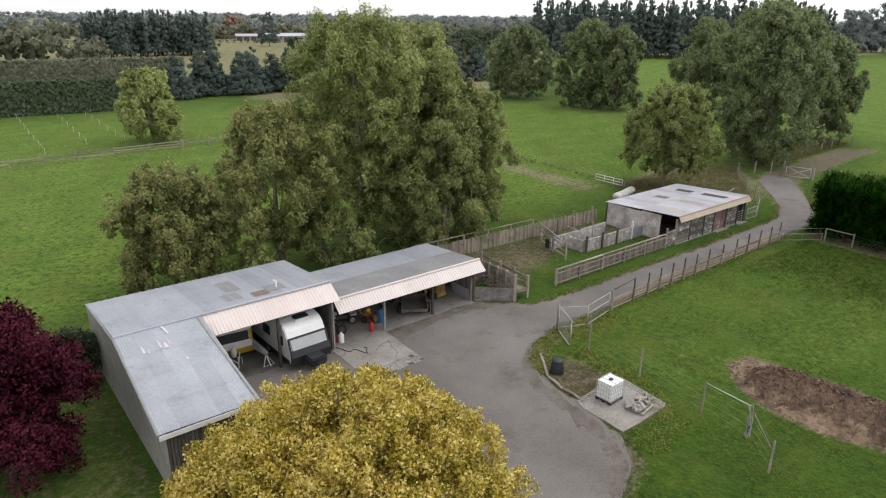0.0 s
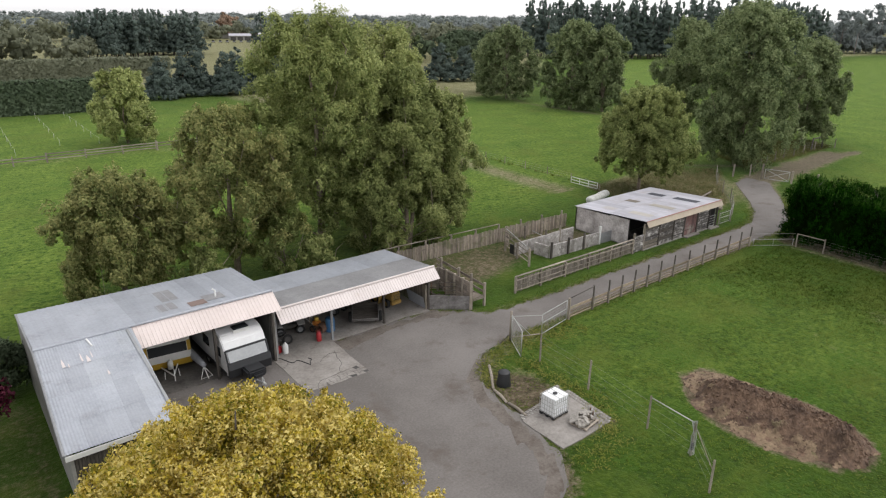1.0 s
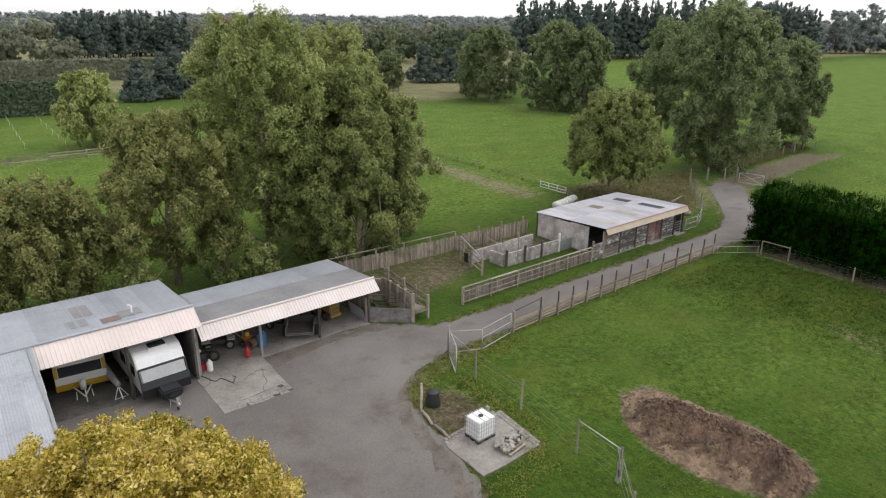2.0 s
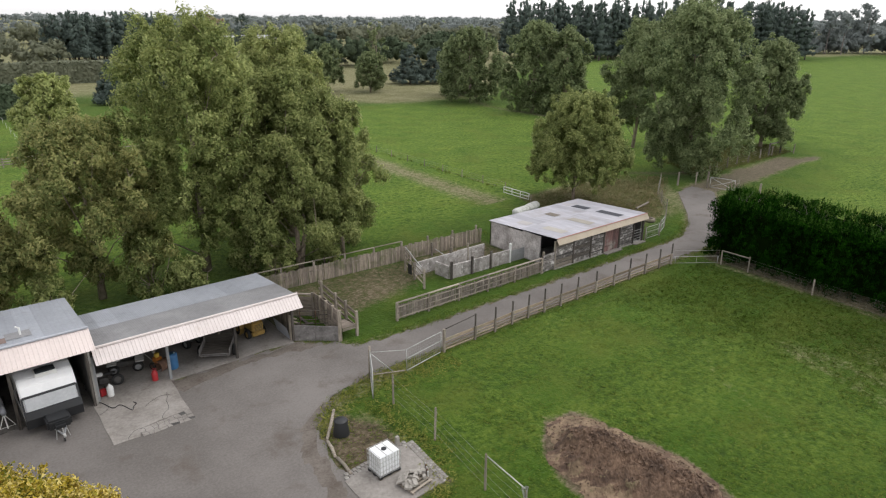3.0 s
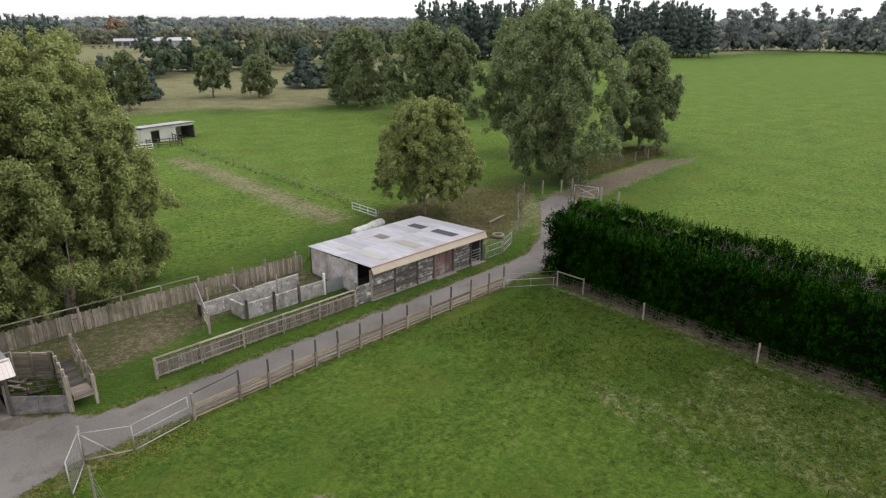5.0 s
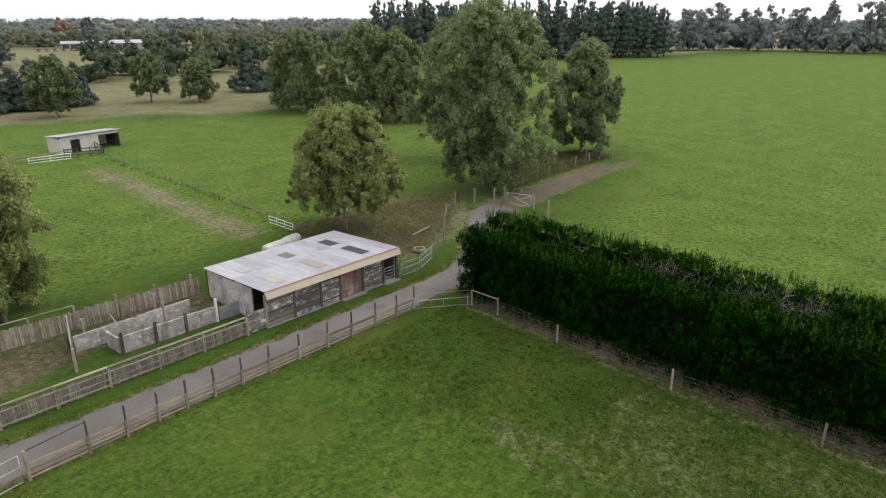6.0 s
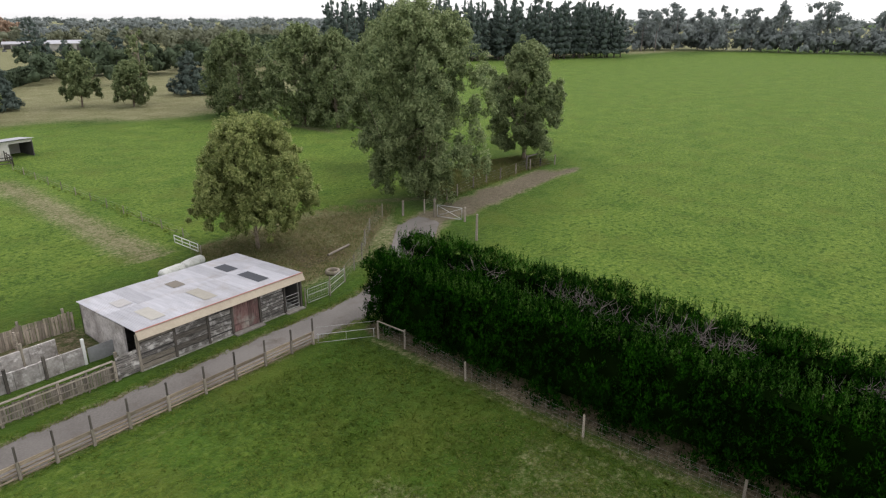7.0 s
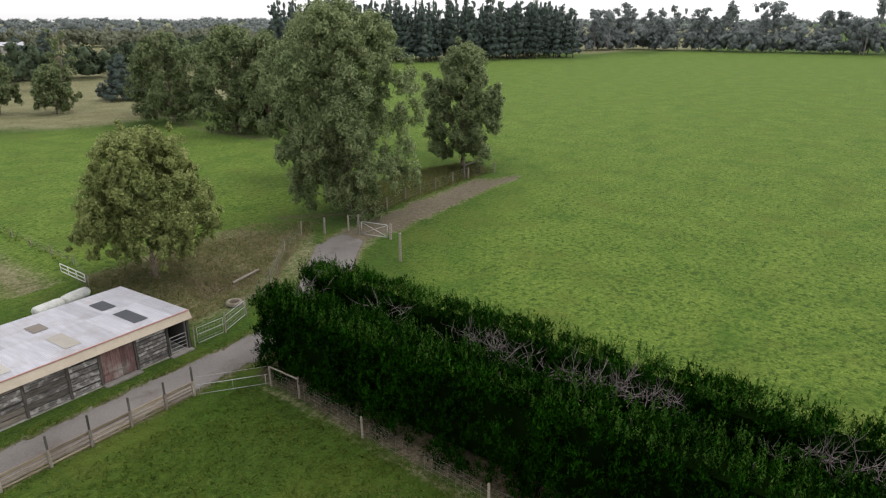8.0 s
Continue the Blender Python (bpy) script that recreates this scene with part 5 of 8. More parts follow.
def far_hedge(label, a, b, h, w, mat, seed, leaf=0.5):
    """A long clipped hedge seen from afar."""
    rng = np.random.default_rng(seed)
    a, b = np.array(a, float), np.array(b, float)
    L = np.linalg.norm(b - a)
    u, s = (b - a) / L, np.array((-(b - a)[1], (b - a)[0])) / L
    n = int(L * 190)
    f, q, k = rng.uniform(0, L, n), rng.random(n), rng.choice(3, n, p=(0.5, 0.35, 0.15))
    wob = np.array([noise.noise((v * 0.25, c * 1.5, seed)) * 0.5 for v, c in zip(f, q)])
    off = np.select([k == 0, k == 1], [-w / 2 + wob * 0.6, (q - 0.5) * w], w / 2)
    z = np.where(k == 1, h + wob * 0.5, q * h)
    xy = a + u * f[:, None] + s * off[:, None]
    pts = np.stack((xy[:, 0], xy[:, 1], z), 1) + rng.normal(size=(n, 3)) * 0.18
    face = np.zeros((n, 3))
    face[k == 0, :2], face[k == 2, :2], face[k == 1, 2] = -s, s, 1
    t = thing("far_hedge", label, "hedge", kind="stuff")
    part("foliage", leaf_mesh("foliage", laid_leaves(rng, pts, face + np.array((0, 0, 0.3)), leaf * 1.2, leaf * 0.9, 0.35, 0.3), mat, face + rng.normal(size=(n, 3)) * 0.35 + np.array((0, 0, 0.3))), mat, t)
    c = (a + b) / 2
    part("inner_growth", Geo().box(-L / 2, -w / 2 + 0.35, 0, L / 2, w / 2 - 0.35, h - 0.35), mat, t, m=pose(c[0], c[1], 0, 0, 0, math.degrees(math.atan2(u[1], u[0]))))
    return t


far_hedge("long clipped dark hedge across the paddocks", (-95, 151.5), (31, 140), 6.0, 3.0, M_HEDGE_FAR, 206)
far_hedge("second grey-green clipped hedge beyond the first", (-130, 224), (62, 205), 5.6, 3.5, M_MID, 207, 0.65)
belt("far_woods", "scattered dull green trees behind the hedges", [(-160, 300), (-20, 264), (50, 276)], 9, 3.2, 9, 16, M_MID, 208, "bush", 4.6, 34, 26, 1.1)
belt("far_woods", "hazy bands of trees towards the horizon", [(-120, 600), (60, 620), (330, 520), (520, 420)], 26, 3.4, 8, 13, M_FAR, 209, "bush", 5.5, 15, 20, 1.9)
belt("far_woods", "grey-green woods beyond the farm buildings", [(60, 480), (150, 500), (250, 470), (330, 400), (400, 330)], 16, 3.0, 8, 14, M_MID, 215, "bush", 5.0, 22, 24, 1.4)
belt("far_woods", "dark trees beyond the tawny paddock", [(118, 214), (168, 226), (205, 240), (240, 262)], 8, 2.6, 7, 13, M_HEDGE_FAR, 210, "bush", 4.0, 36, 28, 1.0)
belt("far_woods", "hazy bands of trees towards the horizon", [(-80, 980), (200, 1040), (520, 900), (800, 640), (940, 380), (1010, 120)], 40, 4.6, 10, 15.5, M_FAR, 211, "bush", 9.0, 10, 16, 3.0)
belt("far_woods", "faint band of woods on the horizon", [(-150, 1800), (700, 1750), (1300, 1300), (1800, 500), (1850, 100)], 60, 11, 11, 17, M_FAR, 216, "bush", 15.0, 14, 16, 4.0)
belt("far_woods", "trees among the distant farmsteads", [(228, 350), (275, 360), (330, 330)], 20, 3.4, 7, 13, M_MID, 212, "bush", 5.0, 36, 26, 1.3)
far_hedge("clipped green hedge bordering the tawny paddock", (88, 189), (117, 232), 4.2, 2.6, M_HEDGE_FAR, 214)
for k, (x, y, h, r) in enumerate(((120, 232, 12.5, 5.5), (125, 229, 11.5, 4.8), (133, 229, 14.5, 6.2), (141, 228, 15.5, 6.4), (165, 371, 21.0, 8.0))):
    conifer("dense dark tree beyond the tawny paddock", x, y, h, r, 70 + k, "dark trees beyond the paddock")


# ---- fences ----
def rail_fence(name, label, posts, y_of, h, rails, mat_post, mat_rail, post=0.14, rail=(0.04, 0.12), group="", side=-1):
    """Posts along x with boards nailed to one side."""
    t = thing(name, label, "fence", group=group)
    rng = random.Random(len(posts))
    for x in posts:
        y = y_of(x)
        block("post", t, x - post / 2, y - post / 2, -0.1, x + post / 2, y + post / 2, h * rng.uniform(0.96, 1.05), mat_post, lean=rng.uniform(-1.5, 1.5))
    for a, b in zip(posts, posts[1:]):
        for z, hh in rails:
            y = (y_of(a) + y_of(b)) / 2 + side * (post / 2 + rail[0] / 2)
            dz = rng.uniform(-0.015, 0.015)
            block("rail", t, a, y - rail[0] / 2, z + dz, b - 0.01, y + rail[0] / 2, z + hh + dz, mat_rail, turn=math.degrees(math.atan2(y_of(b) - y_of(a), b - a)))
    return t


SOUTH = [30.9, 33.45, 35.2, 36.8, 38.3, 39.85, 41.5, 43.25, 45.3, 47.4, 49.3, 51.3, 53.2, 54.85]
south_y = lambda x: 19.72 + (0.22 if x > 36 else 0.03 * (x - 30.9))
south = rail_fence("paddock_fence", "timber post fence with low brown rails along the drive", SOUTH, south_y, 0.95,
                   ((0.06, 0.085), (0.245, 0.085), (0.43, 0.085), (0.64, 0.20)), M_WOOD, M_WOOD_R, 0.135, side=1)
for i, x in enumerate(SOUTH[1:]):
    lift = 1.78 - 0.04 * (i % 3) - 0.02 * (i % 4)
    block("post_top", south, x - 0.045, south_y(x) - 0.045, 0.9, x + 0.045, south_y(x) + 0.045, lift, M_WOOD_D, lean=(i * 37 % 7 - 3) * 0.5)
block("post", south, 30.83, 19.64, 0, 30.97, 19.78, 1.55, M_WOOD)
rod("top_pole", south, (30.9, 19.72, 1.52), (33.45, 19.79, 1.72), 0.03, M_WOOD_D)
NORTH = [31.15, 33.75, 36.45, 39.2, 41.95, 44.9]
north = rail_fence("yard_fence", "weathered stockyard fence of upright palings and pale rails", NORTH, lambda x: 24.95, 1.26,
                   ((0.20, 0.075), (0.56, 0.075), (0.98, 0.08)), M_WOOD, M_WOOD, 0.15, (0.035, 0.1), side=-1)
nrng = random.Random(77)
x = 31.2
while x < 44.85:
    w = nrng.choice((0.11, 0.13, 0.15))
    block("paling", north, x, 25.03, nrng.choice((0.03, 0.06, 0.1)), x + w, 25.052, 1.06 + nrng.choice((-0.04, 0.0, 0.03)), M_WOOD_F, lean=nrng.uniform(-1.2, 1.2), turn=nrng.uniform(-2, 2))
    x += w + nrng.choice((0.006, 0.012, 0.03))
for a, b in zip(NORTH, NORTH[1:]):
    block("top_rail", north, a - 0.02, 24.86, 1.265, b - 0.03, 25.04, 1.315, M_WOOD)
    if b > 40:
        block("post", north, (a + b) / 2 - 0.05, 24.955, -0.05, (a + b) / 2 + 0.05, 25.028, 1.24, M_WOOD)
for k in range(6):
    block("board", north, 45.0, 24.88, 0.1 + k * 0.235, 46.25, 24.92, 0.32 + k * 0.235, M_BLOCK)
block("post", north, 45.0, 24.93, 0, 45.16, 25.07, 1.75, M_WOOD)


def paling_fence():
    t = thing("paling_fence", "long grey fence of upright palings with a top pole", "fence")
    rng = random.Random(31)
    x, k = 24.9, 0
    while x < 46.2:
        y = 34.35 - (x - 24.9) * 0.042
        w = rng.choice((0.13, 0.15, 0.17))
        h = 1.34 + rng.uniform(-0.09, 0.05)
        block("paling", t, x, y - 0.012, 0.02, x + w, y + 0.012, round(h, 2), M_WOOD_M, lean=rng.uniform(-2, 2), turn=rng.uniform(-2, 2))
        x += w + rng.choice((0.006, 0.012, 0.03))
    for x in np.arange(24.9, 46.3, 2.6):
        y = 34.47 - (x - 24.9) * 0.042
        block("post", t, x - 0.07, y, -0.1, x + 0.07, y + 0.13, 1.62, M_WOOD)
    pts = np.arange(24.9, 46.3, 2.6)
    for a, b in zip(pts, pts[1:]):
        if b < 39:
            rod("top_pole", t, (a, 34.5 - (a - 24.9) * 0.042, 1.66), (b, 34.5 - (b - 24.9) * 0.042, 1.66), 0.045, M_WOOD)
        block("rail", t, a, 34.38 - (a - 24.9) * 0.042 - 0.09, 0.9, b, 34.38 - (a - 24.9) * 0.042 - 0.04, 1.0, M_WOOD, turn=-2.4)
    return t


paling_fence()


def mesh_panel(t, a, b, h, z0=0.1, step=0.16, frame_r=0.028, name="panel", mid=True, wires=True):
    """A pipe frame with wire netting between two feet."""
    a, b = Vector(a), Vector(b)
    d = b - a
    g = Geo().tube([a + Vector((0, 0, z0)), a + Vector((0, 0, h))], frame_r, 6).tube([b + Vector((0, 0, z0)), b + Vector((0, 0, h))], frame_r, 6)
    for z in (z0, h) + (((z0 + h) * 0.55,) if mid else ()):
        g.tube([a + Vector((0, 0, z)), b + Vector((0, 0, z))], frame_r, 6)
    p = part(name, g, M_PIPE, t, smooth=True)
    if wires:
        w = Geo()
        n = int(d.length / step)
        for i in range(1, n):
            q = a + d * (i / n)
            w.tube([q + Vector((0, 0, z0)), q + Vector((0, 0, h))], 0.005, 3, False)
        for i in range(1, int((h - z0) / step)):
            z = z0 + i * step
            w.tube([a + Vector((0, 0, z)), b + Vector((0, 0, z))], 0.005, 3, False)
        part("netting", w, M_WIRE, p)
    return p


gates = thing("yard_gate", "open galvanised pipe gate with wire netting beside the drive", "gate")
mesh_panel(gates, (30.65, 19.7, 0), (27.8, 19.2, 0), 1.45, 0.12)
gates2 = thing("yard_gate", "leaning netting gate panel with diagonal brace", "gate")
mesh_panel(gates2, (24.75, 17.95, 0), (25.8, 19.85, 0), 1.75, 0.1, mid=False)
rod("post", gates2, (25.85, 19.98, -0.1), (25.85, 19.98, 1.95), 0.08, M_WOOD)
rod("stay", gates2, (25.85, 19.9, 1.62), (27.75, 19.22, 1.42), 0.016, M_PIPE)
rod("brace", gates2, (25.85, 19.9, 1.55), (27.0, 19.45, 0.25), 0.03, M_PIPE)
rod("brace", gates2, (25.85, 19.9, 0.2), (27.7, 19.22, 0.15), 0.035, M_WOOD)


def wire_fence(name, label, pts, h, wires, post_mat=M_WOOD, r=0.065, sag=0.0, net=0.0, group="wire fences", wire_r=0.005):
    t = thing(name, label, "fence", group=group)
    rng = random.Random(int(pts[0][0] * 10))
    for x, y in pts:
        hh = h * rng.uniform(0.92, 1.08)
        g = Geo().tube([(0, 0, -0.1), (rng.uniform(-0.03, 0.03), rng.uniform(-0.03, 0.03), hh - 0.02), (0, 0, hh)], [r, r * 0.92, r * 0.7], 8)
        part("post", g, post_mat, t, smooth=False, m=pose(x, y, 0))
    for (ax, ay), (bx, by) in zip(pts, pts[1:]):
        for k in range(wires):
            z = h * 0.92 * (k + 1) / wires
            rod("wire", t, (ax, ay, z), (bx, by, z - sag * rng.random()), wire_r, M_WIRE, sides=4)
        if net:
            n = int(math.hypot(bx - ax, by - ay) / net)
            g = Geo()
            for i in range(1, n):
                f = i / n
                g.tube([(ax + (bx - ax) * f, ay + (by - ay) * f, 0.05), (ax + (bx - ax) * f, ay + (by - ay) * f, h * 0.9)], 0.0025, 3, False)
            part("netting", g, M_WIRE, t)
    return t


wire_fence("hedge_fence", "wire netting fence with pale round posts along the hedge", [(58.0, 17.35), (58.05, 15.1), (57.5, 9.95), (57.0, 2.3), (57.1, -5.1), (57.2, -12.5), (57.2, -20), (57.2, -27.5)], 1.22, 5, net=0.45, wire_r=0.003)
wg = thing("field_gate", "grey pipe field gate across the paddock corner", "gate")
for z, r in ((1.18, 0.010), (0.68, 0.018), (0.12, 0.016)):
    rod("bar", wg, (54.95, 19.75, z), (57.9, 17.5, z + 0.05), r, M_PIPE)
for f in (0.03, 0.5, 0.97):
    rod("upright", wg, (54.95 + 2.95 * f, 19.75 - 2.25 * f, 0.1), (54.95 + 2.95 * f, 19.75 - 2.25 * f, 0.74), 0.012 if f == 0.5 else 0.022, M_PIPE)
wb = thing("fence_stay", "timber stay rail beside the gate post", "rail")
rod("pole", wb, (58.0, 17.35, 1.22), (58.05, 15.1, 1.2), 0.04, M_WOOD)
wire_fence("paddock_fence", "sagging wire fence with old posts beside the heap", [(25.37, 17.0), (25.2, 13.3), (24.75, 9.25), (24.6, 6.8), (22.95, 4.9)], 1.75, 4, M_WOOD, 0.055, 0.25, wire_r=0.004)
nf = thing("netting_bundle", "loose netting hung over a fence post", "netting")
g = Geo()
for k in range(26):
    a = k * 0.5
    g.tube([(24.6 + 0.14 * math.cos(a), 6.8 + 0.14 * math.sin(a), 0.1), (24.6 + 0.09 * math.sin(a * 3), 6.8 + 0.1 * math.cos(a * 2), 1.0), (24.6 + 0.12 * math.cos(a * 2), 6.8 + 0.12 * math.sin(a), 1.8)], 0.008, 3, False)
part("netting", g, M_PIPE, nf)
part("wrap", Geo().lathe(((0.06, 0.3), (0.085, 0.4), (0.08, 0.65), (0.05, 0.75)), 24.6, 6.8, sides=10), M_BLACK, nf, "black plastic wrap")
rod("pole", nf, (24.75, 9.25, 1.75), (24.6, 6.85, 1.72), 0.028, M_PIPE)
rod("pole", nf, (24.6, 6.8, 1.6), (22.95, 4.9, 1.1), 0.02, M_WOOD)
wire_fence("netting_fence", "grey netting fence beside the barn and drive", [(58.2, 24.8), (60.5, 24.85), (63.0, 26.0), (65.2, 27.3), (67.3, 28.6), (70.0, 31.0), (72.9, 33.4), (77.2, 36.0)], 1.45, 4, M_WOOD, 0.05, net=0.35)
for a, b in (((58.5, 24.9, 0), (60.4, 24.9, 0)), ((60.55, 24.95, 0), (62.9, 25.95, 0))):
    q = thing("yard_gate", "pale pipe gate with netting beside the barn", "gate", group="barn side gates")
    mesh_panel(q, a, b, 1.15, 0.12, 0.2, 0.022)
wire_fence("track_fence", "line of fence posts along the trodden track", [(81.0, 33.6), (84.0, 34.6), (86.4, 35.0), (88.6, 35.3), (92.7, 36.1), (95.6, 36.3), (98.3, 36.1), (102.4, 36.5), (105.7, 36.4), (110.4, 35.4)], 1.45, 4, r=0.085, net=0.0)
eb = thing("fence_brace", "timber end brace of the track fence", "fence post")
for x in (104.9, 108.4):
    block("post", eb, x - 0.09, 36.4, 0, x + 0.09, 36.58, 2.0, M_WOOD_D)
block("rail", eb, 104.9, 36.45, 1.75, 108.4, 36.53, 1.9, M_WOOD_D)
fg = thing("far_gate", "pale pipe gate with crossed braces at the end of the drive", "gate")
p = mesh_panel(fg, (80.7, 31.6, 0), (81.3, 28.9, 0), 1.35, 0.15, mid=False, wires=False, frame_r=0.035)
rod("brace", fg, (80.7, 31.6, 0.2), (81.3, 28.9, 1.3), 0.028, M_PIPE)
rod("brace", fg, (80.7, 31.6, 1.3), (81.3, 28.9, 0.2), 0.028, M_PIPE)
for x, y, h in ((80.6, 31.9, 1.95), (77.5, 24.2, 2.5), (78.9, 34.7, 1.6), (81.4, 28.6, 1.5)):
    q = thing("gate_post", "weathered round strainer post in the grass", "post", pose(x, y, 0), "strainer posts")
    part("post", Geo().tube([(0, 0, -0.1), (0.02, 0, h - 0.03), (0.02, 0, h)], [0.12, 0.11, 0.09], 10), M_WOOD, q)
wire_fence("inner_fence", "low wire fence across the grazing paddocks", [(59.2, 40.0)] + [(60.7 + 0.02 * k, 45.5 + k * 3.9) for k in range(12)], 0.95, 3, M_WOOD, 0.05)
wgt = thing("field_gate", "white barred gate in the inner fence", "gate")
for z in (0.3, 0.62, 0.95):
    rod("bar", wgt, (59.1, 44.1, z), (59.1, 40.2, z), 0.035, M_WHITE)
for y in (44.1, 42.8, 41.5, 40.2):
    rod("upright", wgt, (59.1, y, 0.28), (59.1, y, 0.97), 0.035, M_WHITE)
for k, (x0, x1, y) in enumerate(((-30, 12, 92.4), (12, 26, 92.9), (26, 58, 93.5))):
    n = int((x1 - x0) / 3.6)
    t = rail_fence("timber_fence", "old broken timber fence across the far paddock", [x0 + i * (x1 - x0) / n for i in range(n + 1)], lambda x, y=y: y, 1.25,
                   ((0.45, 0.14), (0.85, 0.14)) if k != 1 else ((0.3, 0.14), (0.65, 0.14), (1.0, 0.14)), M_WOOD, M_WOOD, 0.16, (0.05, 0.1), "far timber fences")


tape = plain("white_tape", (0.62, 0.62, 0.60))
for a, b in (((10.4, 137.0), (9.2, 98.6)), ((16.9, 141.0), (15.4, 104.0)), ((21.3, 140.0), (20.4, 102.5))):
    q = thing("tape_fence", "white electric tape on thin standards across the grass", "fence", group="electric tape fences")
    for k in range(7):
        f = k / 6
        x, y = a[0] + (b[0] - a[0]) * f, a[1] + (b[1] - a[1]) * f
        rod("stake", q, (x, y, -0.05), (x, y, 1.0), 0.02, tape, sides=5)
        if k < 6:
            x2, y2 = a[0] + (b[0] - a[0]) * (f + 1 / 6), a[1] + (b[1] - a[1]) * (f + 1 / 6)
            rod("tape", q, (x, y, 0.9), (x2, y2, 0.9), 0.008, tape, sides=4)


# ---- stockyard: pens, race and loading ramp ----
def wall_thing(name, label, a, b, h, th, mat, group="", cap=None):
    a, b = Vector((*a, 0)), Vector((*b, 0))
    t = thing(name, label, "wall", Matrix.Translation(a) @ pose(0, 0, 0, 0, 0, math.degrees(math.atan2(b.y - a.y, b.x - a.x))), group)
    L = (b - a).length
    n = max(1, round(L / 1.4))
    for i in range(n):
        part("panel", Geo().box(i * L / n + 0.006, -th / 2, -0.05, (i + 1) * L / n - 0.006, th / 2, h - (i * 7 % 3) * 0.012), mat, t, bevel=0.012)
    return t


PW = "concrete pen walls"
w1 = wall_thing("pen_wall", "dirty grey concrete pen wall with whitish patches", (38.45, 28.4), (44.75, 28.3), 1.12, 0.14, M_PEN, PW)
for x in (0.05, 2.1, 4.05):
    block("post", w1, x - 0.08, -0.22, -0.05, x + 0.08, -0.07, 1.45, M_WOOD_D)
wall_thing("pen_wall", "dirty grey concrete pen wall with whitish patches", (38.42, 28.5), (38.3, 30.0), 1.05, 0.14, M_PEN, PW)
wall_thing("pen_wall", "dirty grey concrete pen wall with whitish patches", (36.6, 30.6), (44.05, 30.75), 1.08, 0.14, M_PEN, PW)
wall_thing("pen_sheet", "dark grey iron sheet closing the pen", (44.85, 28.3), (46.35, 28.3), 0.95, 0.05, M_GALV_D)
q = thing("pen_post", "tall white painted post at the end of the pen wall", "post", pose(44.65, 28.25, 0))
part("post", Geo().box(-0.08, -0.08, -0.05, 0.08, 0.08, 1.65), M_WHITE, q, bevel=0.015)
for x, y, h in ((37.9, 32.8, 1.1), (40.5, 33.3, 1.2), (42.7, 33.3, 1.2), (36.85, 32.0, 1.9), (36.3, 30.0, 1.4), (35.8, 28.15, 1.5), (40.4, 30.7, 1.5), (42.2, 30.7, 1.5)):
    q = thing("pen_post", "weathered square timber yard post", "post", pose(x, y, 0, 0, 0, x * 7), "yard posts")
    part("post", Geo().box(-0.08, -0.08, -0.05, 0.08, 0.08, h), M_WOOD, q, bevel=0.012)
wgate = thing("pen_gate", "pale railed drafting gate in the stockyard", "gate")
for z in (0.35, 0.75, 1.15, 1.5):
    rod("rail", wgate, (36.85, 31.95, z + 0.15), (35.8, 28.2, z), 0.04, M_WOOD)
rod("rail", wgate, (36.85, 31.95, 1.95), (35.75, 28.1, 1.45), 0.035, M_PIPE)
block("board", wgate, 36.35, 30.5, 0.2, 36.41, 30.95, 1.0, M_BLACK, "dark rubber flap")
rod("rail", wgate, (39.0, 31.0, 1.62), (38.75, 29.1, 1.55), 0.03, M_PIPE)


def race():
    t = thing("loading_ramp", "weathered timber stock race with raised loading platform", "cattle ramp")
    # solid inner side, railed outer side
    n = 8
    for i in range(n):
        f, f2 = i / n, (i + 1) / n
        a, b = Vector((26.8 + 0.38 * f, 24.8 + 4.0 * f, 0)), Vector((26.8 + 0.38 * f2, 24.8 + 4.0 * f2, 0))
        z1 = 1.85 - 0.2 * f
        m = Matrix.Translation((a + b) / 2) @ pose(0, 0, 0, 0, 0, math.degrees(math.atan2(b.y - a.y, b.x - a.x)))
        L = (b - a).length
        for k in range(5):
            part("board", Geo().box(-L / 2, -0.02, 0.1 + k * z1 / 5, L / 2 - 0.01, 0.02, 0.1 + (k + 1) * z1 / 5 - 0.012), M_WOOD_B, t, m=m)
        c, d = Vector((27.95 + 0.65 * f, 24.75 + 6.3 * f, 0)), Vector((27.95 + 0.65 * f2, 24.75 + 6.3 * f2, 0))
        if i in (0, 2, 4, 7):
            block("post", t, c.x - 0.08, c.y - 0.08, -0.05, c.x + 0.08, c.y + 0.08, 1.7 + 0.06 * (i % 3), M_WOOD)
        if i % 2 == 0:
            block("post", t, a.x - 0.1, a.y - 0.1, -0.05, a.x + 0.06, a.y + 0.06, z1 + 0.2, M_WOOD)
        m2 = Matrix.Translation((c + d) / 2 + Vector((0.1, 0, 0))) @ pose(0, 0, 0, 0, 0, math.degrees(math.atan2(d.y - c.y, d.x - c.x)))
        for z, hh in ((0.42, 0.15), (0.85, 0.16), (1.32, 0.18)):
            part("rail", Geo().box(-0.41, -0.02, z, 0.4, 0.02, z + hh), M_WOOD_B, t, m=m2)
    for k in range(9):
        y = 24.75 + k * 0.19
        block("tread", t, 26.95 + 0.02 * k, y, 0.74 - 0.035 * k, 27.85 + 0.02 * k, y + 0.17, 0.79 - 0.035 * k, M_WOOD_B)
    part("platform", Geo().box(26.9, 24.68, 0.6, 27.95, 24.74, 0.74), M_WOOD, t, bevel=0.01)
    for k in range(14):
        y = 26.5 + k * 0.3
        f = (y - 24.8) / 6.3
        block("tread", t, 26.95 + 0.6 * f, y, max(0.04, 0.45 - 0.035 * k), 27.8 + 0.65 * f, y + 0.27, max(0.08, 0.49 - 0.035 * k), M_WOOD_D)
    return t


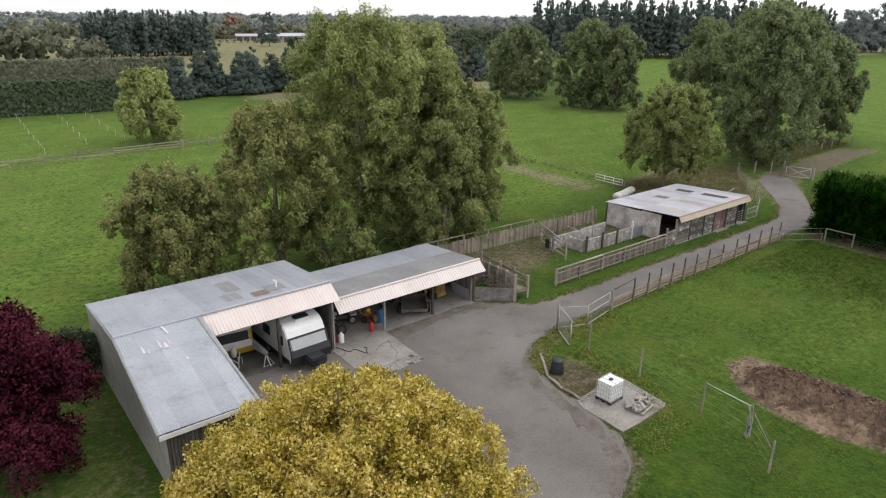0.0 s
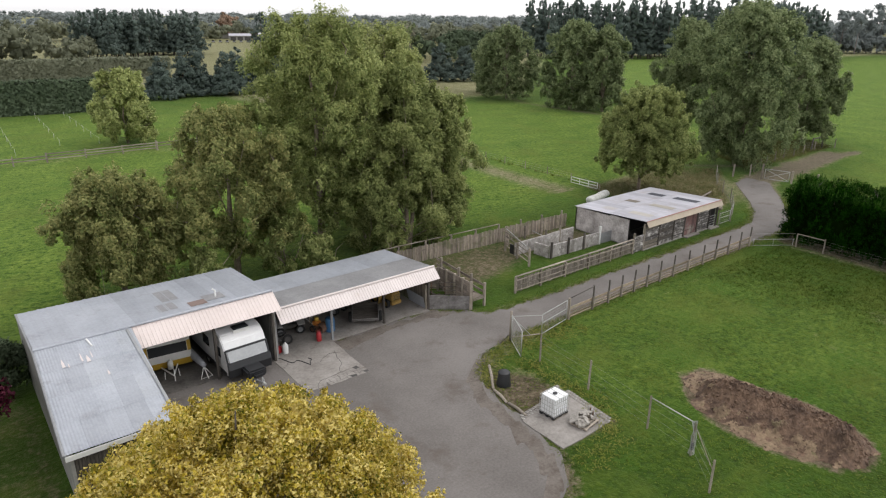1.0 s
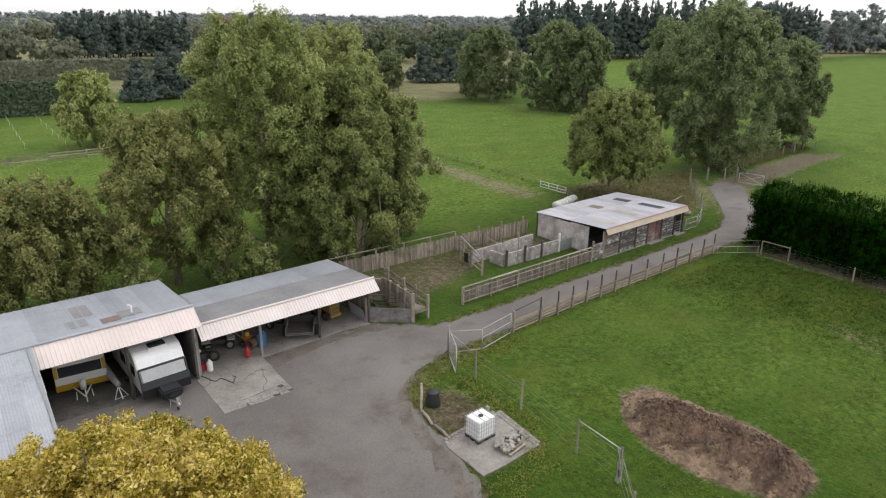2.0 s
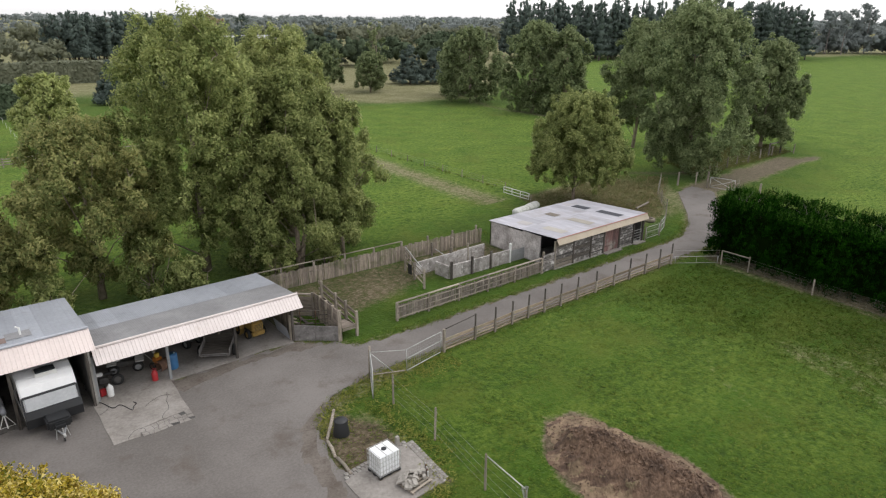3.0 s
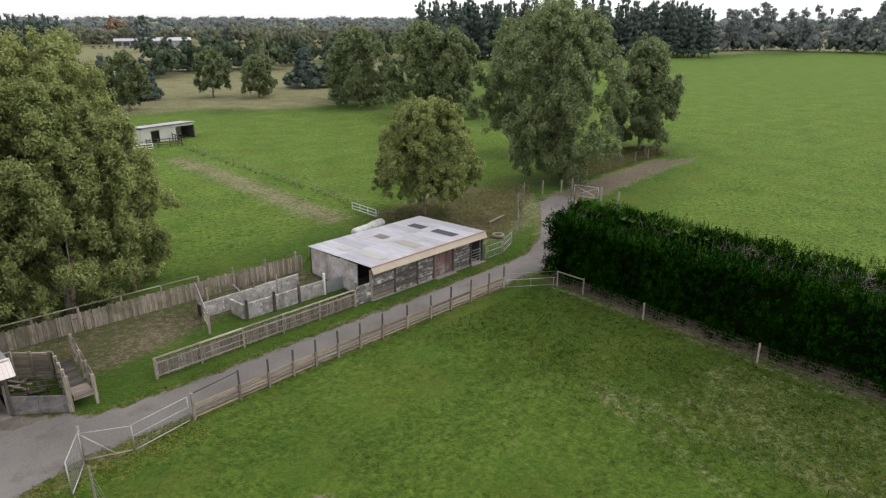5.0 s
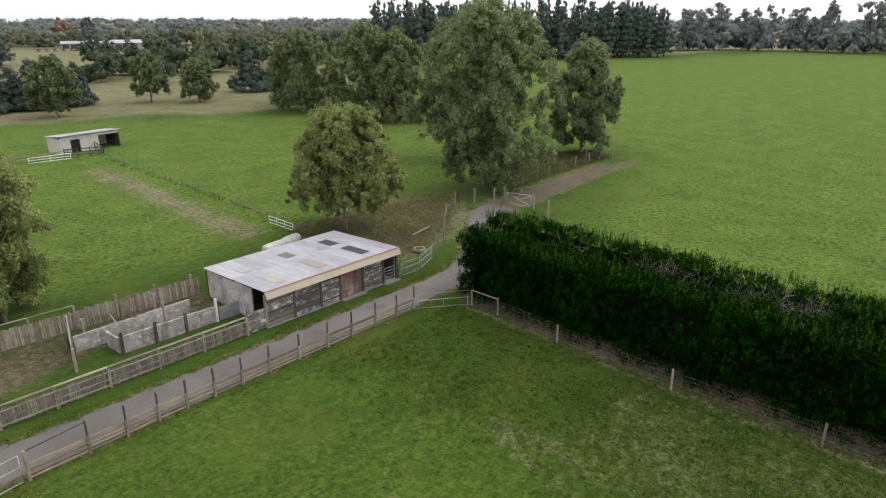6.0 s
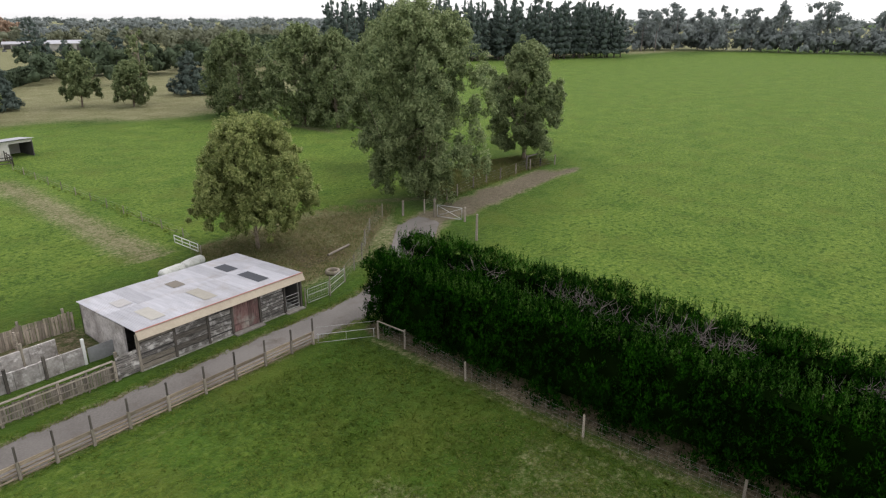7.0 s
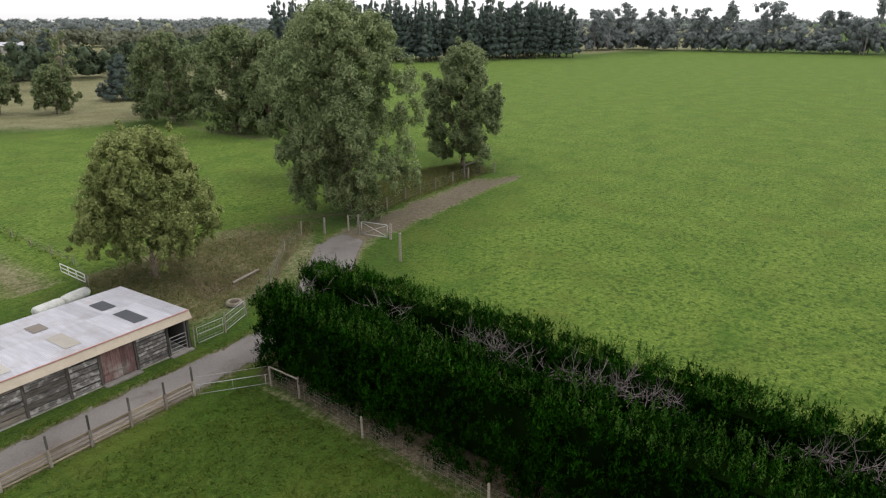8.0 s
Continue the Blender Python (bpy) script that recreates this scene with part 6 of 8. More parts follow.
race()
sy = wall_thing("yard_wall", "low grey iron-sheeted yard wall", (24.45, 26.72), (26.72, 24.82), 1.0, 0.08, M_SHEET_D)
block("post", sy, -0.1, -0.1, -0.05, 0.06, 0.06, 1.7, M_WOOD)
block("post", sy, 2.92, -0.1, -0.05, 3.08, 0.06, 2.0, M_WOOD)
yg = thing("yard_gate", "rusty pipe gate inside the stockyard", "gate")
for z in (0.45, 0.75, 1.05, 1.35):
    rod("bar", yg, (24.65, 28.0, z), (27.0, 26.6, z), 0.025, M_WOOD_D)
for f in (0.0, 0.35, 0.7, 1.0):
    rod("upright", yg, (24.65 + 2.35 * f, 28.0 - 1.4 * f, 0.3), (24.65 + 2.35 * f, 28.0 - 1.4 * f, 1.4), 0.025, M_RUST)


def yard_back():
    """The tall boarded side that closes the pen behind the sheet wall."""
    a, b = Vector((27.1, 28.85, 0)), Vector((24.75, 30.95, 0))
    L = (b - a).length
    t = thing("yard_wall", "tall weathered board wall closing the stock pen", "wall", Matrix.Translation(a) @ pose(0, 0, 0, 0, 0, math.degrees(math.atan2(b.y - a.y, b.x - a.x))))
    for i in range(3):
        x0, x1 = i * L / 3, (i + 1) * L / 3
        for k in range(6):
            block("board", t, x0, -0.03, 0.05 + k * 0.235, x1 - 0.01, 0.0, 0.05 + (k + 1) * 0.235 - 0.02, M_WOOD_B if (i + k) % 3 else M_WOOD)
        block("top_rail", t, x0, -0.08, 1.55, x1 - 0.01, 0.02, 1.68, M_WOOD)
        block("post", t, x0 - 0.07, 0.02, -0.05, x0 + 0.07, 0.16, 1.8, M_WOOD)
    return t


yard_back()
rng1 = random.Random(8)
for k in range(7):
    q = thing("scrap_timber", "old dark board dumped in the yard", "board", pose(25.2 + rng1.random() * 1.6, 27.6 + rng1.random() * 2.2, 0.05 + 0.02 * k, 0, rng1.uniform(-4, 4), rng1.uniform(0, 180)), "scrap boards")
    part("board", Geo().box(-0.7, -0.09, 0, 0.7, 0.09, 0.05), M_WOOD_D if k % 3 else M_WOOD, q, bevel=0.008)
lean = thing("leaning_panel", "corrugated grey panel leaning at the shed end", "panel", pose(24.36, 26.65, 0, 0, -14, 0))
part("panel", sheet_mesh(1.95, 0.95, 0.11, 0.02, M_GALV_B), M_GALV_B, lean, m=pose(0, 0, 0.02, 90, 0, 90))


# ---- concrete ----
def slab(name, pts, z, mat, label, category="paving"):
    return sheet(name, pts, z, mat, label, category, 0.04, 9, 0.4)


slab("floor", [(13.45, 26.35), (17.0, 26.4), (20.9, 26.35), (22.5, 26.55), (24.4, 26.3), (24.5, 32.1), (13.45, 32.1)], 0.03, M_CONC, "worn grey concrete shed floor", "floor")
ap = slab("pavement", [(13.15, 26.4), (13.15, 22.15), (14.3, 22.1), (14.5, 22.75), (15.4, 22.9), (16.9, 23.0), (17.05, 26.45)], 0.032, M_CONC, "pale concrete apron with broken cracked end", "paving")
rng2 = random.Random(12)
cols, rows = 9, 4
px_ = [[(14.42 + i * (2.5 / cols) + (rng2.uniform(-0.09, 0.09) if 0 < i < cols else 0), 22.0 + 0.06 * i / cols + j * ((0.72 + 0.24 * i / cols) / rows) + (rng2.uniform(-0.06, 0.06) if j < rows else 0)) for i in range(cols + 1)] for j in range(rows + 1)]
for j in range(rows):
    for i in range(cols):
        if rng2.random() < 0.02:
            continue
        q = [Vector((*p, 0)) for p in (px_[j][i], px_[j][i + 1], px_[j + 1][i + 1], px_[j + 1][i])]
        c = sum(q, Vector()) / 4
        q = [c + (p - c) * 0.93 for p in q]
        zt = 0.03 + rng2.uniform(-0.008, 0.006)
        part("slab_piece", Geo().add([(p.x, p.y, -0.03) for p in q] + [(p.x, p.y, zt) for p in q], [(4, 5, 6, 7), (0, 1, 5, 4), (1, 2, 6, 5), (2, 3, 7, 6), (3, 0, 4, 7)]), M_CONC, ap)
part("crack_bed", Geo().add([(x, y, 0.016) for x, y in (px_[0][0], px_[0][cols], px_[rows][cols], px_[rows][0])], [(0, 1, 2, 3)]), M_DARK, ap, "dark earth in the cracks")
cr = Geo()
for start, heading, steps in (((14.6, 22.75), 150, 5), ((15.6, 22.9), 95, 12), ((15.2, 24.6), 60, 7), ((13.2, 25.2), 10, 5)):
    p, a = Vector((*start, 0.034)), radians(heading)
    pts = [p]
    for _ in range(steps):
        a += rng2.uniform(-0.6, 0.6)
        p = p + Vector((math.cos(a), math.sin(a), 0)) * 0.22
        pts.append(p)
    cr.tube(pts, 0.012, 4, False)
part("crack", cr, M_DARK, ap, "dark crack line")
slab("pavement_pad", [(20.3, 13.35), (20.25, 10.65), (21.5, 10.6), (23.82, 10.7), (24.15, 13.9), (22.3, 13.7)], 0.05, M_CONC, "small concrete pad beside the yard", "paving")
pad = [o for o in bpy.data.objects if o.name == "pavement_pad"][0]
for k in range(2):
    for i in range(16):
        u = (i + 0.5 * k) / 16
        block("sett", pad, 23.62 + 0.3 * u + 0.205 * k, 10.72 + 3.1 * u, 0.0, 23.80 + 0.3 * u + 0.205 * k, 10.72 + 3.1 * u + 0.175, 0.066 + rng2.uniform(-0.006, 0.006), M_CONC if i % 3 else M_CONC_D, turn=rng2.uniform(-4, 4))
        block("sett", pad, 20.4 + 3.5 * u, 13.42 + 0.32 * u + 0.205 * k, 0.0, 20.58 + 3.5 * u, 13.60 + 0.32 * u + 0.205 * k, 0.066 + rng2.uniform(-0.006, 0.006), M_CONC if i % 3 else M_CONC_D, turn=rng2.uniform(-4, 4))
hose = thing("hose", "black hose lying across the concrete apron", "hose")
pts = [Vector((13.3 + 0.11 * i, 26.3 - 0.12 * i + 0.25 * math.sin(i * 0.9), 0.055)) for i in range(13)] + [Vector((14.75, 24.95, 0.055)), Vector((14.95, 25.15, 0.055)), Vector((14.85, 25.4, 0.055))]
part("hose", Geo().tube(pts, 0.022, 6), M_BLACK, hose, smooth=True)


# ---- things round the concrete pad ----
def tote():
    t = thing("water_tote", "white plastic bulk water tank in a steel cage on a pallet", "water tank", pose(22.05, 12.9, 0.05, 0, 0, 2))
    pal = part("pallet", Geo().box(-0.55, -0.48, 0.1, 0.55, 0.48, 0.15), M_BLACK, t)
    for x in (-0.48, 0, 0.48):
        for y in (-0.4, 0, 0.4):
            part("foot", Geo().box(x - 0.07, y - 0.07, 0, x + 0.07, y + 0.07, 0.1), M_BLACK, pal)
    part("runner", Geo().box(-0.55, -0.48, 0.0, 0.55, -0.36, 0.03), M_WOOD, pal)
    plastic = surface("white_plastic", (0.80, 0.81, 0.82), (0.86, 0.87, 0.88), 1.5, 8, 0.4, (0.6, 0.6, 0.6), vary=0, relief=0.05)
    b = part("bottle", Geo().box(-0.52, -0.455, 0.16, 0.52, 0.455, 1.13), plastic, t, bevel=0.04)
    part("lid", Geo().lathe(((0.0, 0.05), (0.1, 0.05), (0.12, 0.03), (0.12, 0)), 0, 0, 1.13, 16), M_BLACK, b, "dark screw cap")
    part("strap", Geo().box(-0.19, -0.46, 1.13, -0.15, 0.46, 1.145), M_PIPE, t)
    part("strap", Geo().box(0.15, -0.46, 1.13, 0.19, 0.46, 1.145), M_PIPE, t)
    g = Geo()
    for z in (0.18, 0.42, 0.66, 0.9, 1.12):
        g.tube([(-0.55, -0.485, z), (0.55, -0.485, z), (0.55, 0.485, z), (-0.55, 0.485, z), (-0.55, -0.485, z)], 0.011, 5)
    for i in range(8):
        x = -0.55 + i * 1.1 / 7
        for y in (-0.485, 0.485):
            g.tube([(x, y, 0.15), (x, y, 1.13)], 0.011, 5)
    for i in range(1, 6):
        y = -0.485 + i * 0.97 / 6
        for x in (-0.55, 0.55):
            g.tube([(x, y, 0.15), (x, y, 1.13)], 0.011, 5)
    part("cage", g, M_PIPE, t)
    lab = part("label_plate", Geo().box(0.553, -0.25, 0.5, 0.562, 0.2, 0.95), M_WHITE, t, "white notice plate")
    for k, (w, z) in enumerate(((0.16, 0.86), (0.12, 0.78), (0.16, 0.66), (0.1, 0.58))):
        part("mark", Geo().box(0.563, -w, z, 0.566, w * 0.6, z + 0.03), M_GALV_D, lab)
    part("tap", Geo().lathe(((0.05, 0), (0.05, 0.08), (0.03, 0.09), (0.03, 0.14)), 0.5, -0.1, 0.22, 10, "x"), M_BLACK, t)
    return t


tote()
pl = thing("rubble_pallet", "old timber pallet loaded with broken concrete", "pallet", pose(22.6, 11.4, 0.05, 0, 0, 8))
for k in range(6):
    block("slat", pl, -0.6, -0.5 + k * 0.18, 0.1, 0.6, -0.5 + k * 0.18 + 0.12, 0.125, M_WOOD)
for x in (-0.55, 0, 0.5):
    block("bearer", pl, x, -0.5, 0.0, x + 0.08, 0.52, 0.098, M_WOOD)
rubble = surface("broken_concrete", (0.28, 0.26, 0.23), (0.48, 0.45, 0.41), 2, 9, 0.95, (0.2, 0.18, 0.16))


def chunk(rng, s):
    g = Geo().box(-s[0], -s[1], -s[2], s[0], s[1], s[2])
    g.v = [(x * rng.uniform(0.7, 1.1), y * rng.uniform(0.7, 1.1), z * rng.uniform(0.8, 1.1)) for x, y, z in g.v]
    return g


for k in range(14):
    q = thing("concrete_lump", "broken lump of pale concrete on the pallet", "rubble", pose(22.6 + rng2.uniform(-0.45, 0.45), 11.4 + rng2.uniform(-0.35, 0.4), 0.24 + 0.012 * k, rng2.uniform(-20, 20), rng2.uniform(-20, 20), rng2.uniform(0, 360)), "concrete lumps")
    part("lump", chunk(rng2, (rng2.uniform(0.07, 0.2), rng2.uniform(0.06, 0.14), rng2.uniform(0.04, 0.08))), rubble, q, bevel=0.01)
for x, y, r in ((22.2, 11.75, 40), (23.0, 11.75, -25)):
    q = thing("broken_trough", "broken half of a pale concrete trough", "rubble", pose(x, y, 0.32, 60, 0, r), "trough halves")
    part("shell", Geo().box(-0.35, -0.05, -0.2, 0.35, 0.03, 0.25), rubble, q, bevel=0.015)
for k in range(5):
    q = thing("tap_pipe", "short rusty pipe end beside the pallet", "pipe", pose(23.25 + 0.07 * k, 11.3 + 0.14 * k, 0.06), "pipe ends")
    part("pipe", Geo().tube([(0, 0, 0), (0.02, 0.03, 0.32)], 0.035, 8), M_RUST if k % 2 else M_PIPE, q)
bn = thing("compost_bin", "black plastic compost bin with a domed lid", "compost bin", pose(21.95, 16.45, 0))
part("drum", Geo().lathe(((0.40, -0.03), (0.40, 0.05), (0.31, 0.72), (0.30, 0.74)), sides=24), M_BLACK, bn, smooth=True)
part("lid", Geo().lathe(((0.33, 0.72), (0.34, 0.76), (0.30, 0.80), (0.1, 0.85), (0.0, 0.85)), sides=24), M_BLACK, bn, smooth=True)
for k, (a, b) in enumerate((((22.62, 18.35), (21.15, 16.4)), ((21.1, 16.3), (20.8, 15.0)), ((20.85, 14.9), (20.75, 13.55)))):
    q = thing("edging_log", "weathered timber edging log beside the garden bed", "log", group="edging logs")
    part("log", Geo().tube([(*a, 0.06), ((a[0] + b[0]) / 2 + 0.03, (a[1] + b[1]) / 2, 0.09), (*b, 0.06)], [0.08, 0.085, 0.075], 8), M_WOOD, q, smooth=True)
st = thing("concrete_post", "short pale broken concrete post behind the tank", "post", pose(23.55, 14.05, 0))
part("post", Geo().box(-0.09, -0.09, -0.05, 0.09, 0.09, 0.5), rubble, st, bevel=0.02)


# ---- dung heap ----
def heap():
    """Spread straw at one end, a rough dark heap at the other."""
    xs, ys = np.meshgrid(np.linspace(26.0, 34.4, 150), np.linspace(0.0, 11.8, 200))
    px, py = xs.ravel(), ys.ravel()
    wob = np.array([noise.noise((x * 0.9, y * 0.9, 5)) * 0.45 + noise.noise((x * 2.8, y * 2.8, 9)) * 0.2 for x, y in zip(px, py)])
    d = -outside(px, py, MOUND) + wob - 0.1
    n1 = np.array([noise.noise((x * 0.7, y * 0.7, 1)) for x, y in zip(px, py)])
    n2 = np.array([noise.fractal((x * 1.9, y * 1.9, 2), 0.6, 2.1, 6) for x, y in zip(px, py)])
    spine = line_distance(px, py, [(30.2, 8.0), (30.7, 5.0), (30.7, 2.7)])
    body = np.exp(-(spine / 1.55) ** 2)
    z = np.where(d > 0, np.clip(d / 1.1, 0, 1) ** 0.8 * (0.04 + 0.05 * n2 + body * (1.02 + 0.35 * n1 + 0.22 * n2)), -0.08)
    i = np.arange(len(px)).reshape(xs.shape)
    f = np.stack((i[:-1, :-1], i[:-1, 1:], i[1:, 1:], i[1:, :-1]), -1).reshape(-1, 4)
    keep = (d[f] > -0.12).all(axis=1)
    t = thing("dung_heap", "low brown heap of straw and soil on the grass", "soil heap", kind="stuff")
    fresh = body[f].mean(axis=1) > 0.26 + 0.55 * n2[f].mean(axis=1)
    for name, pick, mat in (("spread_straw", keep & ~fresh, M_STRAW), ("heap", keep & fresh, M_HEAP)):
        me = bpy.data.meshes.new(name)
        me.from_pydata(np.stack((px, py, z), 1).tolist(), [], f[pick].tolist())
        me.materials.append(mat)
        part(name, me, mat, t)
    g = Geo()
    r = random.Random(4)
    for _ in range(1500):
        k = r.randrange(len(px))
        if d[k] < 0.02:
            continue
        s = r.uniform(0.03, 0.11) * (0.35 + 0.65 * body[k])
        m = pose(px[k], py[k], z[k] + s * 0.2, r.uniform(0, 360), r.uniform(0, 360), r.uniform(0, 360))
        c = chunk(r, (s, s * 0.8, s * 0.6))
        g.add([m @ Vector(p) for p in c.v], c.f)
    part("clods", g, M_HEAP, t)
    return t


M_STRAW = surface("trodden_straw", (0.105, 0.072, 0.045), (0.255, 0.182, 0.115), 0.8, 5.0, 0.95, (0.11, 0.10, 0.045), (0.56, 0.70), vary=0, relief=0.8, depth=0.05, tight=0.1)
M_HEAP = surface("heap_soil", (0.060, 0.037, 0.025), (0.175, 0.112, 0.074), 0.9, 5.0, 0.95, (0.195, 0.135, 0.088), (0.57, 0.70), vary=0, relief=0.9, depth=0.05, tight=0.1)
heap()


# ---- vehicles and gear in the sheds ----
def wheel(parent, x, y, r, w, rim_mat, axis="x"):
    ty = part("wheel", Geo().lathe(((r * 0.62, -w / 2), (r * 0.93, -w / 2), (r, -w * 0.3), (r, w * 0.3), (r * 0.93, w / 2), (r * 0.62, w / 2), (r * 0.6, 0), (r * 0.62, -w / 2)), x, y, r, 20, axis), M_TYRE, parent, smooth=True)
    part("rim", Geo().lathe(((0.0, -w * 0.25), (r * 0.35, -w * 0.3), (r * 0.6, -w * 0.38), (r * 0.62, w * 0.38), (r * 0.35, w * 0.3), (0.0, w * 0.25)), x, y, r, 16, axis), rim_mat, ty, smooth=True)
    return ty


def white_caravan():
    t = thing("caravan", "white touring caravan with dark front panel parked in the shed", "caravan", pose(11.4, 25.3, 0, 0, 0, 2))
    w = 1.2
    shell = surface("caravan_white", (0.74, 0.74, 0.74), (0.82, 0.82, 0.82), 1.0, 6, 0.25, vary=0, relief=0.02)
    body = part("body", extruded(((0.12, 0.42), (0.08, 0.9), (0.14, 1.05), (0.5, 1.85), (0.72, 2.25), (1.05, 2.52), (1.6, 2.64), (5.2, 2.66), (5.45, 2.4), (5.5, 0.42)), -w, w), shell, t, bevel=0.05, smooth=False)
    part("front_panel", extruded(((0.02, 0.40), (-0.05, 0.9), (0.07, 1.24), (0.2, 1.24), (0.13, 0.9), (0.2, 0.40)), -w - 0.015, w + 0.015), M_BLACK, body, "dark charcoal stone guard")
    shade = surface("window_cover", (0.33, 0.34, 0.35), (0.42, 0.43, 0.44), 1, 8, 0.35, vary=0)
    part("window_shield", extruded(((0.11, 1.26), (0.38, 1.80), (0.46, 1.79), (0.20, 1.24)), -w + 0.12, w - 0.12), shade, body, "grey front window shield")
    part("trim", extruded(((0.39, 1.80), (0.43, 1.90), (0.5, 1.88), (0.46, 1.78)), -w + 0.06, w - 0.06), M_BLACK, body, "dark window trim")
    for x in (-w + 0.03, w - 0.03):
        part("trim", extruded(((0.06, 1.0), (0.39, 1.88), (0.48, 1.86), (0.14, 0.98)), x - 0.035, x + 0.035), M_BLACK, body)
    part("roof_hatch", Geo().box(-0.35, 1.0, 2.52, 0.5, 1.5, 2.72), M_GLASS, body, "dark tinted roof hatch", bevel=0.03)
    part("hatch_frame", Geo().box(-0.4, 0.95, 2.44, 0.55, 1.55, 2.64), M_WHITE, body, bevel=0.02)
    for s in (-1, 1):
        for y0, y1 in ((1.0, 1.7), (2.6, 3.5)):
            part("side_window", Geo().box(s * w - 0.012, y0, 1.25, s * w + 0.02, y1, 1.85), M_GLASS, body, "dark side window", bevel=0.008)
        part("skirt", Geo().box(s * w - 0.02, 0.35, 0.44, s * w + 0.012, 5.4, 0.62), M_BLACK, body)
        wheel(t, s * (w - 0.12), 3.1, 0.33, 0.2, M_PIPE)
    part("drawbar", Geo().tube([(-0.55, 0.4, 0.42), (0, -1.55, 0.45)], 0.045, 6).tube([(0.55, 0.4, 0.42), (0, -1.55, 0.45)], 0.045, 6), M_GALV_D, t)
    part("drawbar_cover", Geo().box(-0.52, -0.85, 0.42, 0.52, 0.12, 0.92).box(-0.3, -1.05, 0.5, 0.3, -0.85, 0.8), M_BLACK, t, "black drawbar cover", bevel=0.09)
    jw = part("jockey_wheel", Geo().tube([(0, -1.35, 0.2), (0, -1.35, 0.7)], 0.03, 6), M_PIPE, t)
    part("tyre", Geo().lathe(((0.03, -0.03), (0.1, -0.03), (0.1, 0.03), (0.03, 0.03)), 0, -1.35, 0.1, 12, "x"), M_TYRE, jw)
    part("hitch", Geo().box(-0.05, -1.75, 0.42, 0.05, -1.5, 0.5), M_PIPE, t, bevel=0.01)
    for s in (-0.22, 0.22):
        part("leg", Geo().tube([(s, -1.0, 0.45), (s * 1.3, -1.05, 0.02)], 0.02, 6), M_PIPE, t)
    return t


def yellow_caravan():
    t = thing("caravan", "old white caravan with a mustard yellow lower band", "caravan", pose(8.05, 28.5, 0, 0, 0, -6))
    mustard = surface("mustard_paint", (0.48, 0.30, 0.03), (0.60, 0.39, 0.05), 1.0, 8, 0.4, (0.4, 0.27, 0.06), vary=0, relief=0.05)
    body = part("body", extruded(((0.1, 0.42), (0.0, 0.75), (0.0, 1.2), (0.1, 1.75), (0.02, 1.85), (0.25, 2.35), (0.5, 2.42), (3.4, 2.42), (3.5, 0.42)), -1.2, 1.2), M_WHITE, t, bevel=0.03)
    part("band", extruded(((0.09, 0.36), (-0.03, 0.74), (0.02, 0.76), (0.15, 0.38)), -1.215, 1.215), mustard, body, "mustard yellow lower band")
    part("window", extruded(((-0.015, 1.2), (0.075, 1.74), (0.12, 1.74), (0.03, 1.2)), -1.0, 1.0), M_GLASS, body, "long dark front window")
    for x in (-1.12, 1.12):
        part("corner", extruded(((-0.02, 1.18), (0.07, 1.78), (0.14, 1.78), (0.04, 1.18)), x - 0.09, x + 0.09), mustard, body, "mustard yellow corner post")
    for s in (-1, 1):
        part("side_window", Geo().box(s * 1.2 - 0.012, 0.7, 1.2, s * 1.2 + 0.015, 1.7, 1.75), M_GLASS, body, bevel=0.005)
        wheel(t, s * 1.08, 1.9, 0.3, 0.17, M_WHITE)
    part("drawbar", Geo().tube([(-0.5, 0.3, 0.45), (0, -1.15, 0.45)], 0.04, 6).tube([(0.5, 0.3, 0.45), (0, -1.15, 0.45)], 0.04, 6), M_WHITE, t, "white drawbar")
    part("gas_bottle", Geo().lathe(((0.0, 0), (0.15, 0.02), (0.155, 0.4), (0.1, 0.5), (0.05, 0.52), (0.05, 0.58), (0, 0.58)), 0, -0.3, 0.45, 16), M_WHITE, t, "white gas bottle", smooth=True)
    part("jockey_wheel", Geo().tube([(0.05, -1.0, 0.0), (0.05, -1.0, 0.75)], 0.03, 6), M_WHITE, t)
    for s in (-0.35, 0.35):
        part("leg", Geo().tube([(s, -0.5, 0.45), (s * 1.1, -0.55, 0.0)], 0.022, 6), M_WHITE, t)
    return t


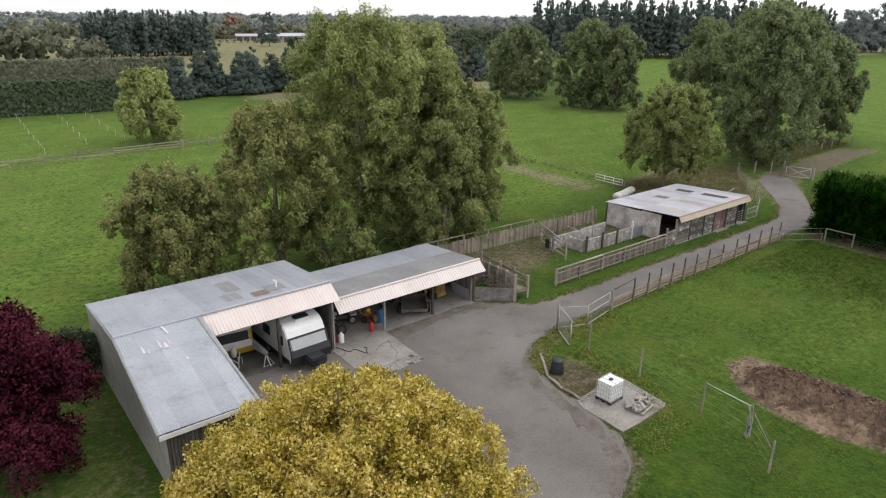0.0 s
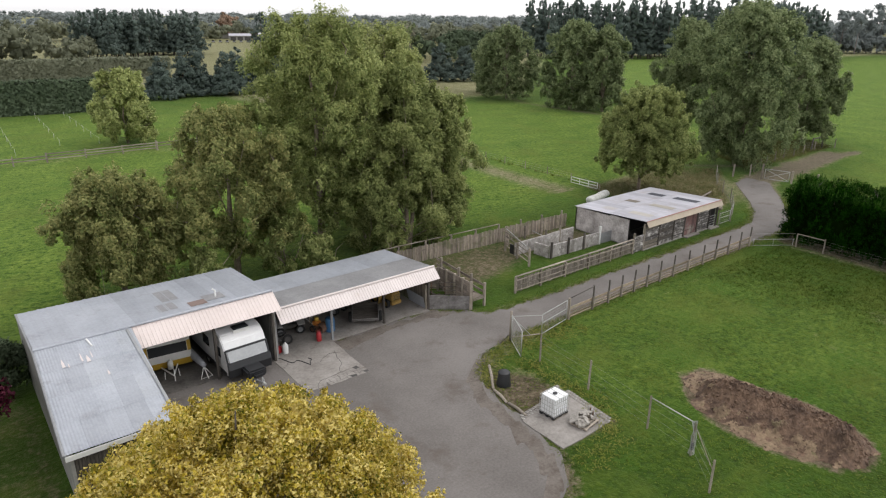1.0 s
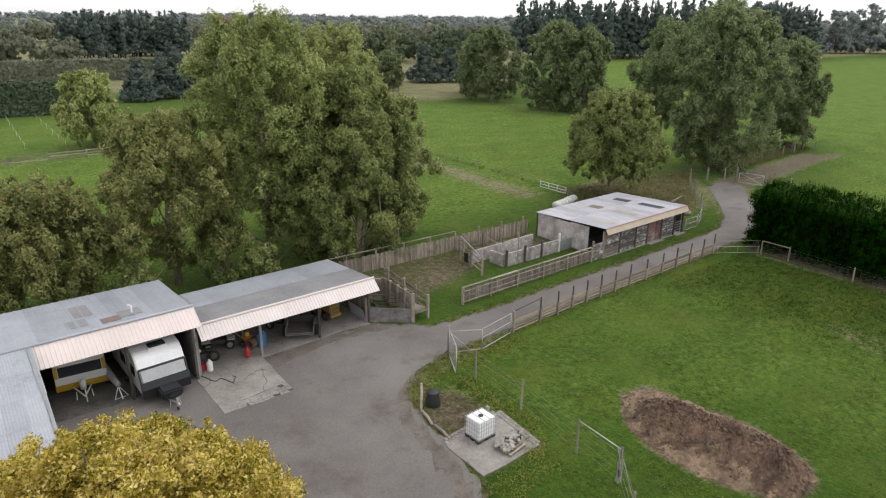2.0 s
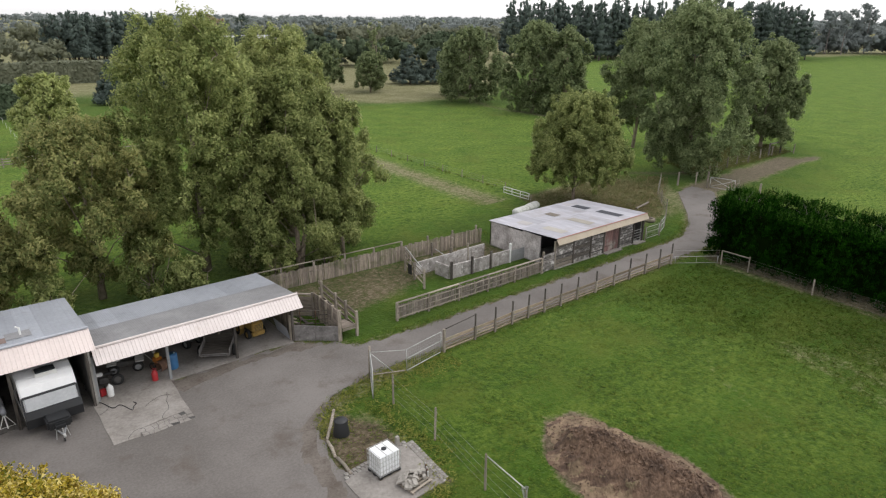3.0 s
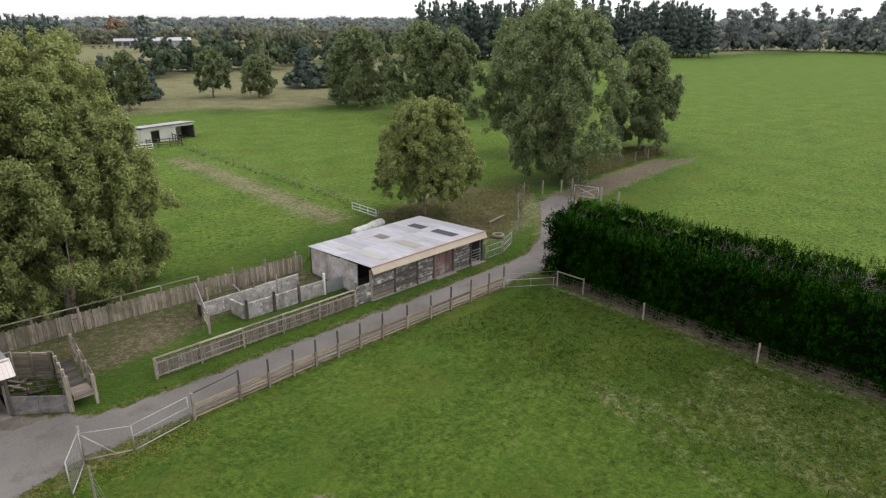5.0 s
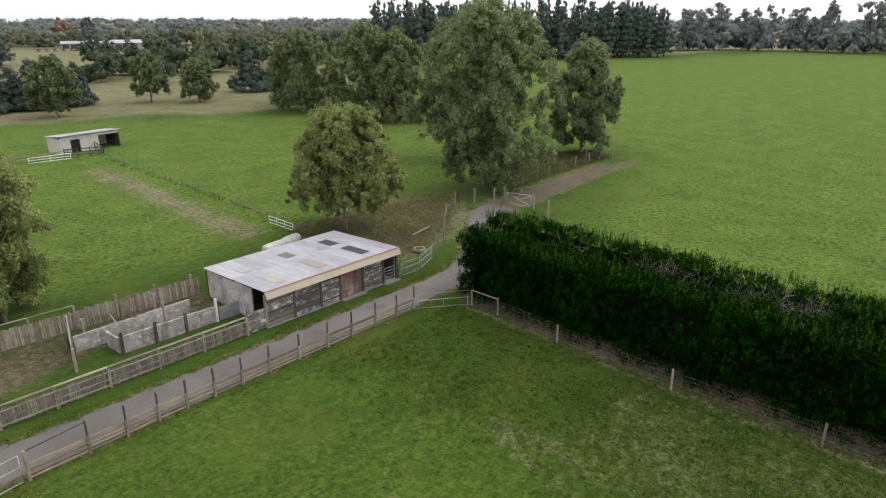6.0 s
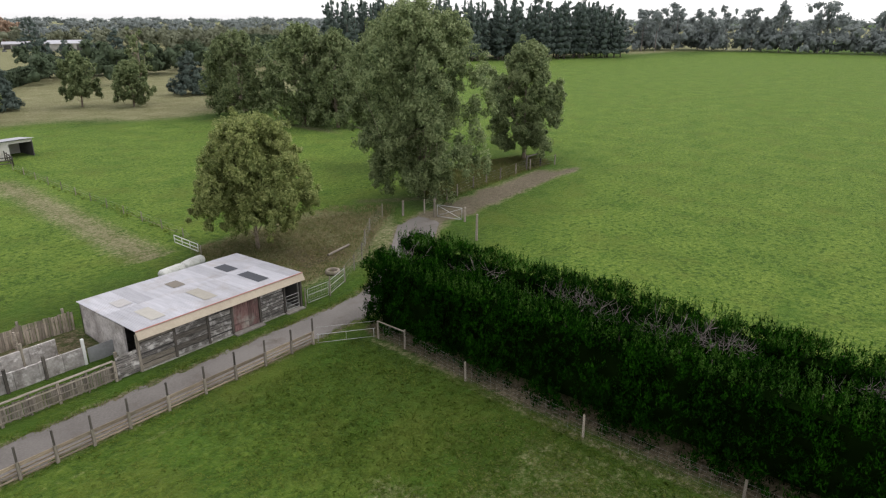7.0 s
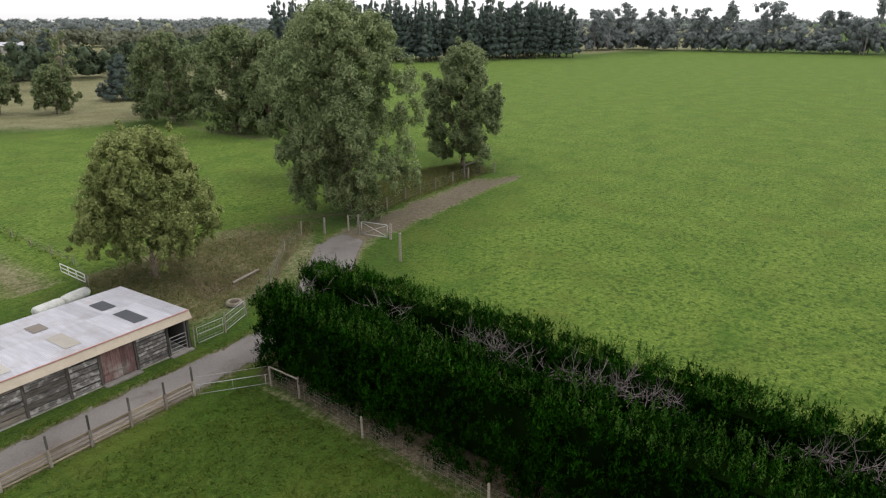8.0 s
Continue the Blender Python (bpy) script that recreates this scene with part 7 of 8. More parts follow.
def covered_boat():
    t = thing("covered_trailer", "narrow grey-covered trailer with white drawbar stand", "trailer", pose(9.45, 27.0, 0, 0, 0, 4))
    cloth = surface("grey_cover", (0.30, 0.31, 0.34), (0.42, 0.43, 0.46), 1.2, 9, 0.8, vary=0)
    g = Geo()
    rings = []
    for k in range(9):
        f = k / 8
        w, h = 0.12 + 0.08 * math.sin(min(1, f * 1.4) * 1.57), 0.14 + 0.16 * math.sin(min(1, f * 1.4) * 1.57)
        rings.append([(w * math.cos(a * math.tau / 12), f * 3.2, 0.72 + h * math.sin(a * math.tau / 12)) for a in range(12)])
    g.add([p for r in rings for p in r], [(i * 12 + a, i * 12 + (a + 1) % 12, (i + 1) * 12 + (a + 1) % 12, (i + 1) * 12 + a) for i in range(8) for a in range(12)] + [tuple(range(12))[::-1], tuple(range(96, 108))])
    part("cover", g, cloth, t, smooth=True)
    part("stand", Geo().tube([(0, 0.1, 0.62), (-0.3, -0.15, 0.03), (0.35, -0.15, 0.03), (0, 0.1, 0.62)], 0.03, 6).tube([(0, 0.1, 0.6), (0, -0.45, 0.1)], 0.03, 6), M_WHITE, t, "white folding stand")
    for s in (-0.3, 0.3):
        wheel(t, s, 2.2, 0.25, 0.12, M_WHITE)
    part("axle", Geo().tube([(-0.34, 2.2, 0.25), (0.34, 2.2, 0.25)], 0.03, 6).box(-0.2, 1.9, 0.25, 0.2, 2.5, 0.5), M_GALV_D, t)
    return t


def box_trailer():
    t = thing("box_trailer", "rusty two-wheeled farm trailer under the shed roof", "trailer", pose(20.1, 27.55, 0, 0, 0, -31))
    part("bed", Geo().box(-0.85, -0.75, 0.42, 0.85, 0.9, 0.48), M_WOOD_D, t, bevel=0.008)
    for x in (-0.85, 0.83):
        part("side_panel", Geo().box(x, -0.75, 0.48, x + 0.03, 0.9, 0.85), M_SHEET_D, t, "grimy grey side panel")
    part("headboard", Geo().box(-0.85, 0.9, 0.45, 0.85, 0.94, 0.95), M_WOOD_D, t)
    part("tail_frame", Geo().tube([(-0.85, -0.78, 0.45), (-0.85, -0.78, 0.55), (0.85, -0.78, 0.55), (0.85, -0.78, 0.45), (-0.85, -0.78, 0.45)], 0.03, 6), M_SHEET_D, t, "pale tail board frame")
    for s in (-1, 1):
        wheel(t, s * 0.98, 0.1, 0.34, 0.2, M_PIPE)
    part("frame", Geo().box(-0.7, -0.7, 0.3, -0.62, 1.0, 0.42).box(0.62, -0.7, 0.3, 0.7, 1.0, 0.42), M_WOOD_D, t)
    part("axle", Geo().tube([(-1.0, 0.1, 0.34), (1.0, 0.1, 0.34)], 0.035, 6), M_RUST, t)
    return t


def yellow_machine():
    t = thing("compact_tractor", "small old yellow tractor with black tyres under the shed", "tractor", pose(22.85, 28.9, 0, 0, 0, 6))
    ypaint = surface("machine_yellow", (0.28, 0.17, 0.04), (0.42, 0.28, 0.085), 2.5, 9, 0.6, (0.13, 0.09, 0.05), (0.55, 0.72), vary=0)
    part("bonnet", Geo().box(-0.38, -0.75, 0.5, 0.38, 0.5, 1.12), ypaint, t, bevel=0.07)
    gr = part("grille", Geo().box(-0.32, -0.78, 0.55, 0.32, -0.74, 1.05), ypaint, t, bevel=0.01)
    for k in range(5):
        part("slot", Geo().box(-0.26, -0.80, 0.60 + k * 0.085, 0.26, -0.785, 0.63 + k * 0.085), M_BLACK, gr)
    part("counterweight", Geo().box(-0.42, -0.86, 0.25, 0.42, -0.62, 0.52), ypaint, t, bevel=0.05)
    part("hood_cap", Geo().box(-0.42, -0.5, 1.12, 0.42, 0.2, 1.25), ypaint, t, bevel=0.05)
    part("seat", Geo().box(-0.25, 0.65, 0.75, 0.25, 1.1, 0.85).box(-0.25, 1.05, 0.85, 0.25, 1.13, 1.25), M_BLACK, t, "black seat", bevel=0.03)
    part("steering", Geo().tube([(0, 0.45, 0.95), (0, 0.6, 1.25)], 0.025, 6).lathe(((0.17, 0), (0.19, 0.015), (0.17, 0.03)), 0, 0.62, 1.25, 16), M_BLACK, t, "black steering wheel")
    part("chassis", Geo().box(-0.3, -0.6, 0.3, 0.3, 1.2, 0.52), M_DARK, t, bevel=0.02)
    for s in (-1, 1):
        wheel(t, s * 0.56, 0.75, 0.45, 0.26, ypaint)
        wheel(t, s * 0.5, -0.35, 0.3, 0.2, ypaint)
        part("mudguard", Geo().lathe(((0.5, -0.15), (0.53, -0.15), (0.53, 0.15), (0.5, 0.15)), s * 0.56, 0.75, 0.47, 18, "x"), ypaint, t)
    return t


def quad_bike(x, y, turn, accent, label):
    t = thing("quad_bike", label, "quad bike", pose(x, y, 0, 0, 0, turn), "quad bikes")
    part("frame", Geo().box(-0.2, -0.75, 0.3, 0.2, 0.75, 0.55), M_DARK, t, bevel=0.03)
    part("seat", Geo().box(-0.16, -0.45, 0.72, 0.16, 0.3, 0.82), M_BLACK, t, bevel=0.03)
    part("tank", Geo().box(-0.15, 0.25, 0.6, 0.15, 0.6, 0.85), accent, t, bevel=0.05)
    for y0, y1 in ((-0.95, -0.5), (0.45, 0.95)):
        part("fender", Geo().box(-0.52, y0, 0.58, 0.52, y1, 0.64), accent, t, bevel=0.02)
        g = Geo()
        for k in range(6):
            g.tube([(-0.4 + k * 0.16, y0, 0.72), (-0.4 + k * 0.16, y1, 0.72)], 0.012, 5)
        g.tube([(-0.4, y0, 0.72), (0.4, y0, 0.72), (0.4, y1, 0.72), (-0.4, y1, 0.72), (-0.4, y0, 0.72)], 0.014, 5)
        part("rack", g, M_PIPE, t)
    part("handlebar", Geo().tube([(-0.38, 0.35, 1.02), (-0.12, 0.45, 0.95), (0.12, 0.45, 0.95), (0.38, 0.35, 1.02)], 0.018, 6).tube([(0, 0.45, 0.95), (0, 0.55, 0.6)], 0.025, 6), M_BLACK, t)
    for sx in (-1, 1):
        for yy in (-0.62, 0.62):
            wheel(t, sx * 0.45, yy, 0.29, 0.22, M_GALV_D)
    return t


def trail_bike():
    t = thing("trail_bike", "old farm motorbike leaning by the shed wall", "motorbike", pose(14.05, 27.8, 0, 0, 8, 80))
    for y in (-0.65, 0.65):
        wheel(t, 0, y, 0.32, 0.09, M_DARK)
    part("frame", Geo().tube([(0, -0.65, 0.32), (0, -0.1, 0.45), (0, 0.45, 0.8), (0, 0.65, 0.32)], 0.03, 6).box(-0.12, -0.2, 0.3, 0.12, 0.2, 0.6), M_DARK, t)
    part("tank", Geo().box(-0.11, 0.0, 0.72, 0.11, 0.4, 0.9), M_WHITE, t, "white fuel tank", bevel=0.04)
    part("seat", Geo().box(-0.1, -0.6, 0.74, 0.1, 0.0, 0.83), M_BLACK, t, bevel=0.03)
    part("handlebar", Geo().tube([(-0.36, 0.35, 1.05), (0, 0.45, 0.98), (0.36, 0.35, 1.05)], 0.016, 6), M_PIPE, t)
    return t


def cultivator():
    t = thing("rotary_hoe", "orange and yellow walk-behind rotary hoe", "garden machine", pose(16.95, 28.15, 0, 0, 0, 25))
    orange = surface("orange_paint", (0.42, 0.14, 0.02), (0.55, 0.22, 0.05), 2, 10, 0.5, (0.2, 0.1, 0.04), vary=0)
    part("engine", Geo().box(-0.2, -0.15, 0.45, 0.2, 0.25, 0.75), orange, t, bevel=0.04)
    part("tank", Geo().lathe(((0, -0.12), (0.13, -0.12), (0.14, 0.1), (0.1, 0.12), (0, 0.12)), 0, 0.05, 0.85, 14), plain("tin_yellow", (0.55, 0.38, 0.06)), t, "yellow tank", smooth=True)
    part("hood", Geo().lathe(((0.3, -0.3), (0.32, -0.3), (0.32, 0.3), (0.3, 0.3)), 0, -0.3, 0.32, 16, "x"), M_RUST, t)
    part("handle", Geo().tube([(-0.15, 0.2, 0.5), (-0.25, 0.9, 0.95)], 0.02, 6).tube([(0.15, 0.2, 0.5), (0.25, 0.9, 0.95)], 0.02, 6), M_PIPE, t)
    for s in (-1, 1):
        wheel(t, s * 0.25, 0.2, 0.22, 0.12, M_RUST)
    return t


white_caravan()
yellow_caravan()
covered_boat()
box_trailer()
yellow_machine()
red = plain("red_paint", (0.42, 0.03, 0.035), 0.4)
quad_bike(15.5, 29.2, 75, plain("grey_plastic", (0.50, 0.49, 0.48)), "grey quad bike with front rack in the shed")
quad_bike(19.2, 30.3, 20, M_DARK, "dark quad bike at the back of the shed")
trail_bike()
cultivator()
bd = thing("drum", "blue plastic drum beside the shed post", "drum", pose(17.6, 27.7, 0.03))
part("drum", Geo().lathe(((0, 0), (0.27, 0), (0.29, 0.05), (0.29, 0.3), (0.30, 0.33), (0.29, 0.36), (0.29, 0.6), (0.30, 0.63), (0.29, 0.66), (0.29, 0.86), (0.27, 0.9), (0, 0.9)), sides=24), plain("blue_plastic", (0.05, 0.16, 0.33), 0.4), bd, smooth=True)
part("bung", Geo().lathe(((0.04, 0.9), (0.04, 0.93), (0, 0.93)), 0.14, 0, 0, 10), M_WHITE, bd)
rc = thing("gas_cylinder", "red gas cylinder standing on the concrete", "gas cylinder", pose(16.4, 26.95, 0.03))
part("body", Geo().lathe(((0, 0), (0.15, 0), (0.16, 0.04), (0.16, 0.45), (0.1, 0.56), (0.05, 0.58), (0.05, 0.62), (0, 0.62)), sides=18), red, rc, smooth=True)
part("handle", Geo().tube([(-0.1, 0, 0.55), (-0.1, 0, 0.7), (0.1, 0, 0.7), (0.1, 0, 0.55)], 0.015, 6), red, rc)
gc = thing("gas_cylinder", "white gas cylinder by the shed post", "gas cylinder", pose(14.1, 26.75, 0.03))
part("body", Geo().lathe(((0, 0), (0.16, 0), (0.17, 0.04), (0.17, 0.5), (0.11, 0.6), (0.06, 0.62), (0.06, 0.7), (0, 0.7)), sides=18), M_WHITE, gc, smooth=True)
cn = thing("fuel_can", "dull red fuel can beside the cylinder", "fuel can", pose(13.8, 27.0, 0.03, 0, 0, 20))
part("can", Geo().box(-0.17, -0.1, 0, 0.17, 0.1, 0.4), red, cn, bevel=0.03)
part("spout", Geo().tube([(0.1, 0, 0.38), (0.16, 0, 0.5)], 0.03, 8), M_BLACK, cn)


# ---- behind the barn and further off ----
wrap = surface("white_wrap", (0.50, 0.50, 0.47), (0.68, 0.68, 0.65), 1.6, 6, 0.45, (0.33, 0.34, 0.27), vary=0, relief=0.2)
for k, (x, y, r) in enumerate(((55.2, 37.5, 10), (57.3, 38.0, 14))):
    q = thing("silage_bale", "row of white plastic-wrapped silage bales slumped together on grass", "bale", pose(x, y, 0, 0, 0, r) @ Matrix.Scale(0.85, 4), "silage bales")
    g = Geo().lathe(((0, -1.25), (0.40, -1.22), (0.52, -1.05), (0.55, -0.5), (0.50, -0.42), (0.55, -0.34), (0.54, 0.36), (0.49, 0.43), (0.54, 0.52), (0.50, 1.06), (0.36, 1.22), (0, 1.25)), sides=20, axis="x")
    rb = random.Random(k)
    g.v = [(a * rb.uniform(0.97, 1.03), b * rb.uniform(1.0, 1.06), max(-0.03, (c + 0.5) * 0.85) + rb.uniform(-0.015, 0.015)) for a, b, c in g.v]
    part("bale", g, wrap, q, smooth=True)
pp = thing("fallen_pole", "pale fallen timber pole in the rough grass", "log")
part("pole", Geo().tube([(65.8, 31.2, 0.2), (68.7, 31.75, 0.25)], 0.11, 8), M_WOOD, pp)
tr = thing("tyre_trough", "old tyre water trough beside the netting fence", "trough", pose(63.6, 28.1, 0) @ Matrix.Scale(0.82, 4))
part("tyre", Geo().lathe(((0.45, 0.03), (0.7, 0.02), (0.75, 0.18), (0.7, 0.36), (0.5, 0.38), (0.45, 0.3), (0.45, 0.03)), sides=24), M_WOOD_M, tr, smooth=True)


def field_shelter():
    t = thing("field_shelter", "small pale field shelter with white iron roof", "shed", pose(57.8, 96.0, 0, 0, 0, 7))
    iron(t, (9.2, 4.2, 2.25), (-0.3, 4.2, 2.25), (9.2, -0.4, 2.65), 9, 1, [M_GALV_W], 41)
    cream = surface("cream_wall", (0.50, 0.48, 0.44), (0.62, 0.60, 0.56), 0.6, 6, 0.85, (0.42, 0.38, 0.32), vary=0.05)
    part("wall", Geo().box(0, 3.9, 0, 9, 4.0, 2.2), cream, t)
    part("wall", Geo().box(0, 0, 0, 0.12, 3.9, 2.25), cream, t)
    # Walls inside the open bay are coloured as if in shade.
    part("wall", Geo().box(8.88, 0, 0, 9, 3.9, 2.25), M_DARK, t)
    part("wall", Geo().box(0.12, 0, 0, 1.5, 0.1, 2.5).box(2.9, 0, 0, 5.7, 0.1, 2.5).box(1.5, 0, 1.95, 2.9, 0.1, 2.5).box(5.7, 0, 2.1, 9, 0.1, 2.5), cream, t, "cream front wall with open bays")
    part("inner_wall", Geo().box(5.6, 0.1, 0, 5.7, 3.9, 2.3), M_DARK, t)
    return t


field_shelter()
for a, b in (((57.2, 92.9), (62.0, 91.4)), ((62.0, 91.4), (62.6, 96.2))):
    q = thing("yard_rails", "dark timber rails of the shelter yard", "fence", group="shelter yard rails")
    for z in (0.4, 0.8, 1.2):
        rod("rail", q, (*a, z), (*b, z), 0.06, M_WOOD_D)
    for f in (0, 0.33, 0.66, 1):
        rod("post", q, (a[0] + (b[0] - a[0]) * f, a[1] + (b[1] - a[1]) * f, 0), (a[0] + (b[0] - a[0]) * f, a[1] + (b[1] - a[1]) * f, 1.4), 0.07, M_WOOD_D)
q = thing("field_gate", "white barred gate beside the field shelter", "gate")
for z in (0.35, 0.7, 1.05):
    rod("bar", q, (52.0, 90.9, z), (57.2, 90.5, z), 0.05, M_WHITE)
for f in (0, 0.5, 1):
    rod("upright", q, (52.0 + 5.2 * f, 90.9 - 0.4 * f, 0.3), (52.0 + 5.2 * f, 90.9 - 0.4 * f, 1.1), 0.05, M_WHITE)


def far_barn(x, y, L, W, h, turn, roof, label):
    t = thing("farm_building", label, "building", pose(x, y, 0, 0, 0, turn), "distant farm buildings")
    part("wall", Geo().box(-L / 2, -W / 2, 0, L / 2, W / 2, h), M_WALL, t)
    part("roof", Geo().add([(-L / 2 - 0.5, -W / 2 - 0.5, h), (L / 2 + 0.5, -W / 2 - 0.5, h), (L / 2 + 0.5, 0, h + W * 0.16), (-L / 2 - 0.5, 0, h + W * 0.16), (-L / 2 - 0.5, W / 2 + 0.5, h), (L / 2 + 0.5, W / 2 + 0.5, h)],
                           [(0, 1, 2, 3), (3, 2, 5, 4), (0, 3, 4), (1, 5, 2)]), roof, t)
    for k in range(3):
        part("door", Geo().box(-L / 2 + L * (k + 0.5) / 3 - 1.8, -W / 2 - 0.06, 0, -L / 2 + L * (k + 0.5) / 3 + 1.8, -W / 2 - 0.01, h * 0.8), M_DARK, t)
    return t


far_barn(198, 418, 26, 11, 4, -20, M_GALV_W, "long pale-roofed farm building on the horizon")
far_barn(196, 490, 34, 12, 3.5, -22, M_RUST, "long low brown-roofed farm building")
far_barn(186, 455, 14, 9, 3.0, -22, M_GALV_W, "small pale farm building among trees")
far_barn(470, 620, 26, 12, 4.5, -35, M_RUST, "red-roofed house among distant trees")
far_barn(560, 590, 20, 10, 4.5, -35, M_GALV_W, "white-roofed house among distant trees")
rngo = random.Random(3)
make_tree("autumn_tree", "far rust-orange autumn tree by the farm buildings", 206, 528, lobes_round(rngo, 16, 9, 7, 0.1), foliage("rust_leaves", ((0.2, (0.27, 0.195, 0.14)), (0.5, (0.38, 0.27, 0.19)), (0.8, (0.48, 0.34, 0.24)))), M_BARK_D, 301, 60, 40, 2.0, (1.6, 0.9))
far_grey = surface("car_paint", (0.10, 0.10, 0.11), (0.5, 0.5, 0.52), 0.1, 1, 0.3, vary=0.8)
for k in range(9):
    q = thing("parked_car", "far parked car by the farm buildings", "car", pose(156 + k * 4.0, 425 - k * 1.4, 0, 0, 0, 66), "far parked cars")
    part("body", Geo().box(-2.1, -0.85, 0.35, 2.1, 0.85, 0.95), far_grey, q, bevel=0.15)
    part("cabin", Geo().box(-1.2, -0.75, 0.95, 1.1, 0.75, 1.5), M_GLASS, q, bevel=0.2)
    for sx in (-1.3, 1.3):
        for sy in (-0.8, 0.8):
            wheel(q, sx, sy, 0.33, 0.2, M_PIPE, "y")


# ---- dead sticks in the hedge gap ----
STICKS = ((19.0, 8), (12.8, 14), (7.2, 16), (5.4, 26), (4.4, 18), (1.4, 24), (-0.8, 26), (-2.6, 20), (-8.5, 20), (-10.2, 20), (-15, 20), (-22, 20))


def sticks():
    r = random.Random(6)
    g = Geo()
    for cy, n in STICKS:
        for _ in range(n):
            x, y = r.gauss(62.5, 0.45), cy + r.gauss(0, 0.7)
            p = Vector((x, y, 3.6 + r.random() * 0.5))
            pts = [p]
            d = Vector((r.gauss(0, 0.6), r.gauss(0, 0.7), 0.6)).normalized()
            for _ in range(4):
                d = (d + Vector((r.gauss(0, 0.35), r.gauss(0, 0.35), r.gauss(0.05, 0.25)))).normalized()
                p = p + d * r.uniform(0.16, 0.3)
                pts.append(p)
                for _ in range(r.choice((0, 1, 1, 2))):
                    e = (d + Vector((r.gauss(0, 0.8), r.gauss(0, 0.8), r.gauss(0.1, 0.5)))).normalized()
                    g.tube([p, p + e * 0.35, p + e * 0.6 + Vector((0, 0, 0.08))], [0.010, 0.007, 0.003], 3, False)
            g.tube(pts, [0.017, 0.014, 0.011, 0.008, 0.004], 4, False)
    t = thing("dead_branches", "bare grey-pink dead branches between the hedge rows", "branches", kind="stuff")
    part("branches", g, M_DEAD, t)


sticks()


# ---- grass, weeds and fallen leaves ----
def tufts(name, label, region, count, mat, seed, length, width, blades=4, spread=0.06, where=None, lean=-0.75, flat=False):
    rng = np.random.default_rng(seed)
    x0, y0, x1, y1 = region
    px, py = rng.uniform(x0, x1, count), rng.uniform(y0, y1, count)
    keep = where(px, py, rng)
    px, py = px[keep], py[keep]
    c = np.stack((px, py, np.full(len(px), length * 0.3)), 1)
    pts = np.repeat(c, blades, axis=0) + rng.normal(size=(len(c) * blades, 3)) * np.array((spread, spread, 0.01))
    t = thing(name, label, "grass", kind="stuff")
    up = np.tile((0.0, 0.0, 1.0), (len(pts), 1))
    v = laid_leaves(rng, pts, up, length, width, 0.45, 0.0) if flat else leaves(rng, pts, length, width, lean)
    part("blades", leaf_mesh("blades", v, mat, rng.normal(size=pts.shape) * 0.35 + np.array((0, 0, 1.0))), mat, t)


def field_only(px, py, rng):
    n = np.array([noise.noise((x * 0.5, y * 0.5, 3)) for x, y in zip(px, py)])
    return (outside(px, py, YARD) > 0.15) & (outside(px, py, MOUND) > 0.2) & (outside(px, py, [(20.2, 10.5), (24.2, 10.5), (24.2, 14), (20.3, 14)]) > 0) & (rng.random(len(px)) < 0.55 + n)


def verge(px, py, rng):
    d = outside(px, py, YARD)
    pad = outside(px, py, [(20.2, 10.5), (24.2, 10.5), (24.2, 14), (20.3, 14)])
    bed = line_distance(px, py, [(25.0, 19.4), (22.6, 18.5), (20.9, 15.4), (20.3, 11.5), (19.0, 8.6)])
    return ((bed > 1.5) | (rng.random(len(px)) < 0.6)) & (pad > 0) & (d > -0.1) & (d < 0.9) & (py < 26) & (rng.random(len(px)) < 1.1 - d)


tufts("grass_tufts", "short uneven green grass of the near paddock", (21, -14, 57.5, 19.8), 34000, M_TUFT, 401, 0.12, 0.045, 2, 0.1, field_only, flat=True)
tufts("verge_grass", "rank grass along the edge of the drive", (15, 5, 75, 34), 90000, M_TUFT, 402, 0.17, 0.024, 4, 0.09, verge)
tufts("dry_grass", "dry pale grass in the trodden part of the paddock", (40, -14, 58, 14), 7500, M_TUFT_PALE, 403, 0.16, 0.03, 3, 0.12,
      lambda px, py, rng: (line_distance(px, py, [(53.2, 4.0), (52.5, 1.0), (51.0, -8.0)]) < 4.6 * rng.random(len(px)) ** 0.8), flat=True)
tufts("verge_weeds", "yellow-green weeds round the bend of the yard", (19, 8, 31, 21), 9000, M_WEED, 417, 0.16, 0.05, 3, 0.12,
      lambda px, py, rng: (outside(px, py, YARD) > 0.1) & (line_distance(px, py, [(21.2, 17.6), (22.6, 19.2), (25.5, 19.6), (30, 19.4)]) < 2.0 * rng.random(len(px))) | (line_distance(px, py, [(24.6, 17.0), (24.7, 12.5), (22.6, 9.6), (20.6, 9.3)]) < 1.0 * rng.random(len(px)) ** 1.5) & (outside(px, py, YARD) > 0.1), flat=True)
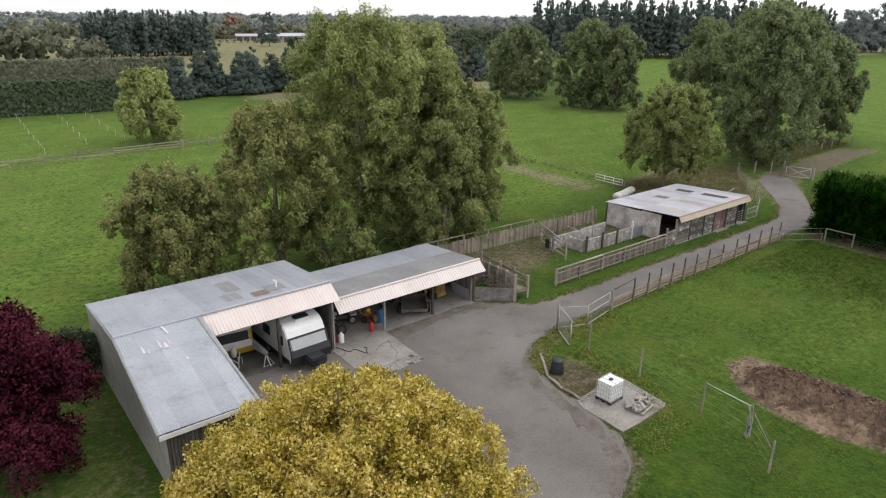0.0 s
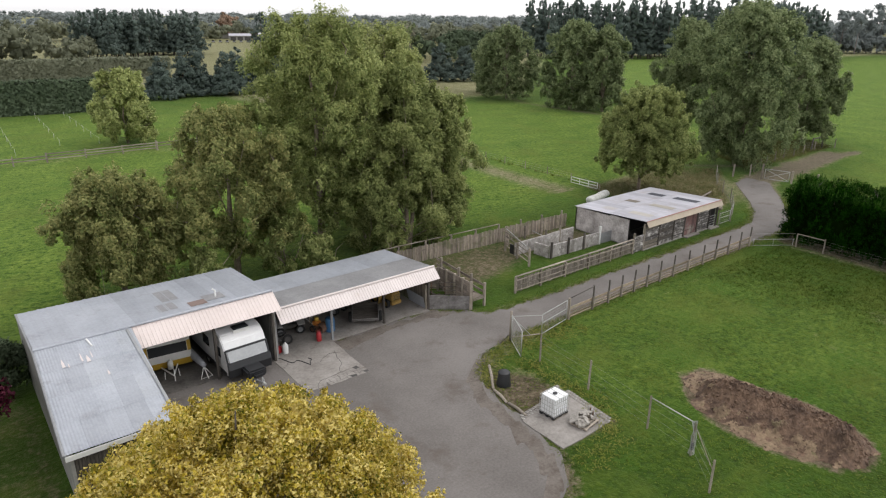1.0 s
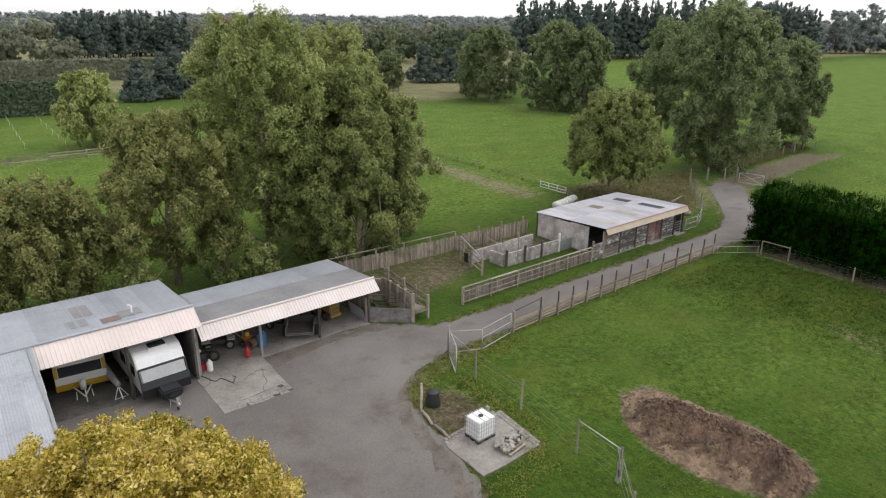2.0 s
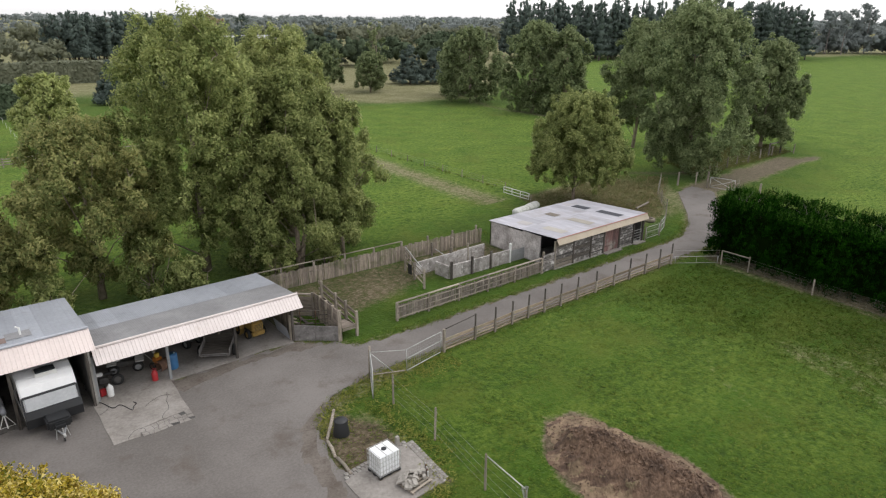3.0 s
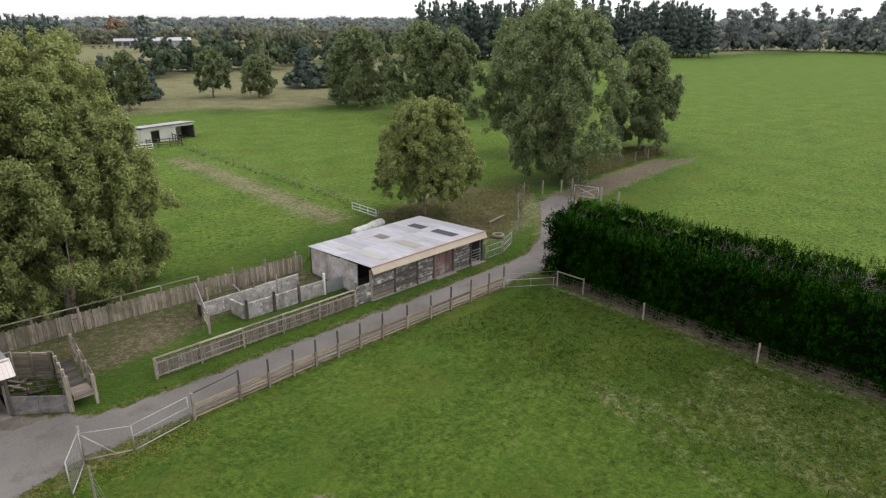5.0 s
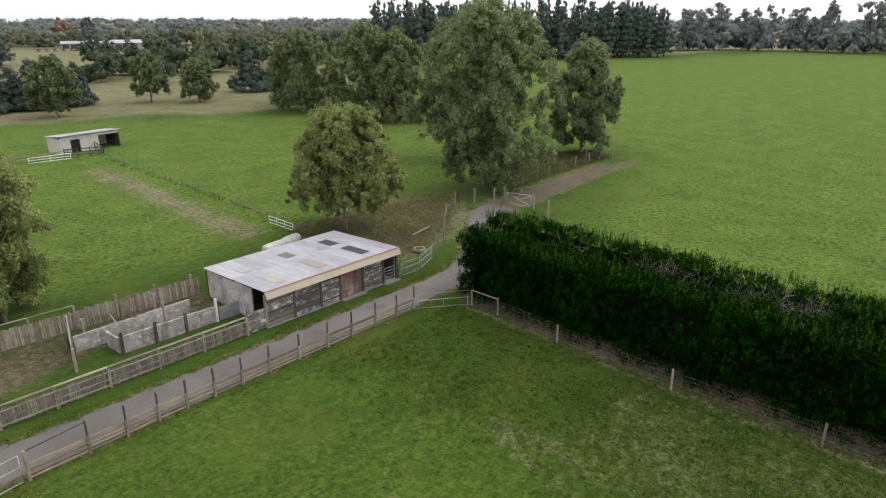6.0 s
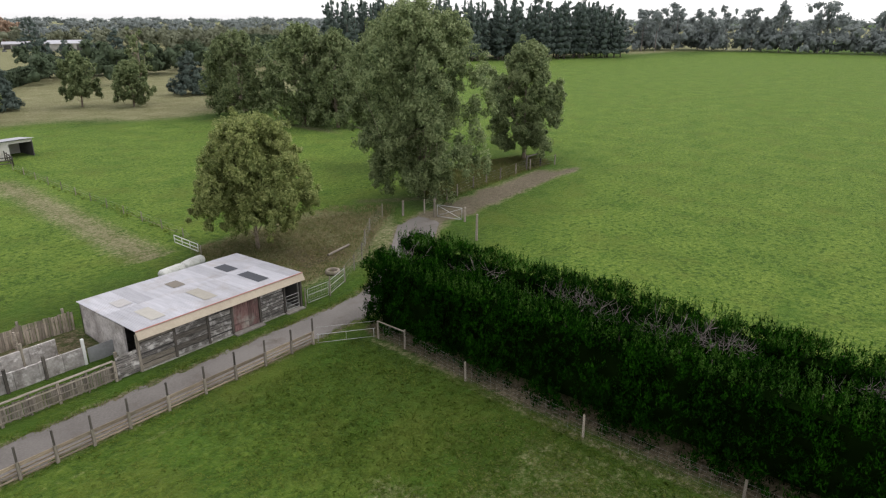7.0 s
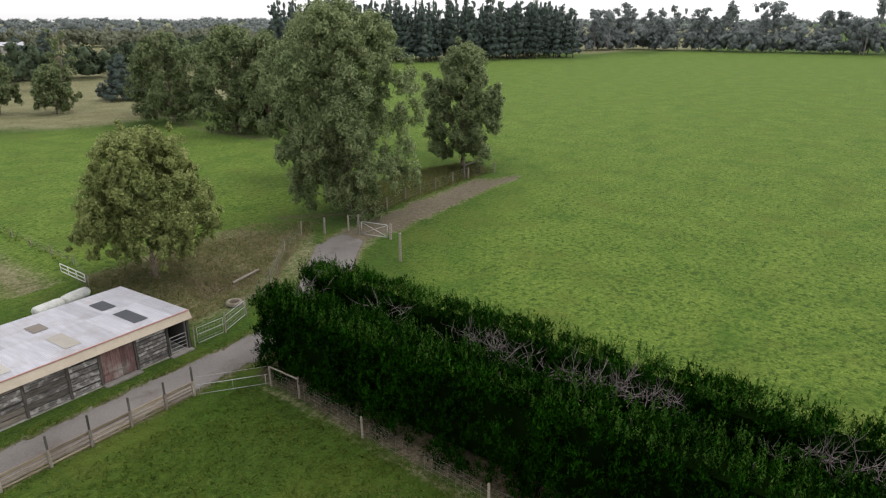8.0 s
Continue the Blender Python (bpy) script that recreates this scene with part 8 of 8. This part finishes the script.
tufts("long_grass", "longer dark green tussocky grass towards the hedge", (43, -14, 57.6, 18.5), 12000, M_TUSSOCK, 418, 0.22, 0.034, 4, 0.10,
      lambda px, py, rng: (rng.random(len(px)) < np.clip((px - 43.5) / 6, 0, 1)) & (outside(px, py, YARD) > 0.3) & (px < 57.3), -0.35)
tufts("rough_growth", "rank dry grass and weeds behind the barn", (58, 27, 82, 43), 9000, M_TUFT_DRY, 404, 0.36, 0.022, 4, 0.16,
      lambda px, py, rng: (outside(px, py, [(58.5, 29), (66.0, 29.5), (70, 32), (80, 38), (76, 42), (60, 41)]) < 1.0) & (outside(px, py, YARD) > 1.2) & (rng.random(len(px)) < 0.8))
tufts("rough_growth", "green weeds and rank grass behind the barn", (58, 27, 80, 42), 7000, M_TUFT_PALE, 414, 0.36, 0.035, 4, 0.14,
      lambda px, py, rng: (outside(px, py, [(58.5, 29), (66.0, 29.5), (70, 32), (78, 37), (70, 41), (60, 40)]) < 1.0) & (outside(px, py, YARD) > 1.2) & (rng.random(len(px)) < 0.8), flat=True)
tufts("rough_growth", "tall grey-green grass between the track and the trees", (84, 34, 116, 46), 15000, M_TUFT_PALE, 416, 0.5, 0.035, 4, 0.2,
      lambda px, py, rng: (outside(px, py, [(86, 36.2), (110.5, 36.8), (113, 41), (104, 44), (90, 43)]) < 1.2 * rng.random(len(px))))
tufts("rough_growth", "dark green weeds along the fences", (24, 34.8, 62, 90), 26000, M_TUFT, 405, 0.45, 0.08, 4, 0.15,
      lambda px, py, rng: (line_distance(px, py, [(25, 35.6), (46, 34.6), (52, 34.2)]) < 0.9 * rng.random(len(px))) | ((line_distance(px, py, [(60.7, 45), (61.2, 88)]) < 0.7 * rng.random(len(px))) & (rng.random(len(px)) < 0.22)))
tufts("fallen_leaves", "scattered yellow fallen leaves on the gravel", (1, 3, 20, 22), 900, M_YELLOW, 406, 0.13, 0.11, 1, 0.1,
      lambda px, py, rng: np.hypot(px - 6, py - 12) < 5 + 5 * rng.random(len(px)) ** 2, 0.0)
